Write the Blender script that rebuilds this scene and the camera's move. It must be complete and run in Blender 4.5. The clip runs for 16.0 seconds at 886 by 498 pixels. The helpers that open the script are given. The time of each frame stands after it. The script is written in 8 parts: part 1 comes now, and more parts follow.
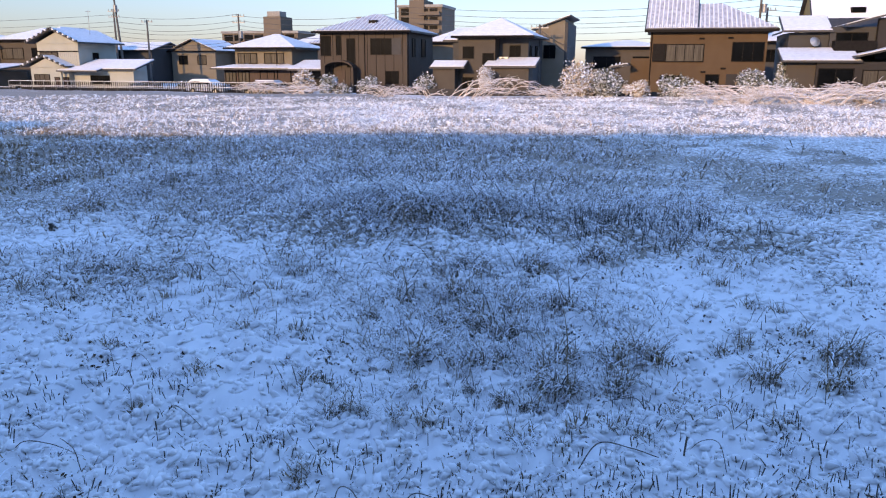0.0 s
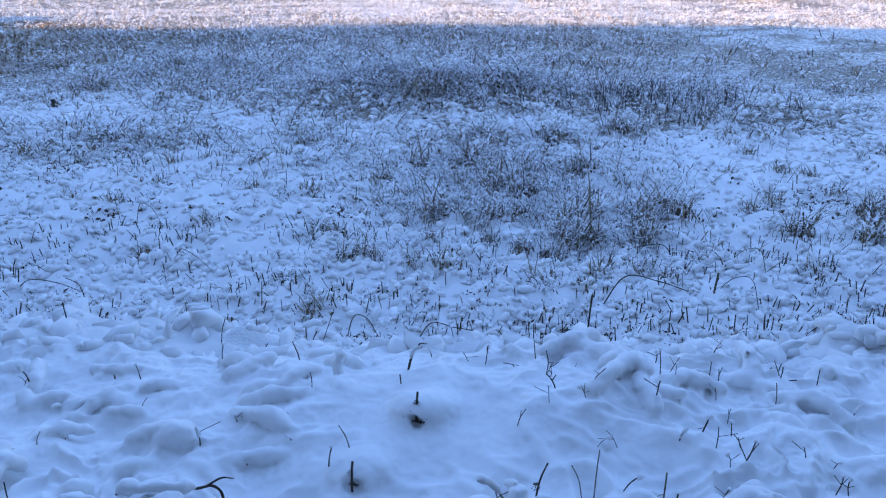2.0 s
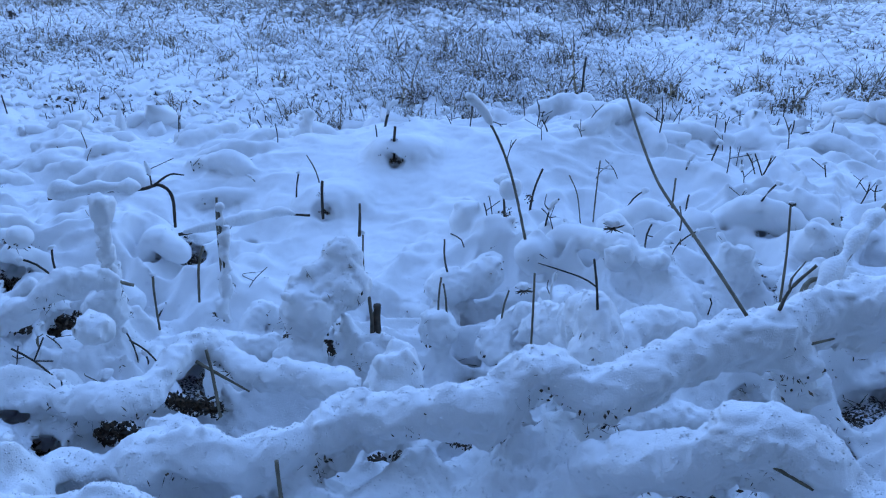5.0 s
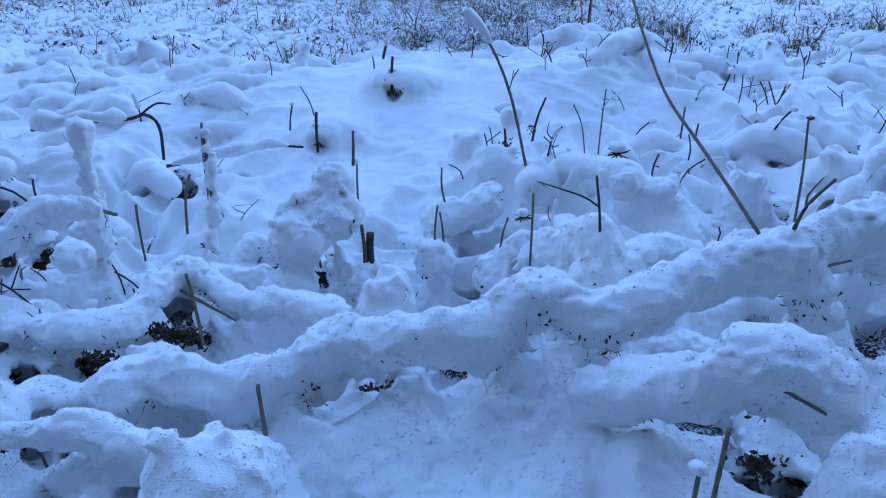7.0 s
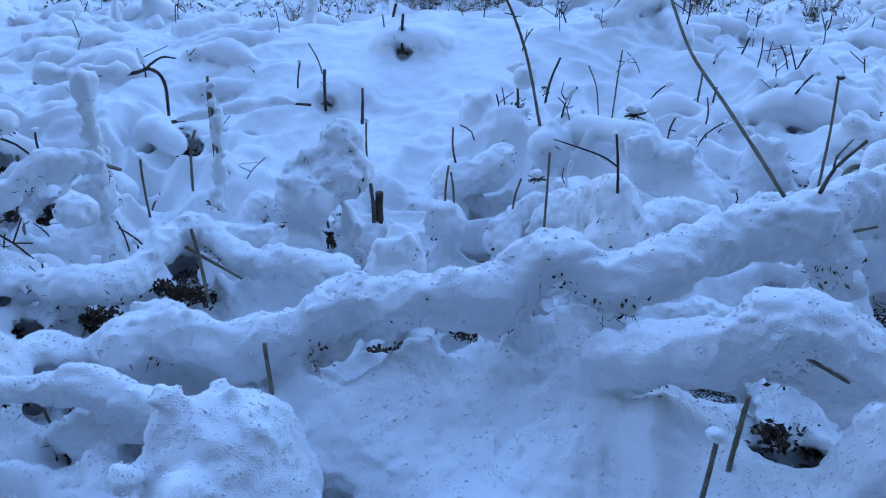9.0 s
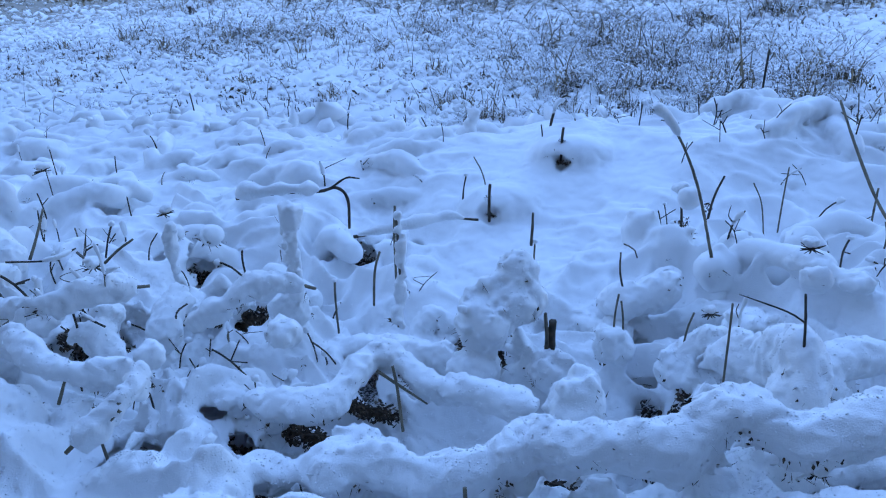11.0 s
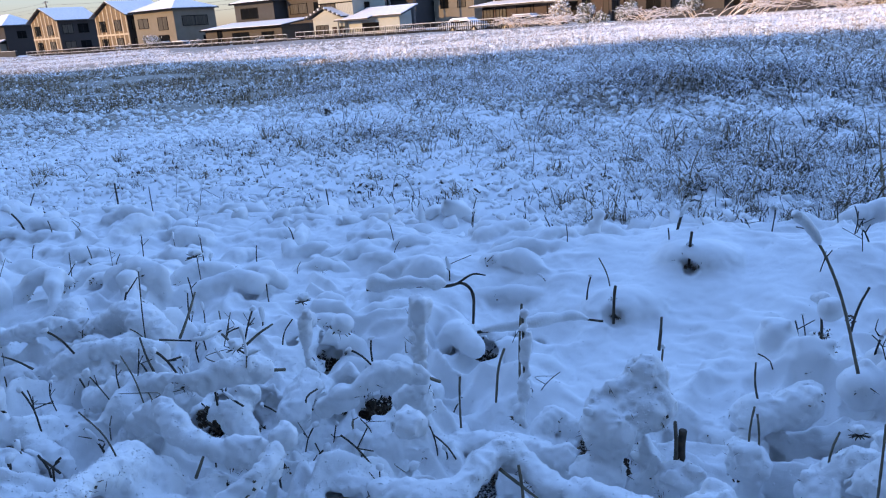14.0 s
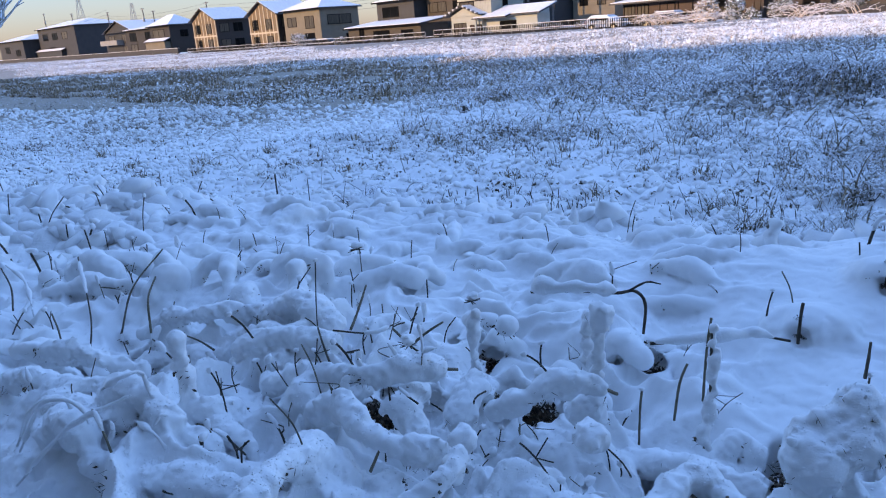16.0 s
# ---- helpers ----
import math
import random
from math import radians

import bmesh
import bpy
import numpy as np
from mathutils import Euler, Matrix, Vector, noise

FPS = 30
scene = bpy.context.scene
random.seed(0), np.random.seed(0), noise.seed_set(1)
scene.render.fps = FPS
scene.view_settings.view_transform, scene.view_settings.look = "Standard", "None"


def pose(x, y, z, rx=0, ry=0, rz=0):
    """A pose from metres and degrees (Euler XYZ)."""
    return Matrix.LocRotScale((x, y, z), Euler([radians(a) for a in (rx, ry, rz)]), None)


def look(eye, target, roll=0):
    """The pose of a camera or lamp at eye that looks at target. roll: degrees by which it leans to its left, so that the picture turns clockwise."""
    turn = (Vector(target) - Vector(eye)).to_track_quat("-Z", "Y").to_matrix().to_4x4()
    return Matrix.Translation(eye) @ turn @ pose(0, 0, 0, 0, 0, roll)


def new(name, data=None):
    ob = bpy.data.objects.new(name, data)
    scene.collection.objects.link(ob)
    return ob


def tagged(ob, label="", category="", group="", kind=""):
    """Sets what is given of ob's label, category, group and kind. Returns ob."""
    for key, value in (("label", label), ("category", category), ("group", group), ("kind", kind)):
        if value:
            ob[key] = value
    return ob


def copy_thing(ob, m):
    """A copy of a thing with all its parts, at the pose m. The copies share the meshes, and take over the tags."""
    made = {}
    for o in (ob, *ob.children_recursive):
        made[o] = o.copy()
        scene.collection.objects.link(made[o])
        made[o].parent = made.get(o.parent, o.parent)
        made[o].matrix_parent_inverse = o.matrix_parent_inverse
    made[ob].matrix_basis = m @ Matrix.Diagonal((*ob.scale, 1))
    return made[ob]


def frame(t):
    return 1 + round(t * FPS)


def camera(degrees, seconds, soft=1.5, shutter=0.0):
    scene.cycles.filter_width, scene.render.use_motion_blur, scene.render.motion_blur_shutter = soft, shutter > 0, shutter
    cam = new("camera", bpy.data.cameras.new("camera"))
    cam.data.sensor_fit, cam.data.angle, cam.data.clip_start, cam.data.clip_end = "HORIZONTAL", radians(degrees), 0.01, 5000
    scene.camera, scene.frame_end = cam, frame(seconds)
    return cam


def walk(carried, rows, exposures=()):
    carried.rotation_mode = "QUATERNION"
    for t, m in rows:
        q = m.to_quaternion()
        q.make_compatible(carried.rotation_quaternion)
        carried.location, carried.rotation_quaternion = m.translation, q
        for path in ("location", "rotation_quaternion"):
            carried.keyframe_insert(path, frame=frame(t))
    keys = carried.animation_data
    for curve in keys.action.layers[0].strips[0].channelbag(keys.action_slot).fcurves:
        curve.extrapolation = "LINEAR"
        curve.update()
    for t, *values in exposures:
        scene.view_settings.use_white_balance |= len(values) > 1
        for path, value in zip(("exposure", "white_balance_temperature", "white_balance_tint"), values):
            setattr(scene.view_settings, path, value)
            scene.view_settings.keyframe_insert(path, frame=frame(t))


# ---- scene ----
cam = camera(61.4, 16.0, 1.15)
PATH = [
    (0, (0.397, 0.233, 2.51), (0.38, 2.176, 2.039), 0.3),
    (0.5, (0.361, 0.279, 2.451), (0.339, 2.206, 1.915), 0.5),
    (1, (0.357, 0.324, 2.328), (0.32, 2.226, 1.71), 0.5),
    (1.5, (0.376, 0.36, 2.133), (0.331, 2.242, 1.46), 0.4),
    (2, (0.352, 0.359, 1.944), (0.307, 2.233, 1.248), 0.1),
    (2.5, (0.346, 0.34, 1.731), (0.311, 2.217, 1.041), -0.1),
    (3, (0.343, 0.311, 1.597), (0.327, 2.19, 0.91), -0.3),
    (3.5, (0.333, 0.305, 1.512), (0.332, 2.174, 0.8), -0.3),
    (4, (0.341, 0.335, 1.46), (0.35, 2.187, 0.705), -0.2),
    (4.2, (0.343, 0.339, 1.445), (0.359, 2.186, 0.677), 0.1),
    (6.5, (0.361, 0.371, 1.366), (0.347, 2.149, 0.449), -0.9),
    (7, (0.363, 0.376, 1.355), (0.353, 2.142, 0.415), -0.6),
    (7.5, (0.36, 0.379, 1.348), (0.357, 2.129, 0.38), -0.1),
    (8, (0.356, 0.38, 1.342), (0.361, 2.11, 0.339), 0.4),
    (8.2, (0.357, 0.381, 1.336), (0.363, 2.103, 0.317), 0.6),
    (10.3, (0.335, 0.404, 1.372), (0.134, 2.143, 0.404), -2.3),
    (10.5, (0.327, 0.395, 1.4), (0.079, 2.145, 0.465), -2.6),
    (11, (0.301, 0.376, 1.433), (-0.068, 2.149, 0.585), -3.4),
    (11.5, (0.3, 0.369, 1.441), (-0.181, 2.155, 0.679), -4.2),
    (12, (0.297, 0.36, 1.447), (-0.263, 2.153, 0.758), -4.5),
    (12.5, (0.294, 0.359, 1.444), (-0.315, 2.153, 0.805), -4.7),
    (13, (0.293, 0.356, 1.443), (-0.347, 2.15, 0.833), -4.5),
    (13.5, (0.289, 0.354, 1.443), (-0.37, 2.146, 0.846), -4.3),
    (14, (0.287, 0.353, 1.443), (-0.384, 2.143, 0.853), -4.1),
    (14.5, (0.283, 0.352, 1.445), (-0.403, 2.137, 0.86), -4.0),
    (15, (0.285, 0.352, 1.446), (-0.442, 2.122, 0.865), -4.0),
    (15.5, (0.27, 0.351, 1.448), (-0.554, 2.08, 0.872), -4.1),
    (16, (0.202, 0.351, 1.444), (-0.774, 2.0, 0.873), -4.3),
]
walk(cam, [(t, look(eye, target, roll)) for t, eye, target, roll in PATH], [(0.0, 2.03, 7200, 24), (3.0, 2.30, 7250, 24), (7.0, 2.56, 7000, 22), (11.0, 2.55, 7150, 23), (13.0, 2.28, 7200, 23), (16.0, 2.22, 7250, 23)])

# ---------------------------------------------------------------- light
world = bpy.data.worlds.new("sky")
scene.world = world
world.use_nodes = True
SUN_EL, SUN_AZ = 15.0, 35.0          # the sun stands low behind the camera, to its left; its light runs 35 degrees right of +y
wn = world.node_tree
sky = wn.nodes.new("ShaderNodeTexSky")
sky.sky_type = "NISHITA"
sky.sun_disc = False
sky.sun_elevation = radians(SUN_EL)
sky.sun_rotation = radians(180 + SUN_AZ)
sky.air_density, sky.dust_density, sky.ozone_density = 1.1, 0.5, 6.0
wn.nodes["Background"].inputs["Strength"].default_value = 0.148
# the sky's light is graded by hand: dimmed at the horizon, raised overhead
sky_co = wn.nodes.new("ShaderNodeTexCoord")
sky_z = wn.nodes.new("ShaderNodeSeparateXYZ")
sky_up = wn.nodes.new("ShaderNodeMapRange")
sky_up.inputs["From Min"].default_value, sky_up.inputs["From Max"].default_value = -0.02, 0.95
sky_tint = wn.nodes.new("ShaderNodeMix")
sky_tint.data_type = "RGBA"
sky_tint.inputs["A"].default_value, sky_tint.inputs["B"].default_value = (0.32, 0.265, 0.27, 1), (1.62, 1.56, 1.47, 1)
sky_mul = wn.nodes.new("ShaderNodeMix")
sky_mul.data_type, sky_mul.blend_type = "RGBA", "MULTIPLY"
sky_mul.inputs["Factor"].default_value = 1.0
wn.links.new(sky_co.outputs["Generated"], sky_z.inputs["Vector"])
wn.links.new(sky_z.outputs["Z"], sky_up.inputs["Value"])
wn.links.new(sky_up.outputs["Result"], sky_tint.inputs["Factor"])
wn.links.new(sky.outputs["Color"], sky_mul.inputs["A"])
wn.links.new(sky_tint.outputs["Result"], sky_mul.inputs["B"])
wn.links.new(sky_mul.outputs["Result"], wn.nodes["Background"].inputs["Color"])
sun_data = bpy.data.lights.new("sun", "SUN")
sun_data.energy, sun_data.angle, sun_data.color = 1.3, radians(0.6), (1.0, 0.71, 0.36)
sun = new("sun", sun_data)
sa, se = radians(SUN_AZ), radians(SUN_EL)
sun.matrix_world = look((0, 0, 60), (math.sin(sa) * math.cos(se), math.cos(sa) * math.cos(se), 60 - math.sin(se)))


# ---------------------------------------------------------------- materials
def material(name, colours, rough=0.7, scale=6.0, detail=5.0, bump=0.0, bump_scale=40.0, metal=0.0, spec=0.5,
             lift=None, lift_colour=(0.82, 0.85, 0.9), island=0.0, sub=0.0, stretch=(1, 1, 1), relief=0.6, grain=6):
    """Noise between two colours, fine grain on top; lift: share of snow or rime on what faces up; island: random tint by piece."""
    m = bpy.data.materials.new(name)
    m.use_nodes = True
    t = m.node_tree
    b = t.nodes["Principled BSDF"]
    co = t.nodes.new("ShaderNodeTexCoord")
    mp = t.nodes.new("ShaderNodeMapping")
    mp.inputs["Scale"].default_value = stretch
    t.links.new(co.outputs["Object"], mp.inputs["Vector"])
    n1 = t.nodes.new("ShaderNodeTexNoise")
    n1.inputs["Scale"].default_value, n1.inputs["Detail"].default_value = scale, detail
    t.links.new(mp.outputs["Vector"], n1.inputs["Vector"])
    ramp = t.nodes.new("ShaderNodeMapRange")
    ramp.inputs["From Min"].default_value, ramp.inputs["From Max"].default_value = 0.3, 0.7
    t.links.new(n1.outputs["Fac"], ramp.inputs["Value"])
    mix = t.nodes.new("ShaderNodeMix")
    mix.data_type = "RGBA"
    mix.inputs["A"].default_value, mix.inputs["B"].default_value = (*colours[0], 1), (*colours[-1], 1)
    t.links.new(ramp.outputs["Result"], mix.inputs["Factor"])
    out = mix.outputs["Result"]
    geo = t.nodes.new("ShaderNodeNewGeometry")
    if island:
        hsv = t.nodes.new("ShaderNodeHueSaturation")
        mr = t.nodes.new("ShaderNodeMapRange")
        mr.inputs["To Min"].default_value, mr.inputs["To Max"].default_value = 1 - island, 1 + island
        t.links.new(geo.outputs["Random Per Island"], mr.inputs["Value"])
        t.links.new(mr.outputs["Result"], hsv.inputs["Value"])
        t.links.new(out, hsv.inputs["Color"])
        out = hsv.outputs["Color"]
    if lift is not None:
        sep = t.nodes.new("ShaderNodeSeparateXYZ")
        t.links.new(geo.outputs["Normal"], sep.inputs["Vector"])
        n3 = t.nodes.new("ShaderNodeTexNoise")
        n3.inputs["Scale"].default_value, n3.inputs["Detail"].default_value = scale * 5, 4
        t.links.new(co.outputs["Object"], n3.inputs["Vector"])
        ab = t.nodes.new("ShaderNodeMath")
        ab.operation = "ABSOLUTE"
        t.links.new(sep.outputs["Z"], ab.inputs[0])
        ad = t.nodes.new("ShaderNodeMath")
        ad.operation = "MULTIPLY_ADD"
        ad.inputs[1].default_value = 0.6
        t.links.new(ab.outputs["Value"], ad.inputs[0])
        t.links.new(n3.outputs["Fac"], ad.inputs[2])
        mr2 = t.nodes.new("ShaderNodeMapRange")
        mr2.inputs["From Min"].default_value, mr2.inputs["From Max"].default_value = 1.05 - lift, 1.25 - lift
        t.links.new(ad.outputs["Value"], mr2.inputs["Value"])
        mix2 = t.nodes.new("ShaderNodeMix")
        mix2.data_type = "RGBA"
        mix2.inputs["B"].default_value = (*lift_colour, 1)
        t.links.new(mr2.outputs["Result"], mix2.inputs["Factor"])
        t.links.new(out, mix2.inputs["A"])
        out = mix2.outputs["Result"]
    t.links.new(out, b.inputs["Base Color"])
    b.inputs["Roughness"].default_value = rough
    b.inputs["Metallic"].default_value = metal
    b.inputs["Specular IOR Level"].default_value = spec
    if sub:
        b.inputs["Subsurface Weight"].default_value = sub
        b.inputs["Subsurface Radius"].default_value = (0.004, 0.006, 0.008)
        b.inputs["Subsurface Scale"].default_value = 1.0
    if bump:
        n2 = t.nodes.new("ShaderNodeTexNoise")
        n2.inputs["Scale"].default_value, n2.inputs["Detail"].default_value = bump_scale, grain
        t.links.new(mp.outputs["Vector"], n2.inputs["Vector"])
        bp = t.nodes.new("ShaderNodeBump")
        bp.inputs["Strength"].default_value = bump
        bp.inputs["Distance"].default_value = relief / bump_scale
        t.links.new(n2.outputs["Fac"], bp.inputs["Height"])
        t.links.new(bp.outputs["Normal"], b.inputs["Normal"])
    return m


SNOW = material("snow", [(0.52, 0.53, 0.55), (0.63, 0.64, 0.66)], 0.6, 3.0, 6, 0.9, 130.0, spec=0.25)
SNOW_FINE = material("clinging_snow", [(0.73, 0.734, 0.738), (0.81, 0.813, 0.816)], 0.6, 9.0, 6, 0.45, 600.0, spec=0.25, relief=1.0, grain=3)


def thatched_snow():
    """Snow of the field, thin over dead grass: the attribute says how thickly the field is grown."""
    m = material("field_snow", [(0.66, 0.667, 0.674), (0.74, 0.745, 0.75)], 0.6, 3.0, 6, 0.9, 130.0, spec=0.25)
    t = m.node_tree
    b = t.nodes["Principled BSDF"]
    snow = b.inputs["Base Color"].links[0].from_socket
    co = t.nodes.new("ShaderNodeTexCoord")
    at = t.nodes.new("ShaderNodeAttribute")
    at.attribute_name = "thatch"
    fine = t.nodes.new("ShaderNodeTexNoise")
    fine.inputs["Scale"].default_value, fine.inputs["Detail"].default_value, fine.inputs["Roughness"].default_value = 9.0, 7, 0.68
    t.links.new(co.outputs["Object"], fine.inputs["Vector"])
    tone = t.nodes.new("ShaderNodeTexNoise")
    tone.inputs["Scale"].default_value, tone.inputs["Detail"].default_value = 2.3, 6
    t.links.new(co.outputs["Object"], tone.inputs["Vector"])
    straw = t.nodes.new("ShaderNodeMix")
    straw.data_type = "RGBA"
    straw.inputs["A"].default_value, straw.inputs["B"].default_value = (0.07, 0.056, 0.042, 1), (0.26, 0.20, 0.135, 1)
    t.links.new(tone.outputs["Fac"], straw.inputs["Factor"])
    ad = t.nodes.new("ShaderNodeMath")
    ad.operation = "MULTIPLY_ADD"
    ad.inputs[1].default_value = 0.40
    t.links.new(at.outputs["Fac"], ad.inputs[0])
    t.links.new(fine.outputs["Fac"], ad.inputs[2])
    mr = t.nodes.new("ShaderNodeMapRange")
    mr.inputs["From Min"].default_value, mr.inputs["From Max"].default_value, mr.inputs["To Max"].default_value = 0.64, 0.76, 0.9
    t.links.new(ad.outputs["Value"], mr.inputs["Value"])
    mix = t.nodes.new("ShaderNodeMix")
    mix.data_type = "RGBA"
    t.links.new(mr.outputs["Result"], mix.inputs["Factor"])
    t.links.new(snow, mix.inputs["A"])
    t.links.new(straw.outputs["Result"], mix.inputs["B"])
    t.links.new(mix.outputs["Result"], b.inputs["Base Color"])
    return m


FIELD_SNOW = thatched_snow()
SNOW_BIT = material("clod_snow", [(0.74, 0.745, 0.75), (0.82, 0.823, 0.826)], 0.6, 9.0, 6, 0.8, 300.0, spec=0.25, relief=0.6, grain=3)
STEM = material("dead_stem", [(0.05, 0.04, 0.03), (0.15, 0.12, 0.09)], 0.85, 60.0, 5, 0.4, 300.0, island=0.3)
STEM_PALE = material("straw_stem", [(0.08, 0.066, 0.046), (0.20, 0.165, 0.115)], 0.8, 50.0, 5, 0.3, 300.0, island=0.25)
BARK = material("dark_bark", [(0.025, 0.018, 0.014), (0.09, 0.065, 0.045)], 0.9, 80.0, 6, 0.6, 250.0)
LEAF = material("dead_leaf", [(0.025, 0.017, 0.012), (0.13, 0.08, 0.048)], 0.85, 70.0, 5, 0.3, 200.0, island=0.5)
LITTER = material("matted_dead_leaves", [(0.020, 0.015, 0.011), (0.085, 0.060, 0.040)], 0.9, 55.0, 6, 1.0, 190.0, spec=0.15, relief=1.4, lift=0.05)
GRASS = material("frosted_grass", [(0.085, 0.060, 0.036), (0.30, 0.215, 0.125)], 0.8, 7.0, 5, island=0.55, lift=0.14)
GRASS_DARK = material("dark_weeds", [(0.028, 0.023, 0.018), (0.085, 0.066, 0.048)], 0.85, 7.0, 5, island=0.45, lift=0.22)
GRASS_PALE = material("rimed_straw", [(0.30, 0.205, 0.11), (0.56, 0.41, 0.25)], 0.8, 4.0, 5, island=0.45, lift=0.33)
LEAVES = material("rimed_evergreen", [(0.035, 0.045, 0.03), (0.10, 0.095, 0.06)], 0.7, 9.0, 4, island=0.5, lift=0.31)
LEAVES_TAN = material("rimed_withered_leaves", [(0.20, 0.15, 0.09), (0.36, 0.27, 0.17)], 0.8, 9.0, 4, island=0.4, lift=0.36)
BRANCH = material("rimed_branch", [(0.16, 0.12, 0.08), (0.30, 0.24, 0.17)], 0.85, 8.0, 4, lift=0.45)
BROWN_WALL = material("brown_siding", [(0.0290, 0.0191, 0.0132), (0.0356, 0.0244, 0.0165)], 0.75, 1.2, 6, 0.3, 30.0, stretch=(9, 9, 0.4))
OCHRE_WALL = material("ochre_render", [(0.0575, 0.0323, 0.0125), (0.0674, 0.0396, 0.0165)], 0.85, 0.7, 7, 0.25, 60.0)
TAUPE_WALL = material("taupe_siding", [(0.0389, 0.0304, 0.0218), (0.0488, 0.0389, 0.0290)], 0.8, 1.0, 6, 0.25, 40.0)
GREY_WALL = material("grey_siding", [(0.0270, 0.0270, 0.0285), (0.0345, 0.0338, 0.0345)], 0.8, 1.0, 6, 0.25, 40.0)
WHITE_WALL = material("off_white_render", [(0.255, 0.262, 0.228), (0.300, 0.302, 0.268)], 0.85, 0.8, 6, 0.25, 60.0)
BEIGE_WALL = material("beige_render", [(0.1200, 0.1013, 0.0713), (0.1425, 0.1200, 0.0900)], 0.85, 0.8, 6, 0.25, 60.0)
# siding darkened so that its colour carries the shade on unlit fronts
SHADED_GREY_WALL = material("shaded_grey_siding", [(0.0120, 0.0125, 0.0145), (0.0185, 0.0188, 0.0205)], 0.8, 1.0, 6, 0.25, 40.0)
DARK_WALL = material("dark_brown_siding", [(0.0079, 0.0058, 0.0049), (0.0120, 0.0083, 0.0071)], 0.75, 1.0, 6, 0.25, 40.0)
TAN_WALL = material("tan_render", [(0.118, 0.077, 0.038), (0.138, 0.095, 0.051)], 0.8, 0.9, 6, 0.25, 60.0)
YELLOW_WALL = material("yellow_render", [(0.159, 0.115, 0.031), (0.174, 0.128, 0.041)], 0.8, 0.9, 6)
BATTEN = material("pale_batten", [(0.360, 0.300, 0.216), (0.396, 0.336, 0.252)], 0.7, 3.0)
ROOF = material("dark_roof_tile", [(0.0182, 0.0182, 0.0198), (0.0314, 0.0297, 0.0297)], 0.6, 4.0, 5, 0.3, 30.0)
FRAME = material("bronze_window_frame", [(0.006, 0.005, 0.005), (0.010, 0.009, 0.008)], 0.6, 5.0, spec=0.08)
PALE_FRAME = material("aluminium", [(0.270, 0.270, 0.270), (0.330, 0.330, 0.324)], 0.4, 8.0, metal=0.7)
GLASS = material("window_glass", [(0.002, 0.0025, 0.003), (0.005, 0.006, 0.007)], 0.3, 0.8, spec=0.03)
CURTAIN = material("curtained_glass", [(0.030, 0.026, 0.020), (0.085, 0.074, 0.058)], 0.35, 2.0, spec=0.15, stretch=(8, 8, 0.3))
CONCRETE = material("weathered_concrete", [(0.162, 0.156, 0.144), (0.228, 0.216, 0.198)], 0.9, 2.0, 7, 0.3, 40.0)
POLE = material("pole_concrete", [(0.05, 0.046, 0.042), (0.09, 0.085, 0.08)], 0.85, 2.0, 6)
WIRE = material("cable", [(0.03, 0.03, 0.032), (0.05, 0.05, 0.05)], 0.6, 3.0)
STEEL = material("galvanised_steel", [(0.180, 0.186, 0.192), (0.240, 0.246, 0.252)], 0.5, 5.0, metal=0.6)
CAR_WHITE = material("white_car_paint", [(0.62, 0.63, 0.65), (0.70, 0.71, 0.72)], 0.25, 2.0, spec=0.6)
CAR_GREY = material("grey_car_paint", [(0.16, 0.165, 0.18), (0.22, 0.225, 0.24)], 0.3, 2.0, spec=0.5)
# greyed snow, for the shadow lines between a ribbed roof's seams
RIB_GAP_SNOW = material("grey_rib_gap_snow", [(0.20, 0.20, 0.22), (0.42, 0.43, 0.46)], 0.65, 2.5, 6, 0.3, 40.0)
CAR_DARK = material("dark_car_paint", [(0.03, 0.035, 0.05), (0.05, 0.055, 0.07)], 0.25, 2.0, spec=0.6)
RUBBER = material("tyre_rubber", [(0.015, 0.015, 0.015), (0.03, 0.03, 0.03)], 0.85, 20.0)
RED_LAMP = material("red_lamp_glass", [(0.30, 0.02, 0.02), (0.36, 0.03, 0.02)], 0.2, 5.0)
ASPHALT_WALL = material("dark_concrete", [(0.0193, 0.0182, 0.0176), (0.0385, 0.0358, 0.0330)], 0.9, 3.0, 6, 0.3, 40.0)
WOOD_DARK = material("dark_stained_wood", [(0.0198, 0.0094, 0.0060), (0.0462, 0.0231, 0.0149)], 0.7, 3.0, 6, stretch=(6, 6, 0.5))
TOWER_WALL = material("apartment_tile", [(0.0765, 0.0577, 0.0382), (0.0922, 0.0713, 0.0495)], 0.8, 0.2, 6)


# ---------------------------------------------------------------- small helpers
def mesh_of(name, verts, faces, mat, smooth=False):
    me = bpy.data.meshes.new(name)
    me.from_pydata([tuple(v) for v in verts], [], faces)
    me.materials.append(mat)
    if smooth:
        me.polygons.foreach_set("use_smooth", [True] * len(me.polygons))
    me.update()
    return me


def fast_mesh(name, co, quads, mat, smooth=False):
    """A mesh out of two arrays: n x 3 places and m x k corners (k: 3 or 4)."""
    me = bpy.data.meshes.new(name)
    n, k = quads.shape
    me.vertices.add(len(co))
    me.vertices.foreach_set("co", np.asarray(co, np.float32).ravel())
    me.loops.add(n * k)
    me.loops.foreach_set("vertex_index", quads.astype(np.int32).ravel())
    me.polygons.add(n)
    me.polygons.foreach_set("loop_start", np.arange(0, n * k, k, dtype=np.int32))
    me.polygons.foreach_set("loop_total", np.full(n, k, np.int32))
    me.polygons.foreach_set("use_smooth", np.full(n, smooth))
    me.materials.append(mat)
    me.update(calc_edges=True)
    return me


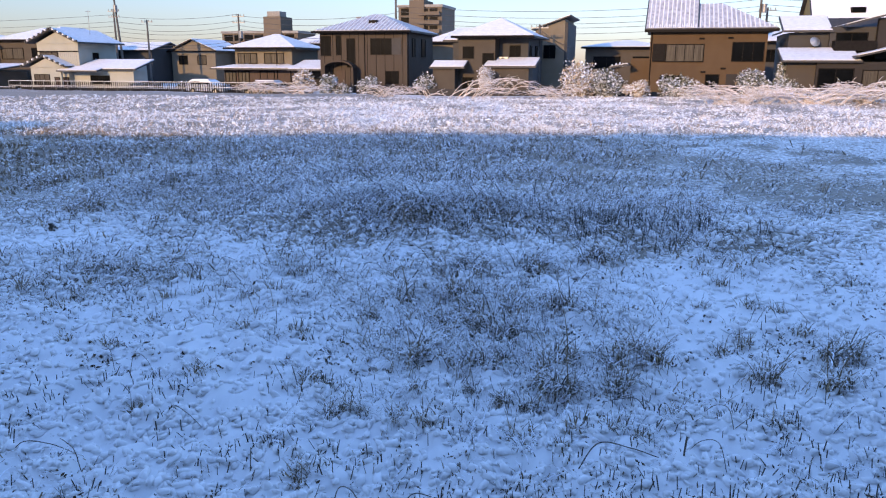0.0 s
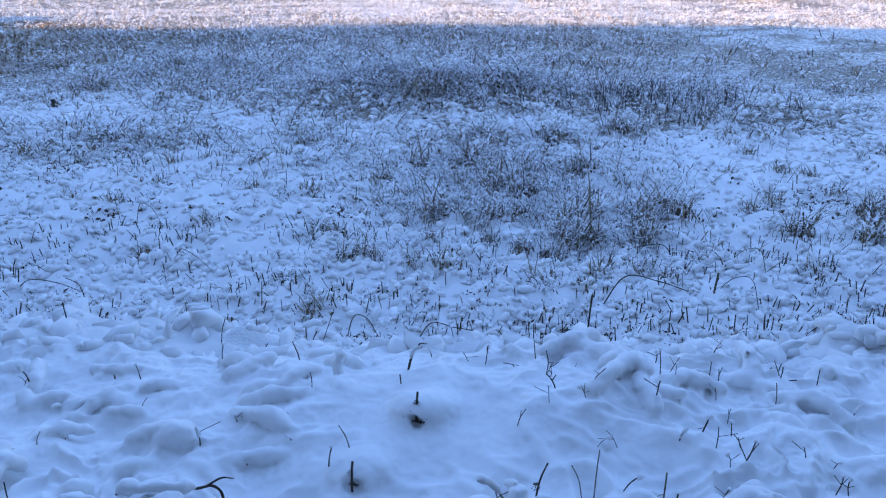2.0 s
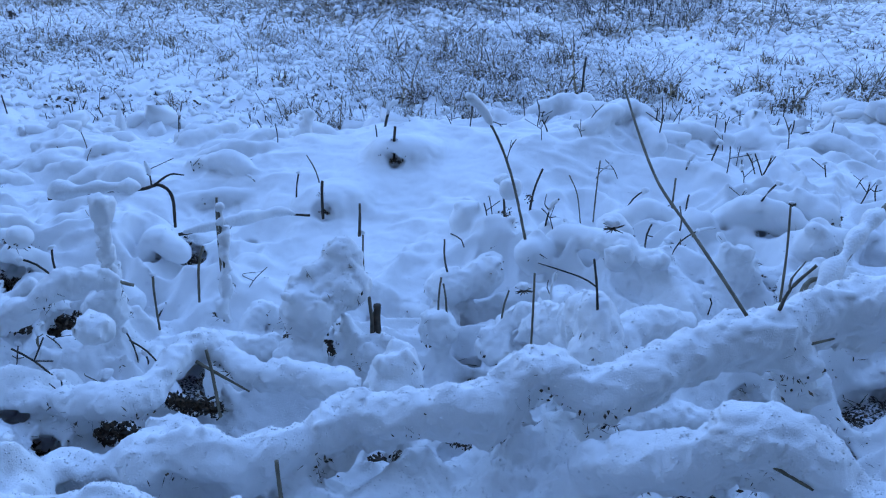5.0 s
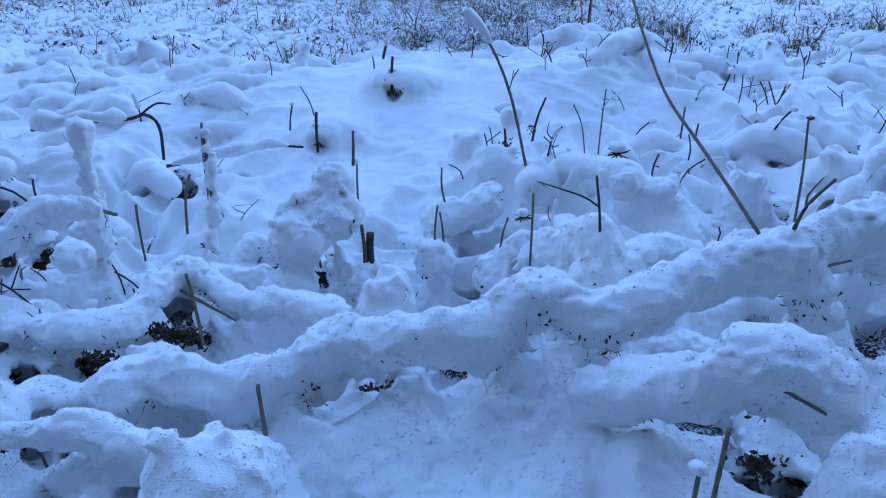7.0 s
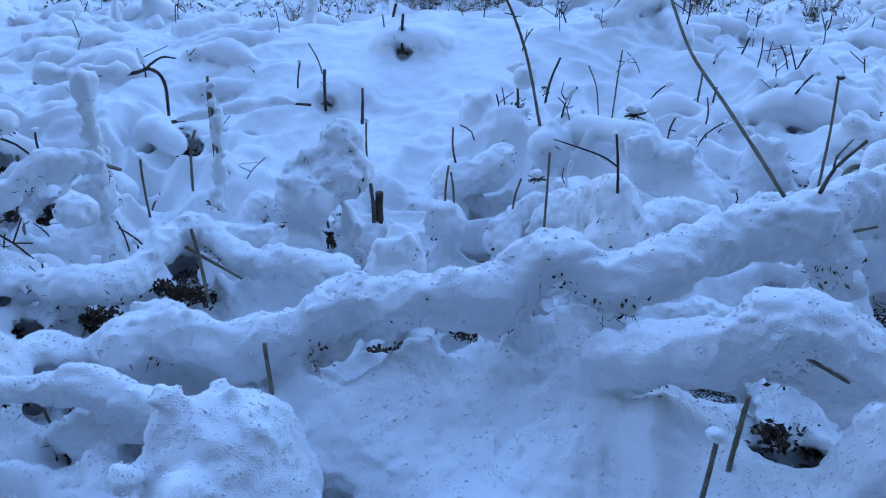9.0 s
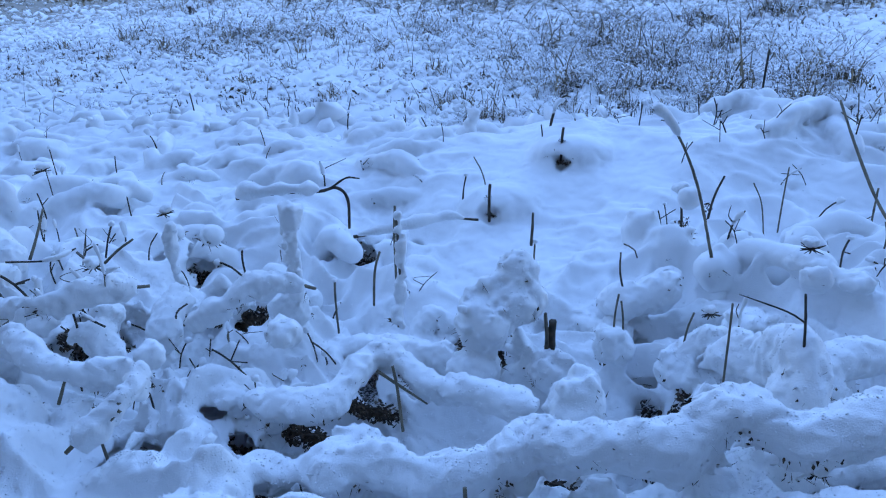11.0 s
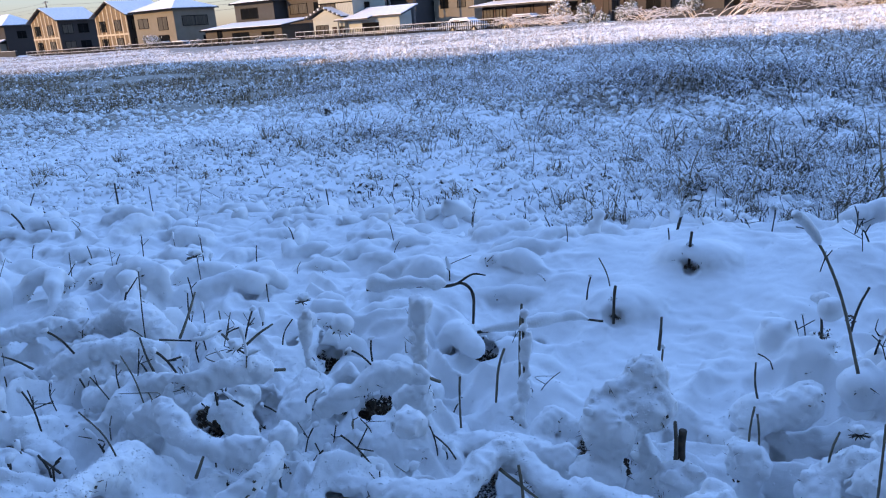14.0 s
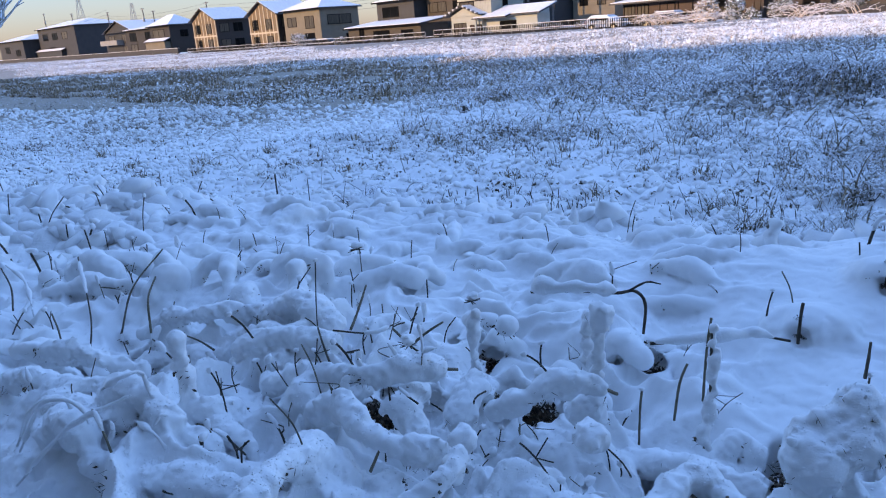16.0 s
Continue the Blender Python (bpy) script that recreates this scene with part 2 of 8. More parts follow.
def part(name, bm, mat, parent, label="", smooth=False):
    """Links a bmesh as one mesh object under a thing or a part."""
    me = bpy.data.meshes.new(name)
    bm.to_mesh(me)
    bm.free()
    me.materials.append(mat)
    if smooth:
        me.polygons.foreach_set("use_smooth", [True] * len(me.polygons))
    ob = new(name, me)
    ob.parent = parent
    if label:
        ob["label"] = label
    return ob


def put(name, me, parent, label=""):
    ob = new(name, me)
    ob.parent = parent
    if label:
        ob["label"] = label
    return ob


def box(bm, x0, y0, z0, x1, y1, z1, bevel=0.0):
    r = bmesh.ops.create_cube(bm, size=1.0, matrix=Matrix.LocRotScale(((x0 + x1) / 2, (y0 + y1) / 2, (z0 + z1) / 2), None, (abs(x1 - x0), abs(y1 - y0), abs(z1 - z0))))
    if bevel:
        es = list({e for v in r["verts"] for e in v.link_edges})
        bmesh.ops.bevel(bm, geom=es, offset=bevel, segments=2, affect="EDGES", profile=0.5)
    return bm


def boxed(*a, bevel=0.0):
    return box(bmesh.new(), *a, bevel=bevel)


def rod(bm, a, b, r0, r1=None, n=8):
    a, b = Vector(a), Vector(b)
    m = Matrix.Translation((a + b) / 2) @ (b - a).to_track_quat("Z", "Y").to_matrix().to_4x4()
    bmesh.ops.create_cone(bm, cap_ends=True, segments=n, radius1=r0, radius2=r0 if r1 is None else r1, depth=(b - a).length, matrix=m)
    return bm


def spline(pts, step):
    """A smooth line through the points, sampled about every step metres."""
    p = np.array(pts, float)
    if len(p) < 3:
        n = max(2, int(np.linalg.norm(p[1] - p[0]) / step))
        return p[0] + (p[1] - p[0]) * np.linspace(0, 1, n + 1)[:, None]
    q = np.vstack([2 * p[0] - p[1], p, 2 * p[-1] - p[-2]])
    out = []
    for i in range(1, len(q) - 2):
        n = max(2, int(np.linalg.norm(q[i + 1] - q[i]) / step))
        for s in np.linspace(0, 1, n, endpoint=False):
            out.append(0.5 * (2 * q[i] + (q[i + 1] - q[i - 1]) * s + (2 * q[i - 1] - 5 * q[i] + 4 * q[i + 1] - q[i + 2]) * s**2 + (3 * q[i] - q[i - 1] - 3 * q[i + 1] + q[i + 2]) * s**3))
    return np.vstack([out, p[-1]])


def tube(pts, radius, seg=8, rough=0.0, seed=0.0, grain=30.0, sag=1.0, close=True):
    """Places and quads of a tube along pts; radius a number or one for each point; rough: lumpiness."""
    p = np.asarray(pts, float)
    n = len(p)
    r = np.broadcast_to(np.asarray(radius, float), (n,)).copy()
    d = np.gradient(p, axis=0)
    d /= np.linalg.norm(d, axis=1)[:, None] + 1e-9
    ref = np.where(np.abs(d[:, 2:3]) > 0.9, np.array([[1.0, 0, 0]]), np.array([[0, 0, 1.0]]))
    a = np.cross(d, ref)
    a /= np.linalg.norm(a, axis=1)[:, None] + 1e-9
    b = np.cross(a, d)
    ang = np.linspace(0, 2 * np.pi, seg, endpoint=False)
    ring = p[:, None] + r[:, None, None] * (np.cos(ang)[None, :, None] * a[:, None] + sag * np.sin(ang)[None, :, None] * b[:, None])
    if rough:
        for i in range(n):
            for j in range(seg):
                v = Vector(ring[i, j])
                w = 0.75 * noise.noise(v * grain + Vector((seed, 0, 0))) + 0.45 * noise.noise(v * grain * 2.7 + Vector((0, seed, 0))) + 0.34 * noise.noise(v * grain * 7) + 0.2 * noise.noise(v * grain * 15)
                ring[i, j] = p[i] + (ring[i, j] - p[i]) * (1 + rough * w)
    co = ring.reshape(-1, 3)
    i, j = np.meshgrid(np.arange(n - 1), np.arange(seg), indexing="ij")
    k = (j + 1) % seg
    quads = np.stack([i * seg + j, i * seg + k, (i + 1) * seg + k, (i + 1) * seg + j], -1).reshape(-1, 4)
    if close:
        co = np.vstack([co, p[0], p[-1]])
        c0, c1, e = n * seg, n * seg + 1, (n - 1) * seg
        caps = [[c0, (q + 1) % seg, q, c0] for q in range(seg)] + [[c1, e + q, e + (q + 1) % seg, c1] for q in range(seg)]
        return co, quads, np.array(caps)[:, :3]
    return co, quads, np.zeros((0, 3), int)


def tubes_mesh(name, tubes, mat, smooth=True):
    co, faces, base = [], [], 0
    for c, q, t3 in tubes:
        co += [tuple(v) for v in c]
        faces += [tuple(int(v) + base for v in f) for f in q] + [tuple(int(v) + base for v in f) for f in t3]
        base += len(c)
    return mesh_of(name, co, faces, mat, smooth)


def lump_verts(r, seed, squash=0.85, level=3, lobes=3):
    """A soft, many-lobed lump of snow round the origin."""
    rng = random.Random(seed)
    cs = [(Vector((rng.uniform(-1, 1), rng.uniform(-1, 1), rng.uniform(-0.5, 0.7))) * 0.55, rng.uniform(0.5, 0.85)) for _ in range(lobes)] + [(Vector((0, 0, 0)), 0.8)]
    bm = bmesh.new()
    bmesh.ops.create_icosphere(bm, subdivisions=level, radius=1.0)
    off = Vector((seed * 1.37 % 50, seed * 0.71 % 50, 0))
    for v in bm.verts:
        d = v.co.normalized()
        far = 0.0
        for c, q in cs:
            along = d.dot(c)
            disc = along * along - c.length_squared + q * q
            if disc > 0:
                far = max(far, along + math.sqrt(disc))
        far = max(far, 0.45)
        far *= 1 + 0.22 * noise.noise(d * 2.2 + off) + 0.15 * noise.noise(d * 5 + off) + 0.08 * noise.noise(d * 12 + off) + 0.04 * noise.noise(d * 24 + off)
        v.co = Vector((d.x, d.y, d.z * squash)) * far * r
    bmesh.ops.smooth_vert(bm, verts=bm.verts, factor=0.25, use_axis_x=True, use_axis_y=True, use_axis_z=True)
    return bm


# ---------------------------------------------------------------- ground
def lattice(x, y, cell, seed):
    """Smooth value noise on arrays, 0 to 1."""
    g = np.random.default_rng(seed).random((256, 256))
    u, v = np.asarray(x) / cell, np.asarray(y) / cell
    i, j = np.floor(u).astype(int), np.floor(v).astype(int)
    a, b = u - i, v - j
    a, b = a * a * (3 - 2 * a), b * b * (3 - 2 * b)
    i0, i1, j0, j1 = i % 256, (i + 1) % 256, j % 256, (j + 1) % 256
    return (g[i0, j0] * (1 - a) + g[i1, j0] * a) * (1 - b) + (g[i0, j1] * (1 - a) + g[i1, j1] * a) * b


def step01(v, a, b):
    t = np.clip((np.asarray(v, float) - a) / (b - a), 0, 1)
    return t * t * (3 - 2 * t)


def hill(x, y, cx, cy, rx, ry, h):
    return h * np.exp(-(((x - cx) / rx) ** 2) - ((y - cy) / ry) ** 2)


def bank(x, y):
    """The bank that the camera stands on, the field below it, and its broad waves; no lumps."""
    x, y = np.asarray(x, float), np.asarray(y, float)
    crest = 2.32 + 0.12 * (lattice(x, 0 * x, 0.9, 3) - 0.5) + hill(x, 0 * x, -1.2, 0, 0.8, 1, 0.12)
    top = 0.825 + hill(x, y, 0.35, 2.12, 0.55, 0.30, 0.105) + hill(x, y, 1.05, 1.85, 0.5, 0.5, 0.045) + hill(x, y, -0.85, 1.35, 0.5, 0.4, 0.05)
    top = top + hill(x, y, 0.10, 1.62, 0.22, 0.2, -0.02) + 0.05 * step01(-y, -1.2, -0.9) + 0.05 * (lattice(x, y, 0.35, 5) - 0.5) + 0.03 * (lattice(x, y, 0.14, 6) - 0.5)
    low = 0.10 * (lattice(x, y, 2.3, 7) - 0.5) + 0.30 * (lattice(x, y, 9.0, 8) - 0.5) * step01(y, 8, 25)
    low = low + hill(x, y, -0.2, 12.6, 1.9, 1.2, 0.38) + hill(x, y, 2.6, 12.0, 1.6, 0.9, 0.12) + hill(x, y, -11.0, 23.0, 6.0, 1.2, 0.2)
    low = low + 0.06 * (lattice(x, y, 0.5, 9) - 0.5) * step01(-y, -25, -8)
    v = x * 0.2756 + y * 0.9613
    u = x * 0.9613 - y * 0.2756
    low = low + 0.10 * step01(v, 40, 62) + 0.40 * step01(u, -25, 12) * step01(v, 45, 64)
    low = low - 0.65 * step01(v, 65.0, 66.2) * step01(-v, -71.0, -69.8) * step01(u, -140, -136) * step01(-u, 34.0, 36.0) - 0.5 * step01(v, 67.6, 68.4) * step01(-v, -73.5, -72.5) * step01(u, -10.6, -9.6) * step01(-u, 3.2, 4.0)
    k = step01(y, crest, crest + 1.45)
    return top * (1 - k) + low * k


def web(x, y):
    """Connected ridges of snow over bent plants."""
    x, y = np.asarray(x, float), np.asarray(y, float)
    wx, wy = x + 0.09 * (lattice(x, y, 0.13, 71) - 0.5), y + 0.09 * (lattice(x, y, 0.13, 72) - 0.5)
    a, b, c = (1.1 - np.sqrt((2 * lattice(wx, q * wy, cell, seed) - 1) ** 2 + 0.02) for q, cell, seed in ((1.3, 0.16, 73), (1.2, 0.08, 74), (1.0, 0.042, 75)))
    return 0.085 * (a**2.2 - 0.44) + 0.062 * (b**1.8 - 0.46) + 0.028 * (c**1.8 - 0.46)


def tangled(x, y):
    """How much of the web shows, 0 on the smooth drifts."""
    t = 1 - np.clip(1.0 * np.exp(-(((x - 0.3) / 0.42) ** 2) - ((y - 1.98) / 0.28) ** 2) + 0.9 * np.exp(-(((x - 0.16) / 0.17) ** 2) - ((y - 1.55) / 0.2) ** 2)
                    + 0.75 * np.exp(-(((x + 0.6) / 0.6) ** 2) - ((y - 2.15) / 0.25) ** 2) + 1.2 * np.exp(-(((x - 0.36) / 0.22) ** 2) - ((y - 0.83) / 0.13) ** 2), 0, 1)
    return t * (1 - 0.5 * step01(y, 1.3, 1.9)) * (1 - 0.35 * step01(-x, 0.55, 1.0)) * (1 - step01(y, 3.2, 4.2))


rng = np.random.default_rng(11)


def spaced(fine, lo, hi, far, grow):
    a = [lo]
    while a[-1] < hi:
        a.append(a[-1] + fine)
    s = fine
    while a[-1] < far:
        s *= 1 + grow
        a.append(a[-1] + s)
    return np.array(a)


xr = spaced(0.027, 0.0, 2.2, 900.0, 0.036)
GX = np.concatenate([-xr[:0:-1], xr]) + 0.05
yu = spaced(0.024, 0.70, 2.4, 1500.0, 0.019)
yd = spaced(0.05, 0.0, 0.2, 300.0, 0.12)
GY = np.concatenate([0.70 - yd[:0:-1], yu])
MX, MY = np.meshgrid(GX, GY, indexing="ij")
BASE = bank(MX, MY) + web(MX, MY) * tangled(MX, MY) * step01(MY, 0.55, 0.75) * step01(-np.abs(MX + 1.5), -6.0, -4.5)
HZ = BASE.copy()


def dome(cx, cy, r, h, power=0.5, lift=0.0, ry=None):
    """Raises the sheet to a rounded pillow of snow."""
    ry = ry or r
    i0, i1 = np.searchsorted(GX, [cx - r, cx + r])
    j0, j1 = np.searchsorted(GY, [cy - ry, cy + ry])
    if i1 - i0 < 2 or j1 - j0 < 2:
        return
    q = 1 - ((MX[i0:i1, j0:j1] - cx) / r) ** 2 - ((MY[i0:i1, j0:j1] - cy) / ry) ** 2
    z = BASE[i0:i1, j0:j1] + lift + h * np.clip(q, 0, 1) ** power
    HZ[i0:i1, j0:j1] = np.where(q > 0, np.maximum(HZ[i0:i1, j0:j1], z), HZ[i0:i1, j0:j1])


# the close stretch of the bank has a finer blanket of its own, laid over the sheet
BX0, BX1, BY0, BY1, BZ0, BZ1 = -2.05, 1.65, 0.72, 2.48, 0.72, 1.12
for n in range(1500):
    cx, cy = rng.uniform(-6.5, 3.4), rng.uniform(0.5, 4.2)
    if BX0 < cx < BX1 and BY0 < cy < BY1:
        continue
    r = rng.uniform(0.03, 0.08)
    dome(cx, cy, r, r * rng.uniform(0.4, 1.1), rng.uniform(0.45, 0.8), ry=r * rng.uniform(0.7, 1.2))
# pillows over stubble in the field next to the bank
for _ in range(14000):
    cy = 3.3 + 12 * rng.random() ** 1.8
    cx = 0.3 + rng.uniform(-1.8, 0.8) * (cy + 1.0)
    r = rng.uniform(0.03, 0.10) * (0.8 + cy / 14)
    dome(cx, cy, r, r * rng.uniform(0.4, 1.1), rng.uniform(0.5, 1.0), ry=r * rng.uniform(0.7, 1.3))
soft = HZ.copy()
soft[1:-1, 1:-1] = (3 * HZ[1:-1, 1:-1] + HZ[:-2, 1:-1] + HZ[2:, 1:-1] + HZ[1:-1, :-2] + HZ[1:-1, 2:]) / 7
HZ = soft
HZ += (0.010 * (lattice(MX, MY, 0.04, 21) - 0.5) + 0.006 * (lattice(MX, MY, 0.017, 22) - 0.5)) * step01(-MY, -4.5, -2.8)


def ground_z(x, y):
    """The height of the snow sheet."""
    i = min(max(int(np.searchsorted(GX, x)), 1), len(GX) - 1)
    j = min(max(int(np.searchsorted(GY, y)), 1), len(GY) - 1)
    a, b = (x - GX[i - 1]) / (GX[i] - GX[i - 1]), (y - GY[j - 1]) / (GY[j] - GY[j - 1])
    return float((HZ[i - 1, j - 1] * (1 - a) + HZ[i, j - 1] * a) * (1 - b) + (HZ[i - 1, j] * (1 - a) + HZ[i, j] * a) * b)


def ground_zs(x, y):
    i = np.clip(np.searchsorted(GX, x), 1, len(GX) - 1)
    j = np.clip(np.searchsorted(GY, y), 1, len(GY) - 1)
    a, b = (x - GX[i - 1]) / (GX[i] - GX[i - 1]), (y - GY[j - 1]) / (GY[j] - GY[j - 1])
    return (HZ[i - 1, j - 1] * (1 - a) + HZ[i, j - 1] * a) * (1 - b) + (HZ[i - 1, j] * (1 - a) + HZ[i, j] * a) * b


def build_ground():
    nx, ny = HZ.shape
    inner = step01(MX, BX0 + 0.02, BX0 + 0.1) * step01(-MX, 0.02 - BX1, 0.1 - BX1) * step01(MY, BY0 + 0.02, BY0 + 0.08) * step01(-MY, 0.02 - BY1, 0.1 - BY1)
    co = np.stack([MX, MY, HZ - 0.19 * inner], -1).reshape(-1, 3)
    i, j = np.meshgrid(np.arange(nx - 1), np.arange(ny - 1), indexing="ij")
    q = np.stack([i * ny + j, (i + 1) * ny + j, (i + 1) * ny + j + 1, i * ny + j + 1], -1).reshape(-1, 4)
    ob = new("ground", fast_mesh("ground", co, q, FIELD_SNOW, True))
    tagged(ob, "snow-covered field below a lumpy snowy bank", "ground", kind="structure")


    return ob


ground_sheet = build_ground()


# ---------------------------------------------------------------- the blanket of snow on the bank
def lattice3(p, cell, seed):
    g = np.random.default_rng(seed).random((48, 48, 48)).astype(np.float32)
    q = p / cell
    i = np.floor(q).astype(int)
    f = (q - i).astype(np.float32)
    f = f * f * (3 - 2 * f)
    i0, i1 = i % 48, (i + 1) % 48
    out = 0
    for a in (0, 1):
        for b in (0, 1):
            for c in (0, 1):
                w = (f[:, 0] if a else 1 - f[:, 0]) * (f[:, 1] if b else 1 - f[:, 1]) * (f[:, 2] if c else 1 - f[:, 2])
                out = out + w * g[(i1 if a else i0)[:, 0], (i1 if b else i0)[:, 1], (i1 if c else i0)[:, 2]]
    return out


class Blanket:
    """A body of snow as a field of signed distances, to which balls and rolls are melted on, then skinned."""

    def __init__(self, x0, x1, y1, cell):
        self.x0, self.cell = x0, cell
        self.x, self.y, self.z = (np.arange(a, b, cell, dtype=np.float32) for a, b in ((x0, x1), (BY0, y1), (BZ0, BZ1)))
        bx, by = np.meshgrid(self.x, self.y, indexing="ij")
        deep = step01(-by, -1.6, -1.25) * (0.35 + 0.65 * step01(-np.abs(bx - 0.2), -1.5, -1.1))
        near = step01(by, BY0, BY0 + 0.05)
        self.base = (bank(bx, by) + near * web(bx, by) * tangled(bx, by) - deep * (0.022 + 0.08 * (lattice(bx, by, 0.13, 12) - 0.5))).astype(np.float32)
        self.f = (self.z[None, None, :] - self.base[:, :, None]) * np.float32(0.8)
        # where the snow has not closed over the deepest gaps between the plants
        gap = 0.7 * (-0.024 - web(bx, by) * tangled(bx, by)) + 0.06 * (lattice(bx, by, 0.12, 13) - 0.60) + 0.02 * (lattice(bx, by, 0.03, 14) - 0.5)
        gap = gap - 0.2 * (1 - step01(-by, -2.0, -1.7)) - 0.2 * (1 - step01(by, BY0 + 0.06, BY0 + 0.12)) - 0.2 * (1 - step01(-np.abs(bx + 0.2), -1.7, -1.5))
        self.f = np.maximum(self.f, gap[:, :, None].astype(np.float32))

    def top(self, x, y):
        i, j = int((x - self.x0) / self.cell), int((y - BY0) / self.cell)
        i, j = min(max(i, 0), len(self.x) - 1), min(max(j, 0), len(self.y) - 1)
        return float(self.base[i, j])

    def height(self, x, y):
        """The top of the snow as it stands."""
        i, j = min(max(int((x - self.x0) / self.cell), 0), len(self.x) - 1), min(max(int((y - BY0) / self.cell), 0), len(self.y) - 1)
        k = np.nonzero(self.f[i, j] < 0)[0]
        return float(self.z[k[-1]]) if len(k) else self.top(x, y)

    def ball(self, x, y, z, rx, ry=None, rz=None, k=0.012, dig=False):
        ry, rz = ry or rx, rz or rx
        m = max(rx, ry, rz) + 0.03
        i0, i1 = np.searchsorted(self.x, [x - m, x + m])
        j0, j1 = np.searchsorted(self.y, [y - m, y + m])
        l0, l1 = np.searchsorted(self.z, [z - m, z + m])
        if i1 <= i0 or j1 <= j0 or l1 <= l0:
            return
        dx = (self.x[i0:i1] - x)[:, None, None] / rx
        dy = (self.y[j0:j1] - y)[None, :, None] / ry
        dz = (self.z[l0:l1] - z)[None, None, :] / rz
        d = (np.sqrt(dx * dx + dy * dy + dz * dz) - 1) * min(rx, ry, rz)
        f = self.f[i0:i1, j0:j1, l0:l1]
        if dig:
            d = -d
            t = np.clip(0.5 - 0.5 * (d - f) / k, 0, 1)
            self.f[i0:i1, j0:j1, l0:l1] = d * (1 - t) + f * t + k * t * (1 - t)
        else:
            t = np.clip(0.5 + 0.5 * (d - f) / k, 0, 1)
            self.f[i0:i1, j0:j1, l0:l1] = d * (1 - t) + f * t - k * t * (1 - t)

    def roll(self, pts, r, seed, k=0.012, flat=0.9, hang=0.0):
        line = spline(pts, r * 0.55)
        for i, p in enumerate(line):
            q = r * max(0.3, 0.85 + 0.65 * noise.noise(Vector((i * 0.31, seed * 3.1, 0))) + 0.4 * noise.noise(Vector((i * 0.83, seed * 1.3, 4))))
            off = 0.5 * r * noise.noise(Vector((i * 0.2, 0, seed * 2.3)))
            self.ball(p[0], p[1] + off, p[2] + 0.2 * q + 0.3 * r * noise.noise(Vector((i * 0.45, 9, seed))), q, q * 1.05, q * flat, k)
            if hang:
                h = hang * (0.7 + 0.6 * noise.noise(Vector((i * 0.17, 5, seed * 1.7))))
                self.ball(p[0], p[1] + off + 0.3 * q, p[2] - 0.55 * h, q * 0.75, q * 0.85, 0.6 * h + q * 0.4, k)

    def skin(self, name, mat, without=None):
        """The surface: one corner in each cell that the snow's edge crosses."""
        f = self.f
        near = np.nonzero(np.abs(f) < 0.014)
        p = np.stack([self.x[near[0]], self.y[near[1]], self.z[near[2]]], 1)
        calm = np.exp(-(((p[:, 0] - 0.3) / 0.4) ** 2) - ((p[:, 1] - 1.95) / 0.3) ** 2)
        f[near] += ((0.012 * (lattice3(p, 0.050, 1) - 0.5) + 0.005 * (lattice3(p, 0.021, 2) - 0.5) + (0.004 + 0.001 * step01(-p[:, 1], -1.5, -1.1)) * (lattice3(p, 0.0105, 3) - 0.5) + (0.0042 if self.cell < 0.004 else 0.0) * (lattice3(p, 0.0058, 4) - 0.5)) * (1 - 0.5 * calm)).astype(np.float32)
        s = f < 0
        c = s[:-1, :-1, :-1].astype(np.int8)
        tot = sum(s[a:s.shape[0] - 1 + a, b:s.shape[1] - 1 + b, d:s.shape[2] - 1 + d].astype(np.int8) for a in (0, 1) for b in (0, 1) for d in (0, 1))
        ci, cj, ck = np.nonzero((tot > 0) & (tot < 8))
        acc, num = np.zeros((len(ci), 3)), np.zeros(len(ci))
        corners = [(a, b, d) for a in (0, 1) for b in (0, 1) for d in (0, 1)]
        vals = {q: f[ci + q[0], cj + q[1], ck + q[2]].astype(float) for q in corners}
        for q in corners:
            for ax in range(3):
                if q[ax]:
                    continue
                e = tuple(1 if n == ax else q[n] for n in range(3))
                a, b = vals[q], vals[e]
                x = (a < 0) != (b < 0)
                t = np.where(x, a / np.where(x, a - b, 1), 0)
                pos = np.tile(np.array(q, float), (len(ci), 1))
                pos[:, ax] = t
                acc += pos * x[:, None]
                num += x
        v = acc / num[:, None]
        co = np.stack([self.x0 + (ci + v[:, 0]) * self.cell, BY0 + (cj + v[:, 1]) * self.cell, BZ0 + (ck + v[:, 2]) * self.cell], 1)
        ident = np.full(c.shape, -1, np.int32)
        ident[ci, cj, ck] = np.arange(len(ci))
        quads = []
        for ax in range(3):
            lo = [slice(None)] * 3
            hi = [slice(None)] * 3
            lo[ax], hi[ax] = slice(0, -1), slice(1, None)
            a, b = s[tuple(lo)], s[tuple(hi)]
            i, j, k = np.nonzero(a != b)
            u, w = [n for n in range(3) if n != ax]
            e = np.stack([i, j, k], 1)
            ok = (e[:, u] > 0) & (e[:, w] > 0) & (e[:, u] < c.shape[u]) & (e[:, w] < c.shape[w])
            e = e[ok]
            ins = a[e[:, 0], e[:, 1], e[:, 2]]
            four = []
            for du, dw in ((0, 0), (1, 0), (1, 1), (0, 1)):
                g = e.copy()
                g[:, u] -= du
                g[:, w] -= dw
                four.append(ident[g[:, 0], g[:, 1], g[:, 2]])
            q = np.stack(four, 1)
            flip = ins if ax != 1 else ~ins
            q[~flip] = q[~flip][:, ::-1]
            quads.append(q[(q >= 0).all(1)])
        quads = np.concatenate(quads)
        if without:
            a, b, top = without
            mid = co[quads].mean(1)
            quads = quads[~((mid[:, 0] > a) & (mid[:, 0] < b) & (mid[:, 1] < top))]
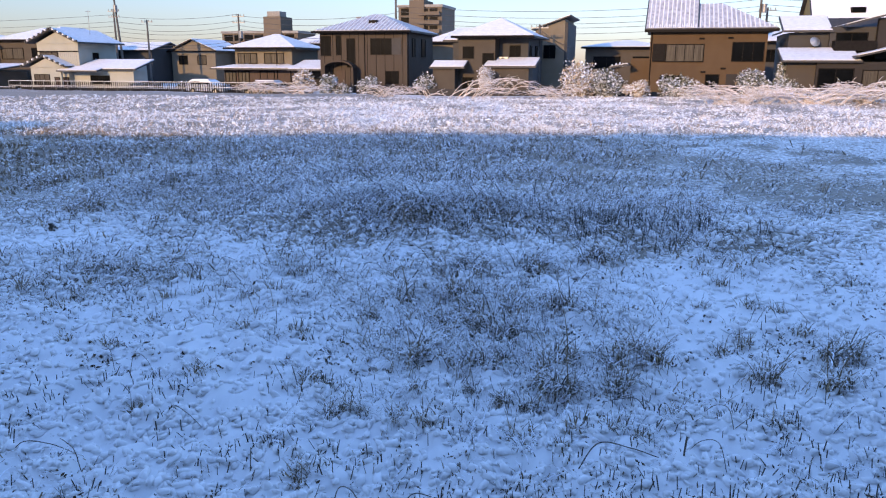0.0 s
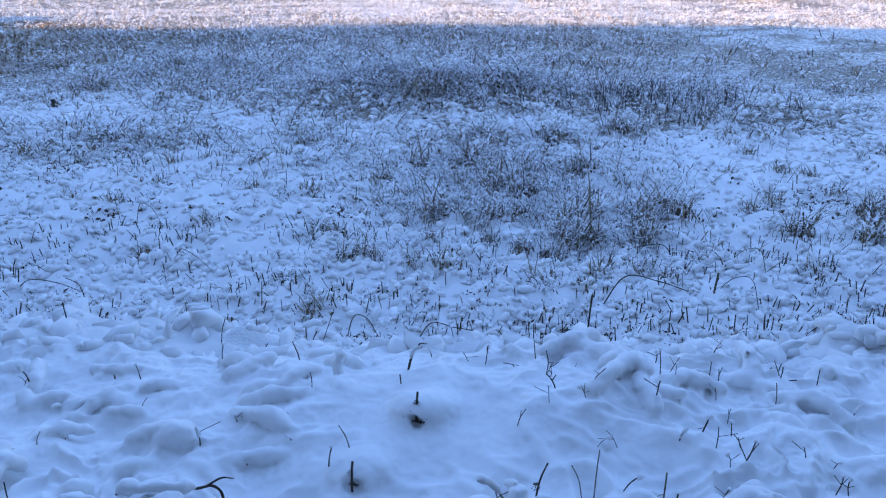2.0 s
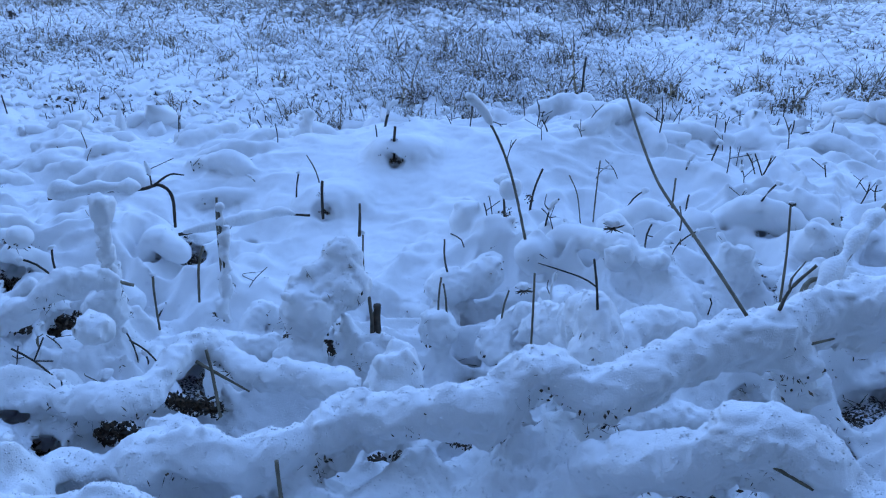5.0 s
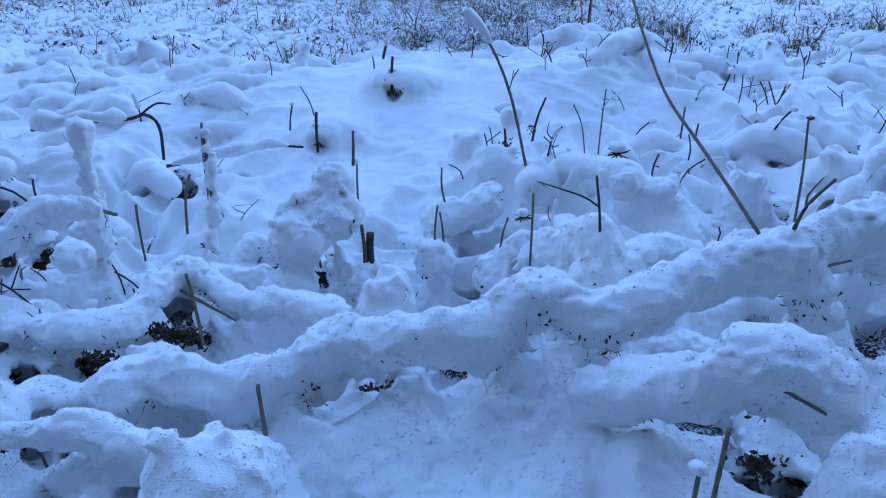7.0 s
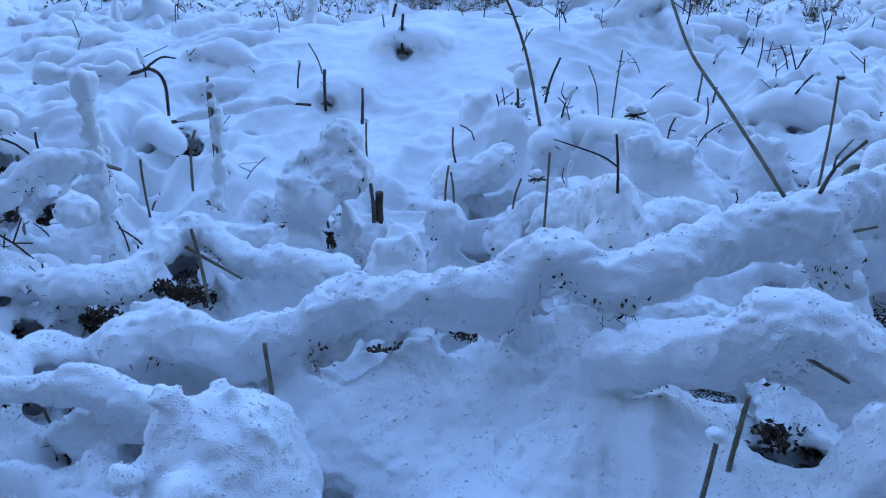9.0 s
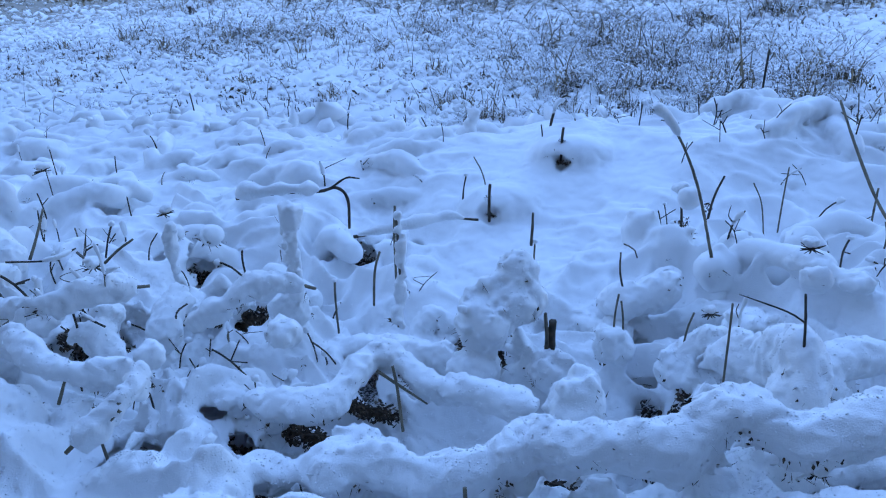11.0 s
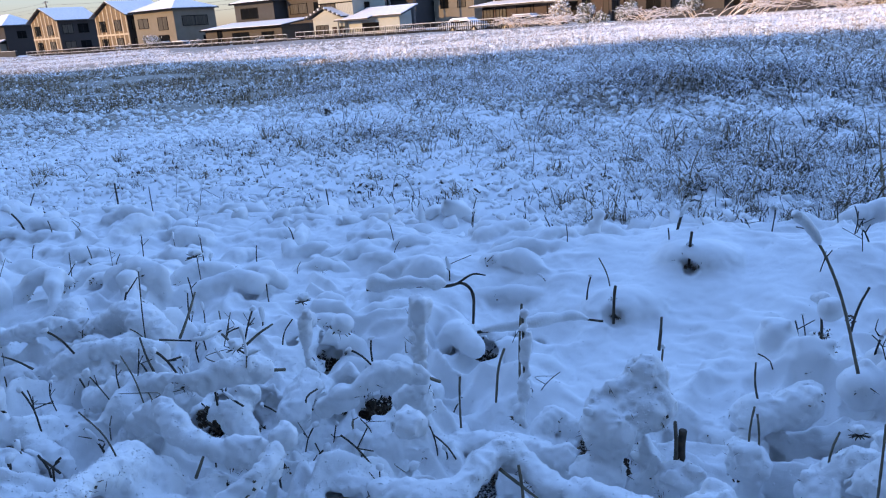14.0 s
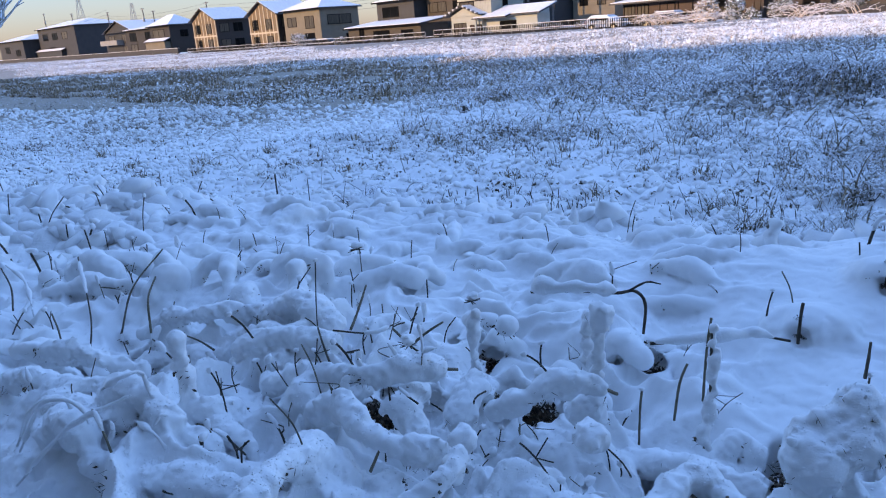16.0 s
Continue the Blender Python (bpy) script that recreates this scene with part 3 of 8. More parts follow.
        return fast_mesh(name, co, quads, mat, True)


class Pair:
    """A coarse blanket over the whole bank and a finer one on its nearest stretch, shaped alike."""

    def __init__(self):
        self.wide, self.fine = Blanket(BX0, BX1, BY1, 0.0056), Blanket(-1.05, 1.05, 1.45, 0.0034)
        self.top, self.height = self.wide.top, self.wide.height

    def ball(self, *a, **k):
        self.wide.ball(*a, **k)
        self.fine.ball(*a, **k)

    def roll(self, *a, **k):
        self.wide.roll(*a, **k)
        self.fine.roll(*a, **k)


blanket = Pair()


def bare_z(x, y):
    """The height of the dead leaves under the blanket."""
    return np.maximum(bank(x, y) - 0.085 + 0.03 * (lattice(x, y, 0.06, 15) - 0.5) + 0.016 * (lattice(x, y, 0.017, 16) - 0.5), 0.726)


def build_litter_bed():
    gx, gy = np.arange(BX0 + 0.12, BX1 - 0.12, 0.011), np.arange(BY0 + 0.08, 2.1, 0.011)
    mx, my = np.meshgrid(gx, gy, indexing="ij")
    nx, ny = mx.shape
    i, j = np.meshgrid(np.arange(nx - 1), np.arange(ny - 1), indexing="ij")
    q = np.stack([i * ny + j, (i + 1) * ny + j, (i + 1) * ny + j + 1, i * ny + j + 1], -1).reshape(-1, 4)
    ob = new("litter_bed", fast_mesh("litter_bed", np.stack([mx, my, bare_z(mx, my)], -1).reshape(-1, 3), q, LITTER, True))
    tagged(ob, "dark matted dead leaves and soil under the snow", "leaf litter", kind="structure")


build_litter_bed()


# ---------------------------------------------------------------- houses on the far side of the field
TURN_STREET = -16.0          # the street runs 16 degrees askew
CU, SU = math.cos(radians(16)), math.sin(radians(16))


def place(u, v, z=None):
    """World place of street coordinates: u along the street, v away from the camera."""
    x, y = u * CU + v * SU, -u * SU + v * CU
    return x, y, ground_z(x, y) if z is None else z


def thing(name, u, v, label, category, group="", z=None, turn=0.0):
    x, y, zz = place(u, v, z)
    ob = new(name)
    ob.empty_display_size = 0.3
    ob.matrix_world = pose(x, y, zz, 0, 0, TURN_STREET + turn)
    return tagged(ob, label, category, group)


def solid(verts, faces):
    bm = bmesh.new()
    vs = [bm.verts.new(v) for v in verts]
    for f in faces:
        bm.faces.new([vs[i] for i in f])
    bmesh.ops.recalc_face_normals(bm, faces=bm.faces)
    return bm


def roof_shape(kind, x0, y0, x1, y1, z, rise, th):
    """A closed roof body: hip, gable_x (ridge along x), gable_y (ridge along y) or mono (rises to the right)."""
    b = [(x0, y0, z), (x1, y0, z), (x1, y1, z), (x0, y1, z)]
    t = [(x, y, q + th) for x, y, q in b]
    low = [(0, 3, 2, 1), (0, 1, 5, 4), (1, 2, 6, 5), (2, 3, 7, 6), (3, 0, 4, 7)]
    xm, ym, w, d = (x0 + x1) / 2, (y0 + y1) / 2, x1 - x0, y1 - y0
    if kind == "mono":
        t = [(x0, y0, z + th), (x1, y0, z + th + rise), (x1, y1, z + th + rise), (x0, y1, z + th)]
        b = [(x0, y0, z), (x1, y0, z + rise), (x1, y1, z + rise), (x0, y1, z)]
        return solid(b + t, low + [(4, 5, 6, 7)])
    if kind == "lean":
        t = [(x0, y0, z + th), (x1, y0, z + th), (x1, y1, z + th + rise), (x0, y1, z + th + rise)]
        b = [(x0, y0, z), (x1, y0, z), (x1, y1, z + rise), (x0, y1, z + rise)]
        return solid(b + t, low + [(4, 5, 6, 7)])
    if kind == "hip":
        k = min(w, d) / 2
        r = [(x0 + k, ym, z + th + rise), (x1 - k, ym, z + th + rise)] if w >= d else [(xm, y0 + k, z + th + rise), (xm, y1 - k, z + th + rise)]
        if abs(w - d) < 0.05:
            return solid(b + t + [(xm, ym, z + th + rise)], low + [(4, 5, 8), (5, 6, 8), (6, 7, 8), (7, 4, 8)])
        if w >= d:
            return solid(b + t + r, low + [(4, 5, 9, 8), (5, 6, 9), (6, 7, 8, 9), (7, 4, 8)])
        return solid(b + t + r, low + [(4, 5, 8), (5, 6, 9, 8), (6, 7, 9), (7, 4, 8, 9)])
    if kind == "gable_x":
        v = [(x0, y0, z), (x1, y0, z), (x1, ym, z + rise), (x0, ym, z + rise), (x0, y1, z), (x1, y1, z)]
    else:
        v = [(x0, y0, z), (x0, y1, z), (xm, y1, z + rise), (xm, y0, z + rise), (x1, y0, z), (x1, y1, z)]
        v = [v[0], v[1], v[2], v[3], v[4], v[5]]
    up = [(x, y, q + th) for x, y, q in v]
    f = [(0, 1, 2, 3), (3, 2, 5, 4), (6, 7, 8, 9), (9, 8, 11, 10), (0, 1, 7, 6), (4, 5, 11, 10), (0, 3, 9, 6), (3, 4, 10, 9), (1, 2, 8, 7), (2, 5, 11, 8)]
    return solid(v + up, f)


def snowy_roof(house, kind, x0, y0, x1, y1, z, rise, th=0.14, deep=0.10, ribs=0.0):
    ob = part("roof", roof_shape(kind, x0, y0, x1, y1, z, rise, th), ROOF, house, "dark tiled roof")
    i = 0.10
    bm = roof_shape(kind, x0 + i, y0 + i, x1 - i, y1 - i, z + th * 0.6 + 0.03, rise, deep)
    part("roof_snow", bm, RIB_GAP_SNOW if ribs else SNOW, ob, "greyed snow between the seams" if ribs else "layer of snow")
    if ribs:
        # rolled seams that run up the front slope
        n = int((x1 - x0) / ribs)
        d = (y1 - y0) / 2
        k = min(x1 - x0, y1 - y0) / 2
        for s in range(1, n):
            x = x0 + s * ribs
            share = 1.0 if kind == "gable_x" else min(1.0, (x - x0) / k, (x1 - x) / k)
            zz = z + th * 0.6 + 0.03 + deep
            part("roof_seam", rod(bmesh.new(), (x, y0 + i, zz), (x, y0 + i + (d - i) * share, zz + rise * share * 0.985), 0.075, n=6), SNOW, ob)
    return ob


def window(house, face, x0, y0, x1, y1, a, z, w, h, pane=None, bars=1, shade=True):
    """A window on the face f (front), r (right) or l (left) of a block: a is the middle, along the face, from the block's corner."""
    w2, d = w / 2, 0.07

    def slab(a0, a1, z0, z1, out, back=0.06):
        if face == "f":
            return boxed(x0 + a0, y0 - out, z0, x0 + a1, y0 + back, z1)
        if face == "r":
            return boxed(x1 - back, y0 + a0, z0, x1 + out, y0 + a1, z1)
        return boxed(x0 - out, y0 + a0, z0, x0 + back, y0 + a1, z1)

    win = part("window", slab(a - w2, a + w2, z, z + h, 0.02), pane or GLASS, house)
    f = 0.07
    part("window_frame", slab(a - w2 - f, a + w2 + f, z + h, z + h + f, d), FRAME, win)
    part("window_frame", slab(a - w2 - f, a + w2 + f, z - f, z, d + 0.03), FRAME, win)
    part("window_frame", slab(a - w2 - f, a - w2, z, z + h, d), FRAME, win)
    part("window_frame", slab(a + w2, a + w2 + f, z, z + h, d), FRAME, win)
    for b in range(bars):
        m = a - w2 + w * (b + 1) / (bars + 1)
        part("mullion", slab(m - 0.03, m + 0.03, z, z + h, 0.05), FRAME, win)
    return win


def block(house, name, x0, y0, x1, y1, z0, z1, mat, label=""):
    return part(name, boxed(x0, y0, z0, x1, y1, z1), mat, house, label)


def gable_wall(house, kind, x0, y0, x1, y1, z, rise, mat):
    if kind == "gable_y":
        xm = (x0 + x1) / 2
        v = [(x0, y0, z), (x1, y0, z), (xm, y0, z + rise), (x0, y1, z), (x1, y1, z), (xm, y1, z + rise)]
    else:
        ym = (y0 + y1) / 2
        v = [(x0, y0, z), (x0, y1, z), (x0, ym, z + rise), (x1, y0, z), (x1, y1, z), (x1, ym, z + rise)]
    part("gable", solid(v, [(0, 1, 2), (3, 4, 5), (0, 1, 4, 3), (1, 2, 5, 4), (2, 0, 3, 5)]), mat, house)


def gutter(house, x0, x1, y, z):
    part("gutter", rod(bmesh.new(), (x0, y, z), (x1, y, z), 0.10, n=8), FRAME, house)


def downpipe(house, x, y, z0, z1):
    part("downpipe", rod(bmesh.new(), (x, y, z0), (x, y, z1), 0.04, n=8), FRAME, house)


def house_brown():
    """The brown two-storey house with the arched porch."""
    h = thing("house", -33.1, 70, "brown two-storey house with snowy hipped roof", "house", "houses along the field")
    W, D, E = 9.1, 8.2, 5.65
    block(h, "wall", 0, 0, W, D, -0.4, E, BROWN_WALL, "brown vertical siding")
    snowy_roof(h, "hip", -0.55, -0.55, W + 0.55, D + 0.55, E, 1.75, ribs=0.42)
    gutter(h, -0.6, W + 0.6, -0.62, E + 0.06)
    for i in range(10):
        part("siding_seam", boxed(0.45 + 0.91 * i, -0.025, -0.3, 0.49 + 0.91 * i, 0.01, E), FRAME, h)
    part("shutter_panel", boxed(7.55, -0.06, 3.6, 8.5, 0.01, 5.1), GREY_WALL, h)
    for a, z, w, hh, n in ((0.62, 3.55, 0.95, 1.75, 0), (3.3, 3.55, 0.75, 2.6, 0), (6.6, 3.65, 2.05, 1.4, 1), (7.55, 0.9, 1.25, 1.1, 1)):
        window(h, "f", 0, 0, W, D, a if w < 2 else a - 0.15, z - (1.1 if hh > 2 else 0), w, hh, bars=n)
    window(h, "f", 0, 0, W, D, 2.0, 3.6, 0.4, 1.75, bars=0)
    window(h, "r", 0, 0, W, D, 1.9, 3.5, 0.7, 1.6, bars=0)
    window(h, "r", 0, 0, W, D, 5.0, 3.5, 1.1, 1.6, bars=0)
    downpipe(h, 4.75, -0.06, 0, E)
    downpipe(h, W + 0.06, 0.15, 0, E)
    part("skylight", boxed(4.6, 1.5, E + 0.95, 5.4, 2.2, E + 1.25), FRAME, h)
    # arched porch
    block(h, "porch_wall", 0.7, -1.1, 0.95, -0.02, -0.3, 2.75, BROWN_WALL)
    block(h, "porch_wall", 3.7, -1.1, 3.95, -0.02, -0.3, 2.3, BROWN_WALL)
    vs, fs, n = [], [], 9
    for i in range(n):
        a = math.pi * i / (n - 1)
        x, z = 2.35 - 1.6 * math.cos(a), 2.15 + 0.75 * math.sin(a)
        vs += [(x, -1.15, z), (x, -0.02, z), (x, -0.02, z + 0.16), (x, -1.15, z + 0.16)]
    for i in range(n - 1):
        for k in range(4):
            fs.append((4 * i + k, 4 * i + (k + 1) % 4, 4 * i + 4 + (k + 1) % 4, 4 * i + 4 + k))
    fs += [(0, 1, 2, 3), (4 * n - 4, 4 * n - 3, 4 * n - 2, 4 * n - 1)]
    part("porch_roof", solid(vs, fs), BROWN_WALL, h)
    d = part("door", boxed(1.7, -0.05, 0, 2.65, 0.04, 2.1, bevel=0.01), WOOD_DARK, h, "dark front door")
    part("door_handle", rod(bmesh.new(), (2.5, -0.1, 0.9), (2.5, -0.1, 1.25), 0.02), PALE_FRAME, d)


def house_taupe():
    """The taupe house with a set-back dark wing and porch roofs."""
    h = thing("house", -19.9, 70, "taupe two-storey house with grey wing and snowy hipped roof", "house", "houses along the field")
    block(h, "wall", 1.0, 0, 4.6, 7.6, -0.4, 5.3, TAUPE_WALL, "taupe rendered wall")
    block(h, "wall", 4.6, 1.1, 7.4, 9.0, -0.4, 5.3, GREY_WALL, "dark grey siding")
    block(h, "wall", 0.0, 1.6, 1.0, 7.6, -0.4, 5.3, GREY_WALL)
    snowy_roof(h, "hip", 0.4, -0.5, 8.2, 8.4, 5.3, 1.75)
    snowy_roof(h, "lean", -0.9, 1.2, 1.2, 6.0, 5.0, 1.3)
    gutter(h, 0.4, 8.2, -0.56, 5.36)
    snowy_roof(h, "lean", -1.4, -1.6, 2.0, 0.0, 2.5, 0.55)
    block(h, "porch_wall", -1.1, -1.3, 1.0, 1.6, -0.4, 2.5, TAUPE_WALL)
    snowy_roof(h, "lean", 3.7, -1.5, 8.6, 1.1, 2.6, 0.75)
    block(h, "porch_wall", 4.0, -1.2, 7.9, 1.09, -0.4, 2.6, TAUPE_WALL)
    window(h, "f", 1, 0, 4.6, 7.6, 0.95, 3.5, 0.95, 0.95, bars=0)
    window(h, "f", 1, 0, 4.6, 7.6, 2.85, 2.75, 0.95, 1.1, bars=0)
    window(h, "f", 1, 0, 4.6, 7.6, 0.95, 0.75, 0.95, 0.9, bars=1)
    window(h, "f", 4.6, 1.1, 7.4, 9.0, 1.55, 3.3, 0.9, 1.25, bars=1)
    window(h, "f", 4, -1.2, 7.9, 1.1, 1.6, 0.7, 1.3, 1.0, CURTAIN)
    window(h, "r", 4.6, 1.1, 7.4, 9.0, 1.2, 3.2, 0.8, 1.4, bars=0)
    window(h, "r", 4.6, 1.1, 7.4, 9.0, 4.2, 3.2, 1.0, 1.4, bars=0)
    downpipe(h, 4.55, -0.06, 0, 5.3)
    unit = part("outdoor_unit", boxed(4.75, 0.55, 2.95, 5.65, 0.95, 3.6, bevel=0.03), PALE_FRAME, h, "off-white outdoor air unit")
    bm = bmesh.new()
    bmesh.ops.create_cone(bm, cap_ends=True, segments=20, radius1=0.25, radius2=0.25, depth=0.03, matrix=pose(5.13, 0.54, 3.28, 90))
    part("grille", bm, FRAME, unit)


def house_mono():
    h = thing("house", -13.4, 80, "beige house with steep single-pitch roof, side greyed for shade", "house", "houses along the field")
    block(h, "wall", 0, 0, 3.0, 7, -0.4, 6.2, BEIGE_WALL)
    v = [(0, 0, 6.25), (3.0, 0, 7.25), (3.0, 7, 7.25), (0, 7, 6.25), (0, 0, 6.2), (3.0, 0, 6.2), (3.0, 7, 6.2), (0, 7, 6.2)]
    part("gable", solid(v, [(0, 1, 2, 3), (4, 5, 6, 7), (0, 1, 5, 4), (2, 3, 7, 6), (1, 2, 6, 5), (0, 3, 7, 4)]), BEIGE_WALL, h)
    # thin grey slab over the right side, its colour standing for shade
    block(h, "side_wall", 3.01, 0.03, 3.3, 7, -0.4, 6.9, GREY_WALL)
    snowy_roof(h, "mono", -0.4, -0.4, 3.6, 7.4, 6.15, 1.35, 0.12, 0.05)
    window(h, "f", 0, 0, 3.0, 7, 1.5, 3.4, 1.1, 1.2, bars=1)


def house_ochre():
    """The large ochre house with the seamed snowy roof."""
    h = thing("house", -1.6, 69.5, "ochre rendered two-storey house with seamed snowy roof", "house", "houses along the field")
    W, D, E = 9.4, 7.5, 5.45
    block(h, "wall", 0, 0, W, D, -0.4, E, OCHRE_WALL, "ochre rendered wall")
    block(h, "wing", -1.6, 1.5, -0.01, D, -0.4, 3.2, OCHRE_WALL)
    snowy_roof(h, "gable_x", -0.5, -0.6, 3.9, D + 0.6, E, 2.75, ribs=0.36)
    gable_wall(h, "gable_x", 0, 0, 3.5, D, E, 2.6, OCHRE_WALL)
    snowy_roof(h, "hip", -0.3, -0.58, W + 0.75, D + 0.58, E + 0.012, 2.25, ribs=0.36)
    part("eave_board", boxed(-0.5, -0.66, E - 0.12, W + 0.75, -0.5, E + 0.1), FRAME, h)
    window(h, "f", 0, 0, W, D, 2.9, 2.95, 3.0, 1.35, CURTAIN, bars=3)
    window(h, "f", 0, 0, W, D, 7.95, 3.0, 2.4, 1.45, bars=2)
    window(h, "f", 0, 0, W, D, 1.9, 0.6, 1.7, 1.1, bars=1)
    window(h, "f", 0, 0, W, D, 5.3, -0.1, 1.0, 1.9, bars=0)
    for a, z in ((4.0, 4.75), (6.3, 4.8), (4.3, 2.0), (5.9, 2.3)):
        part("vent_hood", boxed(a, -0.14, z, a + 0.42, 0.02, z + 0.13, bevel=0.02), FRAME, h)
    block(h, "shutter_box", 0.25, -0.16, 1.3, -0.02, 2.92, 4.4, FRAME)
    block(h, "carport_wall", 6.4, -0.14, W, -0.02, -0.2, 1.9, DARK_WALL)
    downpipe(h, 0.12, -0.07, 0, E)
    snowy_roof(h, "mono", -3.4, -0.5, -1.65, 2.5, 2.3, 0.3, ribs=0.3)


def house_dark_row():
    """The low dark front house with a grey two-storey wing behind it."""
    h = thing("house", 9.0, 66, "low dark-brown house with snowy roof and grey upper storey", "house", "houses along the field")
    block(h, "wall", 0, 0, 2.1, 6, -0.4, 2.7, TAUPE_WALL)
    block(h, "wall", 2.1, -0.35, 9.5, 6, -0.4, 2.65, DARK_WALL)
    snowy_roof(h, "lean", -0.5, -0.7, 5.2, 3.2, 2.6, 1.0)
    snowy_roof(h, "mono", 4.6, -1.0, 11.0, 3.2, 2.95, 1.5, 0.14, 0.1)
    block(h, "upper_wall", 3.4, 3.2, 9.5, 9, 2.6, 5.4, GREY_WALL)
    block(h, "upper_wall", 0.4, 3.6, 3.39, 9, 2.6, 5.0, GREY_WALL)
    snowy_roof(h, "lean", -0.2, 2.9, 3.6, 6.5, 5.0, 1.3)
    part("balcony", boxed(3.6, 2.0, 3.5, 6.6, 3.19, 4.3), FRAME, h)
    snowy_roof(h, "mono", 4.2, 2.0, 11.0, 9.4, 5.4, 1.8, 0.14, 0.1)
    block(h, "upper_wall", 6.7, 2.6, 10.4, 3.19, 2.9, 6.0, DARK_WALL)
    window(h, "f", 2.1, -0.35, 9.5, 6, 1.4, 0.6, 2.4, 1.5, bars=1)
    window(h, "f", 2.1, -0.35, 9.5, 6, 4.3, 0.5, 2.0, 1.5, CURTAIN, bars=1)
    window(h, "f", 3.4, 3.2, 9.5, 9, 1.6, 3.2, 2.2, 1.7, bars=1)
    bm = bmesh.new()
    bmesh.ops.create_cone(bm, cap_ends=True, segments=20, radius1=0.42, radius2=0.05, depth=0.14, matrix=pose(2.3, 2.75, 4.3, 65, 0, 20))
    dish = part("satellite_dish", bm, PALE_FRAME, h, "white satellite dish")
    part("dish_arm", rod(bmesh.new(), (2.3, 2.9, 3.3), (2.3, 2.85, 4.25), 0.03), PALE_FRAME, dish)


def house_yellow():
    h = thing("house", 12.4, 77, "yellow house with a steep snowy roof and skylight", "house", "houses along the field")
    block(h, "wall", 0, 0, 9, 9, -0.4, 5.6, YELLOW_WALL)
    snowy_roof(h, "gable_x", -0.3, -0.6, 10, 9.6, 5.6, 4.6)
    gable_wall(h, "gable_x", 0, 0, 9, 9, 5.6, 4.2, YELLOW_WALL)
    s = part("skylight", boxed(3.0, 0.9, 7.05, 4.2, 2.0, 7.6), FRAME, h)
    part("pane", boxed(3.1, 0.85, 7.12, 4.1, 0.89, 7.52), GLASS, s)
    h2 = thing("house", 9.6, 74, "blue-grey house with snowy roof", "house", "houses along the field")
    block(h2, "wall", 0, 0, 2.6, 5, -0.4, 5.2, GREY_WALL)
    snowy_roof(h2, "gable_y", -0.4, -0.5, 3.0, 5.5, 5.2, 0.9, ribs=0)
    window(h2, "f", 0, 0, 2.6, 5, 1.3, 3.2, 0.9, 1.2, bars=1)


def house_tiled():
    """The tiled two-tier house with dark wooden ground floor."""
    h = thing("house", -46.2, 72, "two-tier house with snowy tiled roofs and wooden ground floor", "house", "houses along the field")
    block(h, "wall", 0.3, 0.9, 9.0, 8.5, -0.4, 2.3, WOOD_DARK, "dark wooden ground floor")
    block(h, "upper_wall", 1.2, 1.8, 8.0, 8.0, 2.3, 4.4, BEIGE_WALL)
    snowy_roof(h, "hip", -0.7, -0.3, 9.6, 9.0, 2.15, 0.9)
    snowy_roof(h, "hip", 0.4, 1.0, 8.8, 8.8, 4.3, 1.45)
    gutter(h, 0.3, 8.9, 0.95, 4.36)
    for a in (0.8, 2.4):
        window(h, "f", 0.3, 0.9, 9, 8.5, a, 0.5, 1.2, 1.4, CURTAIN, bars=2)
    window(h, "f", 0.3, 0.9, 9, 8.5, 5.2, 0.7, 1.6, 1.2, WOOD_DARK, bars=1)
    window(h, "f", 1.2, 1.8, 8, 8, 1.5, 2.8, 2.2, 1.0, CURTAIN, bars=2)
    window(h, "f", 1.2, 1.8, 8, 8, 4.7, 2.8, 2.2, 1.0, CURTAIN, bars=2)
    downpipe(h, 6.7, 0.85, 0, 4.3)
    g = thing("garage", -37.4, 71, "low carport with a snowy lean-to roof", "carport")
    snowy_roof(g, "lean", 0, 0, 4.6, 4, 2.3, 0.9)
    block(g, "wall", 0.3, 3.2, 4.4, 4, -0.4, 2.3, DARK_WALL)
    for a in (0.3, 4.2):
        part("post", rod(bmesh.new(), (a, 0.3, -0.4), (a, 0.3, 2.35), 0.07), FRAME, g)


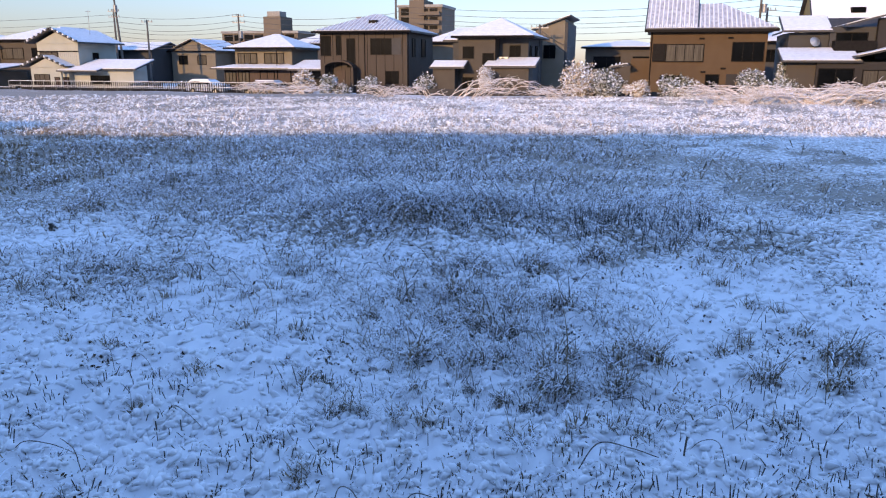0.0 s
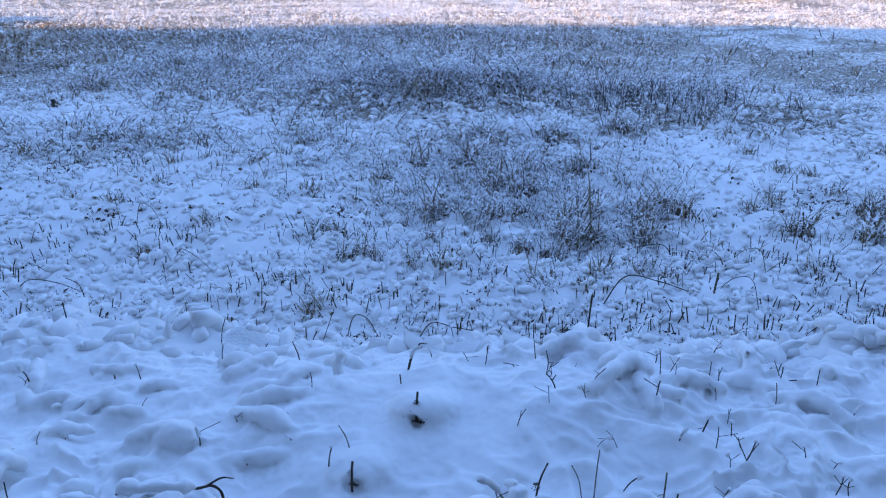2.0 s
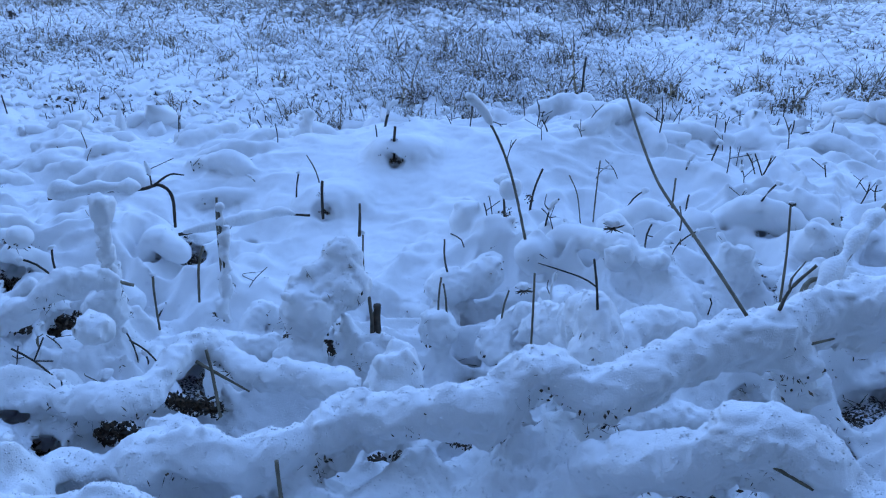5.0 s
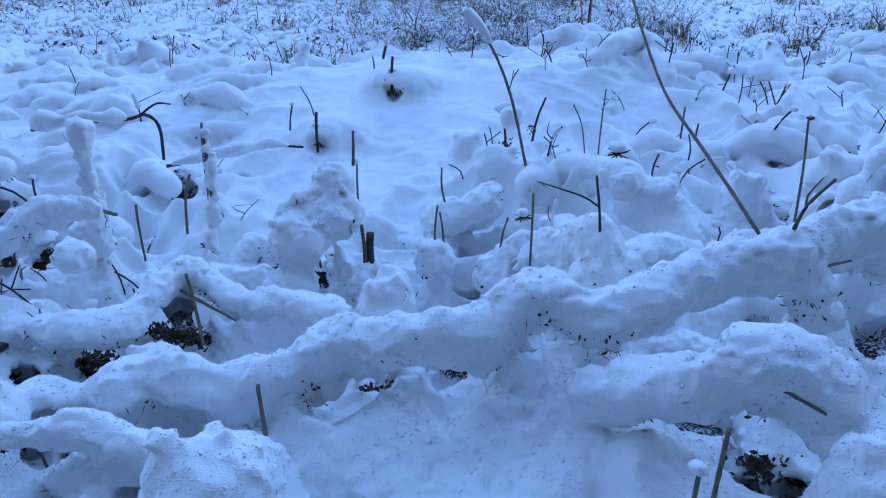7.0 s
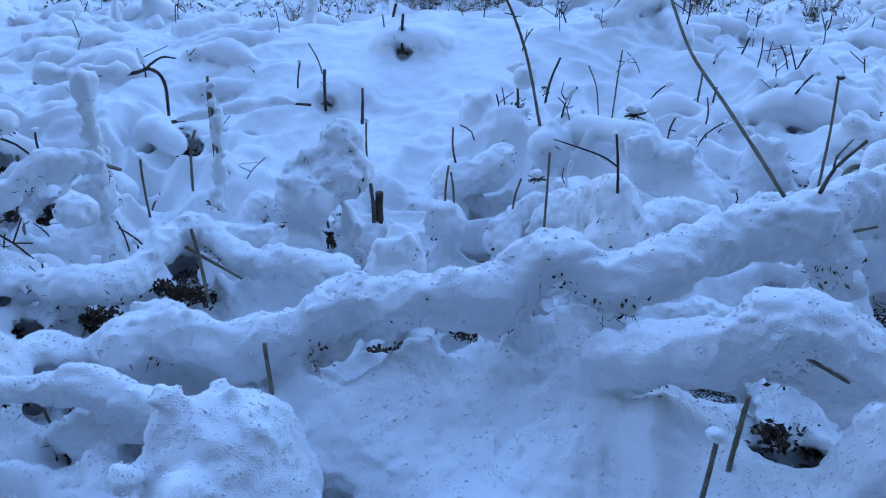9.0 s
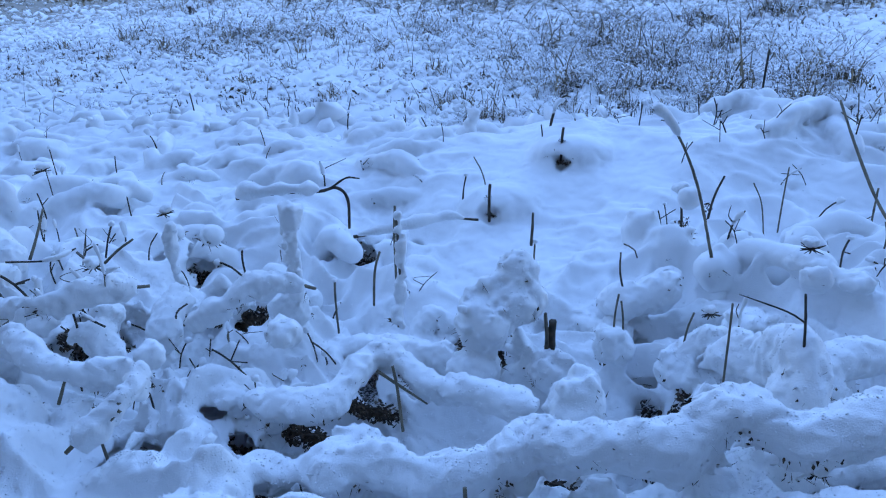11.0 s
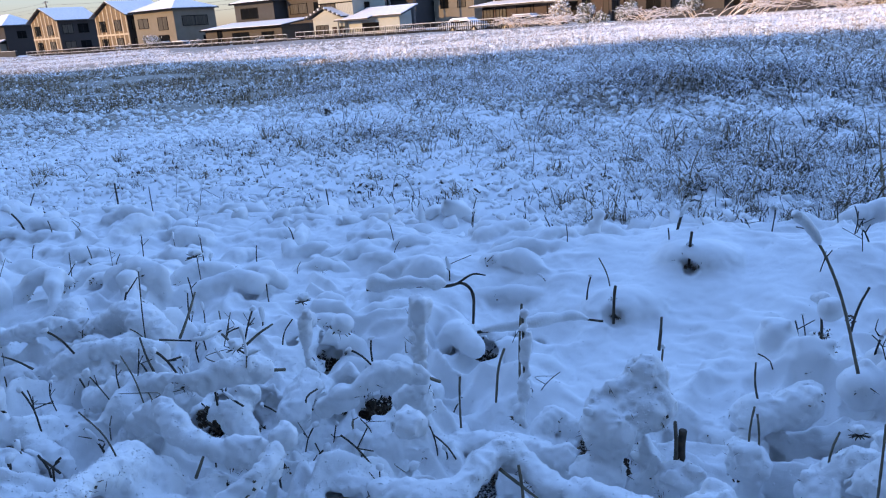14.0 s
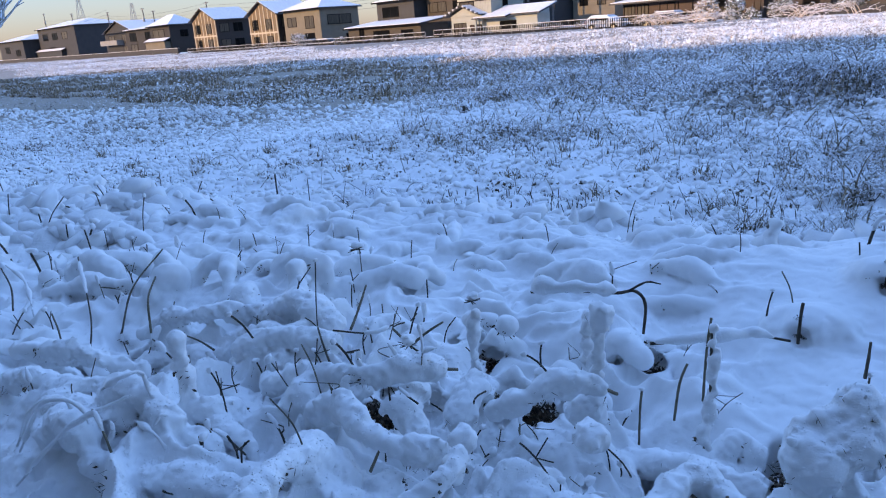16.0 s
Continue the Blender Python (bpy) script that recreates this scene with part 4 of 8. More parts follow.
def house_white():
    """The off-white house with gabled tile roofs."""
    h = thing("house", -68.3, 70, "off-white house with gabled snowy roofs and checkered verge tiles", "house", "houses along the field")
    block(h, "wall", -0.6, 0, 4.6, 7.3, -0.4, 2.75, WHITE_WALL)
    block(h, "upper_wall", -0.55, 1.2, 5.1, 7.3, 2.6, 5.4, WHITE_WALL)
    block(h, "wing", 4.61, 0.6, 12.6, 2.9, -0.4, 2.35, WHITE_WALL)
    block(h, "wing", 4.61, 2.91, 9.4, 7.0, -0.4, 2.9, WHITE_WALL)
    snowy_roof(h, "gable_y", -1.4, -0.6, 4.7, 3.0, 2.6, 1.15)
    gable_wall(h, "gable_y", -0.7, -0.1, 4.0, 1.3, 2.6, 1.0, WHITE_WALL)
    snowy_roof(h, "gable_y", -1.4, 0.4, 5.9, 7.9, 5.2, 1.5)
    gable_wall(h, "gable_y", -0.55, 1.1, 5.1, 7.3, 5.2, 1.25, WHITE_WALL)
    snowy_roof(h, "lean", 3.6, -0.8, 9.0, 1.2, 2.15, 0.45)
    snowy_roof(h, "lean", 5.2, 0.1, 13.3, 3.6, 2.35, 1.0)
    part("siding_band", boxed(-0.6, 1.13, 4.3, 5.15, 1.19, 4.42), FRAME, h)
    for i in range(9):
        part("siding_seam", boxed(2.6 + 0.27 * i, 1.17, 2.9, 2.63 + 0.27 * i, 1.21, 4.3), PALE_FRAME, h)
    # verge tiles along the gables
    for (x0, z0, x1, z1, y), n in (((-1.4, 2.76, 1.65, 3.95, -0.62), 9), ((1.65, 3.95, 4.7, 2.76, -0.62), 9), ((-1.4, 5.36, 2.25, 6.9, 0.38), 11), ((2.25, 6.9, 5.9, 5.36, 0.38), 11)):
        for i in range(n):
            s = (i + 0.3) / n
            x, z = x0 + (x1 - x0) * s, z0 + (z1 - z0) * s
            part("verge_tile", boxed(x - 0.09, y - 0.08, z - 0.1, x + 0.09, y + 0.1, z + 0.1), SNOW if i % 2 else ROOF, h)
    window(h, "f", -0.55, 1.2, 5.1, 7.3, 1.6, 2.95, 2.4, 1.3, CURTAIN, bars=2)
    window(h, "f", -0.6, 0, 4.6, 7.3, 1.5, 0.7, 2.0, 1.1, CURTAIN, bars=2)
    window(h, "f", -0.6, -0.02, 4.6, 7.3, 4.2, -0.2, 1.8, 1.7, WOOD_DARK, bars=2)
    window(h, "f", 4.61, 0.6, 12.6, 2.9, 3.6, 0.9, 2.4, 0.8, bars=2)
    window(h, "r", -0.55, 1.2, 5.1, 7.3, 2.6, 3.3, 0.8, 0.9, bars=0)
    block(h, "porch_post", 3.9, -0.6, 4.1, -0.4, -0.4, 2.3, WHITE_WALL)
    part("antenna", rod(rod(bmesh.new(), (3.6, 5, 6.2), (3.6, 5, 9.0), 0.025), (3.2, 5, 8.9), (4.0, 5, 8.9), 0.02), STEEL, h, "thin roof antenna")


def house_simple(u, v, W, D, E, rise, kind, wall, label, wins=(), name="house", lower=None, mat2=None, ribs=0.0):
    h = thing(name, u, v, label, "house", "houses along the field")
    block(h, "wall", 0, 0, W, D, -0.4, E, wall)
    if kind.startswith("gable"):
        gable_wall(h, kind, 0, 0, W, D, E, rise * 0.95, wall)
    snowy_roof(h, kind, -0.5, -0.5, W + 0.5, D + 0.5, E, rise, ribs=ribs)
    gutter(h, -0.5, W + 0.5, -0.55, E + 0.04)
    if lower:
        snowy_roof(h, "lean", -0.8, -1.5, W * lower, 0, 2.4, 0.55)
        block(h, "porch_wall", -0.4, -1.2, W * lower - 0.5, 0, -0.4, 2.4, mat2 or wall)
    for face, a, z, w, hh, pane in wins:
        window(h, face, 0, 0, W, D, a, z, w, hh, CURTAIN if pane else GLASS, bars=1)
    return h


def house_batten(u, label):
    """Narrow gabled house with pale battens on a tan front."""
    W, D, E, R = 8.8, 7.2, 5.4, 2.2
    h = thing("house", u, 70, label, "house", "houses along the field")
    block(h, "wall", 0, 0, W, D, -0.4, E, TAN_WALL)
    block(h, "side_wall", W + 0.01, 0.02, W + 0.06, D, -0.4, E, DARK_WALL, "brown siding")
    gable_wall(h, "gable_y", 0, 0, W, D, E, R * 0.95, TAN_WALL)
    snowy_roof(h, "gable_y", -0.5, -0.6, W + 0.6, D + 0.5, E, R)
    for i in range(8):
        x = 0.15 + i * (W - 0.45) / 7
        top = E + max(0, R * 0.95 * (1 - abs(x - W / 2) / (W / 2))) - 0.1
        part("batten", boxed(x, -0.07, -0.3, x + 0.2, 0.01, top), BATTEN, h)
    part("batten", boxed(0, -0.09, 2.6, W, 0.01, 2.85), BATTEN, h)
    for a in (2.0, 6.2):
        for z in (0.6, 3.3):
            window(h, "f", 0, -0.05, W, D, a, z, 1.5, 1.5, CURTAIN if a > 3 else None, bars=1)
    for a in (1.6, 4.4):
        for z in (0.6, 3.4):
            window(h, "r", 0, 0, W + 0.06, D, a, z, 1.8, 1.4, CURTAIN if a < 3 else None, bars=1)
    return h


house_brown()
house_taupe()
house_mono()
house_ochre()
house_dark_row()
house_yellow()
house_tiled()
house_white()
house_batten(-137.5, "tan gabled house with pale battens and snowy roof")
house_batten(-117.2, "tan gabled house with pale battens and snowy roof")
house_simple(-106.5, 70, 9.8, 7.4, 5.7, 1.7, "hip", BEIGE_WALL, "beige two-storey house with snowy roof", [("f", 2.2, 3.4, 2.4, 1.3, 1), ("f", 7.0, 3.0, 2.2, 1.7, 1), ("f", 2.6, 0.5, 2.0, 1.5, 1), ("f", 6.8, 0.5, 2.4, 1.7, 0), ("r", 3.6, 3.4, 4.4, 1.3, 1), ("r", 5.5, 0.6, 1.6, 1.2, 0)])
house_simple(-88.0, 74, 8.0, 8, 5.2, 1.4, "hip", GREY_WALL, "grey two-storey house with snowy roof", [("f", 3.0, 3.2, 3.4, 1.3, 0), ("r", 4, 3.3, 2.0, 1.1, 0)])
k = house_simple(-87.5, 68, 15.0, 5, 2.4, 0.7, "lean", TAUPE_WALL, "low grey-brown house with flat snowy roof", [("f", 7.2, 0.6, 3.2, 1.3, 0), ("f", 12.4, 0.8, 2.2, 1.0, 0), ("f", 3.0, 0.4, 0.9, 1.9, 0)])
house_simple(-79.5, 76, 7.5, 8, 5.4, 1.5, "hip", TAUPE_WALL, "taupe two-storey house with snowy roof", [("f", 2.2, 3.3, 3.2, 1.2, 1), ("f", 5.8, 3.5, 1.2, 1.0, 0)])
house_simple(-81.6, 84, 4.6, 9, 5.9, 1.5, "hip", DARK_WALL, "brown two-storey house with snowy roof", [("f", 1.8, 4.0, 1.3, 1.1, 0), ("f", 3.4, 1.2, 1.0, 1.0, 0)])
house_simple(-90, 88, 8.0, 8, 5.4, 1.6, "hip", GREY_WALL, "grey two-storey house with snowy roof", [("f", 2.2, 3.3, 2.0, 1.2, 0)])
house_simple(-156.5, 70, 9.0, 6, 5.4, 2.0, "hip", DARK_WALL, "dark two-tier house with snowy roofs", [("f", 4.0, 3.0, 5.0, 1.7, 1), ("r", 3.0, 3.2, 1.6, 1.2, 0)], lower=1.0, mat2=BEIGE_WALL)
# far western fronts: their shade is in the wall colour
b = house_simple(-191, 74, 17.0, 12, 5.2, 2.6, "gable_y", SHADED_GREY_WALL, "grey gabled house with snow-topped balcony", [("f", 4.0, 3.0, 3.0, 1.7, 1), ("f", 11.5, 3.0, 2.4, 1.7, 1), ("f", 11.5, 0.5, 2.4, 1.7, 1), ("r", 4, 3.0, 3.0, 1.6, 0)])
part("balcony", boxed(0.5, -1.6, 2.6, 10.5, 0, 3.7), CONCRETE, b)
house_simple(-174, 72, 17.0, 10, 5.2, 1.0, "hip", DARK_WALL, "dark two-storey house with snowy roof", [("f", 4.0, 3.0, 3.2, 1.7, 0), ("f", 4.0, 0.5, 3.2, 1.7, 1), ("f", 12, 3.2, 3.0, 1.4, 0)])
house_simple(-246, 76, 30.0, 14, 8.6, 1.8, "hip", SHADED_GREY_WALL, "grey two-storey house with snowy roof", [("f", 6, 5.5, 4.0, 1.7, 0), ("f", 14, 5.5, 4.0, 1.7, 0), ("f", 22, 5.5, 4.0, 1.7, 1), ("f", 10, 1.5, 5, 2, 0)], lower=0.7)
house_simple(-272, 72, 24.0, 12, 6.2, 1.6, "hip", SHADED_GREY_WALL, "pale grey house with snowy roof", [("f", 8, 3, 4.0, 1.7, 0), ("f", 18, 2, 4.0, 1.7, 0)])
# a second row behind the first
house_simple(-72, 100, 7.5, 8, 4.6, 1.7, "gable_y", BEIGE_WALL, "beige gabled house with snowy roof", [("f", 2.0, 2.8, 1.4, 1.2, 0), ("f", 5.2, 2.8, 1.4, 1.2, 1)])
house_simple(-82, 96, 9.5, 8, 4.6, 1.2, "gable_x", GREY_WALL, "grey house with snowy roof", [("f", 3, 2.6, 2.4, 1.2, 0)])
house_simple(-63, 104, 9, 8, 5.0, 1.6, "hip", BEIGE_WALL, "beige house with snowy roof", [("f", 3, 2.9, 2.0, 1.2, 0)])
house_simple(-51, 96, 8, 8, 5.2, 1.6, "hip", TAUPE_WALL, "taupe house with snowy roof", [("f", 3, 2.9, 2.0, 1.2, 0)])
house_simple(-42, 86, 9, 8, 5.0, 1.6, "hip", GREY_WALL, "grey house with ribbed snowy roof", [("f", 6, 2.9, 2.0, 1.2, 0)], ribs=0.4)
house_simple(-26.5, 84, 6, 8, 5.2, 1.5, "hip", BEIGE_WALL, "cream house with snowy roof", [("f", 4.4, 3.0, 1.2, 1.2, 1)])
house_simple(-9.5, 92, 9, 8, 4.6, 0.8, "hip", TAUPE_WALL, "low dark house with snowy roof and skylights", [("f", 2.5, 2.4, 3.0, 1.2, 0), ("f", 6.5, 2.4, 2.0, 1.2, 0)])
house_simple(8.2, 92, 8, 8, 5.0, 1.4, "hip", GREY_WALL, "grey house with snowy roof", [("f", 2.5, 3.0, 2.0, 1.2, 0)])


# unseen row behind the camera, added to shadow the near field and block sky
def rear_shadow_blocks():
    r = random.Random(4)
    x = -330.0
    while x < 110:
        w = r.uniform(20, 28)
        h = (9.45 if x > -48 else 11.05) + r.uniform(-0.3, 0.3)
        a = new("apartment_building")
        a.matrix_world = pose(x, -10.6, 0.6)
        tagged(a, "plain beige unseen block added to shadow the near field", "apartment building", "blocks behind the road")
        block(a, "wall", 0, 0, w - 0.3, 8, -1, h, BEIGE_WALL)
        part("parapet", boxed(-0.1, -0.1, h, w - 0.2, 8.1, h + 0.3), CONCRETE, a)
        x += w


rear_shadow_blocks()


def apartment(u, v, W, D, H, label, floors, bays, stair=None):
    a = thing("apartment_building", u, v, label, "apartment building", "distant apartment blocks", z=0.0)
    block(a, "wall", 0, 0, W, D, -1, H, TOWER_WALL)
    part("parapet", boxed(-0.3, -0.3, H, W + 0.3, D + 0.3, H + 0.7), CONCRETE, a)
    if stair:
        x0, x1, h = stair
        block(a, "stair_tower", x0, -0.6, x1, D * 0.6, -1, h, TOWER_WALL)
        part("roof_house", boxed(x0 + 0.8, 0.5, h, x1 - 0.8, D * 0.4, h + 1.6), CONCRETE, a)
    f = H / floors
    for i in range(floors):
        z = i * f
        part("balcony", boxed(W * 0.48, -1.3, z + 0.1, W - 0.4, 0, z + 1.15), TOWER_WALL, a)
        for j in range(bays):
            x = 0.8 + j * (W - 1.6) / bays
            part("window", boxed(x, -0.05, z + 0.2, x + (W - 1.6) / bays - 0.5, 0.05, z + 2.2), GLASS, a)
    return a


apartment(-139.5, 220, 27, 12, 13.0, "beige apartment block behind the houses", 5, 7, (15.5, 21.5, 18.0))
apartment(-79.0, 220, 13.5, 14, 20.0, "sunlit tan apartment tower behind the houses", 8, 4, (3.6, 8.2, 22.0))
apartment(-96.5, 230, 4.5, 8, 17.5, "narrow beige block behind the houses", 6, 2)


# ---------------------------------------------------------------- poles, wires, fence
def utility_pole(u, v, top, lean=0.0, arms=2, box_on=False):
    p = thing("utility_pole", u, v, "grey concrete utility pole with cross-arms", "utility pole", "utility poles")
    part("shaft", rod(bmesh.new(), (0, 0, -0.6), (lean, 0, top), 0.17, 0.11, 10), POLE, p)
    for i in range(arms):
        z = top - 0.35 - 0.75 * i
        arm = part("cross_arm", boxed(-0.9 + lean, -0.06, z, 0.9 + lean, 0.06, z + 0.1), STEEL, p)
        for x in (-0.8, -0.3, 0.3, 0.8):
            part("insulator", rod(bmesh.new(), (x + lean, 0, z + 0.1), (x + lean, 0, z + 0.32), 0.05), CONCRETE, arm)
    if box_on:
        part("transformer", rod(bmesh.new(), (0.35 + lean, -0.2, top - 3.0), (0.35 + lean, -0.2, top - 2.1), 0.26, n=12), STEEL, p)
    return p


def wire(u0, v0, z0, u1, v1, z1, sag=0.6, r=0.022):
    a, b = Vector(place(u0, v0, z0)), Vector(place(u1, v1, z1))
    pts = [a.lerp(b, s) - Vector((0, 0, 4 * sag * s * (1 - s))) for s in np.linspace(0, 1, 17)]
    ob = new("overhead_wire", tubes_mesh("overhead_wire", [tube(pts, r, 4, close=False)], WIRE))
    tagged(ob, "thin black overhead wire between the poles", "wire", "overhead wires")


for u, v, top, lean, n, bx in ((-73.5, 90, 10.1, 0, 2, False), (-70.8, 88, 12.5, -0.9, 0, True), (-69.8, 92, 8.7, 0, 1, False), (-54.2, 90, 9.2, 0, 2, True), (-32.4, 90, 12.2, 0, 1, False), (-12.5, 77, 6.6, 0, 1, False),
                          (9.0, 90, 11.0, 0, 2, True), (9.9, 92, 8.7, 0, 1, False), (-202, 80, 11.0, 0, 2, False), (-250, 80, 13.5, 0, 1, True), (-232, 82, 12.4, -1, 2, False), (-180, 80, 10.4, -1.0, 1, True), (-175.5, 80, 9.6, 0, 1, False), (-156.5, 84, 10.2, -1, 1, False)):
    utility_pole(u, v, top, lean, n, bx)
utility_pole(40, 90, 10.8, 0, 2, False)
for (a, va), (b, vb), zs, sag in (((-156.5, 84), (-73.5, 90), (9.4, 8.6, 7.9, 7.2, 6.4), 1.0), ((-73.5, 90), (-54.2, 90), (9.2, 8.5, 7.8, 7.2, 6.6, 6.0, 5.4), 0.5), ((-54.2, 90), (-32.4, 90), (9.0, 8.4, 7.8, 7.3, 6.8, 6.2), 0.6),
                                  ((-32.4, 90), (9.0, 90), (9.8, 9.2, 8.6, 8.0, 7.4, 6.8), 0.9), ((9.0, 90), (40, 90), (9.9, 9.3, 8.8, 8.2, 7.6, 7.0), 0.7), ((-250, 80), (-202, 80), (11.5, 10.6, 9.9), 0.9), ((-202, 80), (-156.5, 84), (10.0, 9.4, 8.8), 0.9)):
    for i, z in enumerate(zs):
        wire(a, va, z, b, vb, z - 0.1 * (i % 2), sag + 0.1 * (i % 3))
wire(-12.5, 77, 6.3, -9.3, 80.2, 4.6, 0.3)
wire(-12.5, 77, 6.1, -9.6, 80.2, 4.0, 0.3)


def pylon(u, v, h, w):
    p = thing("transmission_tower", u, v, "distant grey steel lattice transmission tower", "transmission tower", "distant transmission towers", z=0.0)
    bm = bmesh.new()
    lv = [(z, w * (1 - 0.85 * z / h)) for z in np.linspace(0, h, 9)]
    for (z0, a), (z1, b) in zip(lv, lv[1:]):
        for sx, sy in ((-1, -1), (1, -1), (1, 1), (-1, 1)):
            rod(bm, (sx * a, sy * a, z0), (sx * b, sy * b, z1), 0.22, n=4)
            tx, ty = (-sx, sy) if sx * sy > 0 else (sx, -sy)
            rod(bm, (sx * a, sy * a, z0), (tx * b, ty * b, z1), 0.14, n=4)
    part("lattice", bm, STEEL, p)
    for z in (0.66, 0.8, 0.93):
        part("arm", rod(rod(bmesh.new(), (-w * 1.1, 0, h * z), (w * 1.1, 0, h * z), 0.2, n=4), (0, 0, h * z + 2), (w * 1.1, 0, h * z), 0.14, n=4), STEEL, p)


pylon(-830, 300, 56, 6.5)
pylon(-937, 400, 55, 6.5)
pylon(-1050, 560, 50, 6)


def fence(u0, u1, v, h, gap, rails, label, mat, bars=False):
    f = thing("fence", u0, v, label, "fence", "fences at the field edge")
    n = int((u1 - u0) / gap)
    z0 = place(u0, v)[2]
    dz = [place(u0 + i * gap, v)[2] - z0 for i in range(n + 1)]
    for i in range(n + 1):
        part("post", rod(bmesh.new(), (i * gap, 0, dz[i] - 0.3), (i * gap, 0, dz[i] + h), 0.035, n=6), mat, f)
    for i in range(int((u1 - u0) / 0.25) if bars else 0):
        s = min(n, i * 0.25 / gap)
        z = dz[int(s)] + (dz[min(n, int(s) + 1)] - dz[int(s)]) * (s - int(s))
        part("bar", boxed(i * 0.25, 0.02, z - 0.1, i * 0.25 + 0.09, 0.05, z + h * 0.93), FRAME, f)
    for k in range(rails):
        z = h * (k + 0.9) / rails
        part("rail", rod(bmesh.new(), (0, 0, dz[0] + z), (n * gap, 0, dz[n] + z), 0.03, n=6), mat, f)
        part("rail_snow", rod(bmesh.new(), (0, 0, dz[0] + z + 0.03), (n * gap, 0, dz[n] + z + 0.03), 0.016, n=6), SNOW, f)


fence(-66, -33, 64, 0.95, 1.5, 2, "low grey pipe fence with dark bars, capped with snow", STEEL, True)
fence(-130, -68, 64.5, 0.9, 2.0, 2, "low grey pipe fence with dark bars, capped with snow", STEEL, True)
w = thing("retaining_wall", -66, 65.5, "low dark concrete kerb wall along the road", "wall")
part("wall_body", boxed(0, 0, -0.5, 34, 0.35, 0.5), ASPHALT_WALL, w)
part("wall_snow", boxed(0, 0.02, 0.5, 34, 0.33, 0.56), SNOW, w)
w = thing("retaining_wall", -131, 65.7, "low dark concrete kerb wall along the road", "wall")
part("wall_body", boxed(0, 0, -0.5, 64, 0.35, 0.55), ASPHALT_WALL, w)
part("wall_snow", boxed(0, 0.02, 0.55, 64, 0.33, 0.60), SNOW, w)
w = thing("retaining_wall", -300, 66.5, "long dark concrete wall along the road", "wall")
part("wall_body", boxed(0, 0, -0.5, 162, 0.35, 0.95), ASPHALT_WALL, w)
part("wall_snow", boxed(0, 0.02, 0.95, 162, 0.33, 1.0), SNOW, w)
w = thing("retaining_wall", -28, 66.8, "low dark block wall in front of the houses", "wall")
part("wall_body", boxed(0, 0, -0.5, 36, 0.3, 0.55), ASPHALT_WALL, w)
w = thing("retaining_wall", 10, 63.5, "low block wall in front of the dark house", "wall")
part("wall_body", boxed(0, 0, -0.5, 12, 0.3, 0.6), ASPHALT_WALL, w)
part("wall_snow", boxed(0, 0.02, 0.6, 12, 0.28, 0.66), SNOW, w)


def car(u, v, turn, paint, label, van=False):
    c = thing("car", u, v, label, "car", "parked cars", turn=turn)
    hgt = 1.75 if van else 1.35
    prof = [(-2.1, 0.3), (2.1, 0.3), (2.12, 0.75), (1.2, 0.95), (0.6, hgt), (-1.6, hgt + 0.03), (-2.08, 1.0)]
    prof = [(-2.1, 0.3), (2.0, 0.3), (2.1, 0.7), (1.15, 0.95), (0.5, hgt), (-1.5, hgt + 0.03), (-2.05, 1.0)] if not van else [(-1.75, 0.25), (1.7, 0.25), (1.72, 0.85), (1.2, 1.05), (0.8, hgt), (-1.65, hgt + 0.03), (-1.74, 1.0)]
    vs = [(x, -0.8, z) for x, z in prof] + [(x, 0.8, z) for x, z in prof]
    n = len(prof)
    bm = solid(vs, [tuple(range(n)), tuple(range(n, 2 * n))] + [(i, (i + 1) % n, n + (i + 1) % n, n + i) for i in range(n)])
    bmesh.ops.bevel(bm, geom=list(bm.edges), offset=0.07, segments=2, affect="EDGES", profile=0.5)
    part("body", bm, paint, c, smooth=False)
    for x in (-1.25, 1.25):
        for y in (-0.8, 0.8):
            w = part("wheel", rod(bmesh.new(), (x, y - 0.1, 0.3), (x, y + 0.1, 0.3), 0.31, n=18), RUBBER, c)
            part("rim", rod(bmesh.new(), (x, y - 0.12, 0.3), (x, y + 0.12, 0.3), 0.19, n=14), PALE_FRAME, w)
    for y in (-0.81, 0.79):
        part("side_window", boxed(-1.5, y, 0.98, -0.45, y + 0.02, hgt - 0.12), GLASS, c)
        part("side_window", boxed(-0.35, y, 0.98, 0.6, y + 0.02, hgt - 0.16), GLASS, c)
    part("rear_window", boxed(-2.06 if not van else -1.76, -0.62, 1.02, -1.98 if not van else -1.68, 0.62, hgt - 0.15), GLASS, c)
    for y in (-0.7, 0.55):
        part("tail_lamp", boxed(-2.12 if not van else -1.8, y, 0.75, -2.0 if not van else -1.7, y + 0.15, 0.95), RED_LAMP, c)
    part("roof_snow", boxed(-1.45, -0.66, hgt - 0.01, 0.45, 0.66, hgt + 0.1, bevel=0.05), SNOW, c)
    part("bonnet_snow", boxed(1.1, -0.6, 0.86, 1.95, 0.6, 0.97, bevel=0.04), SNOW, c)


car(-42.8, 65.2, 0, CAR_WHITE, "white car with snow on its roof")
car(-36.8, 65.2, 180, CAR_GREY, "grey car under a layer of snow")
car(-7.6, 70.5, 65, CAR_GREY, "pale grey car parked between the houses")
car(-95.5, 67.0, 20, CAR_DARK, "dark car with snow on its roof")
car(-92.0, 67.5, 10, CAR_DARK, "dark car with snow on its roof")


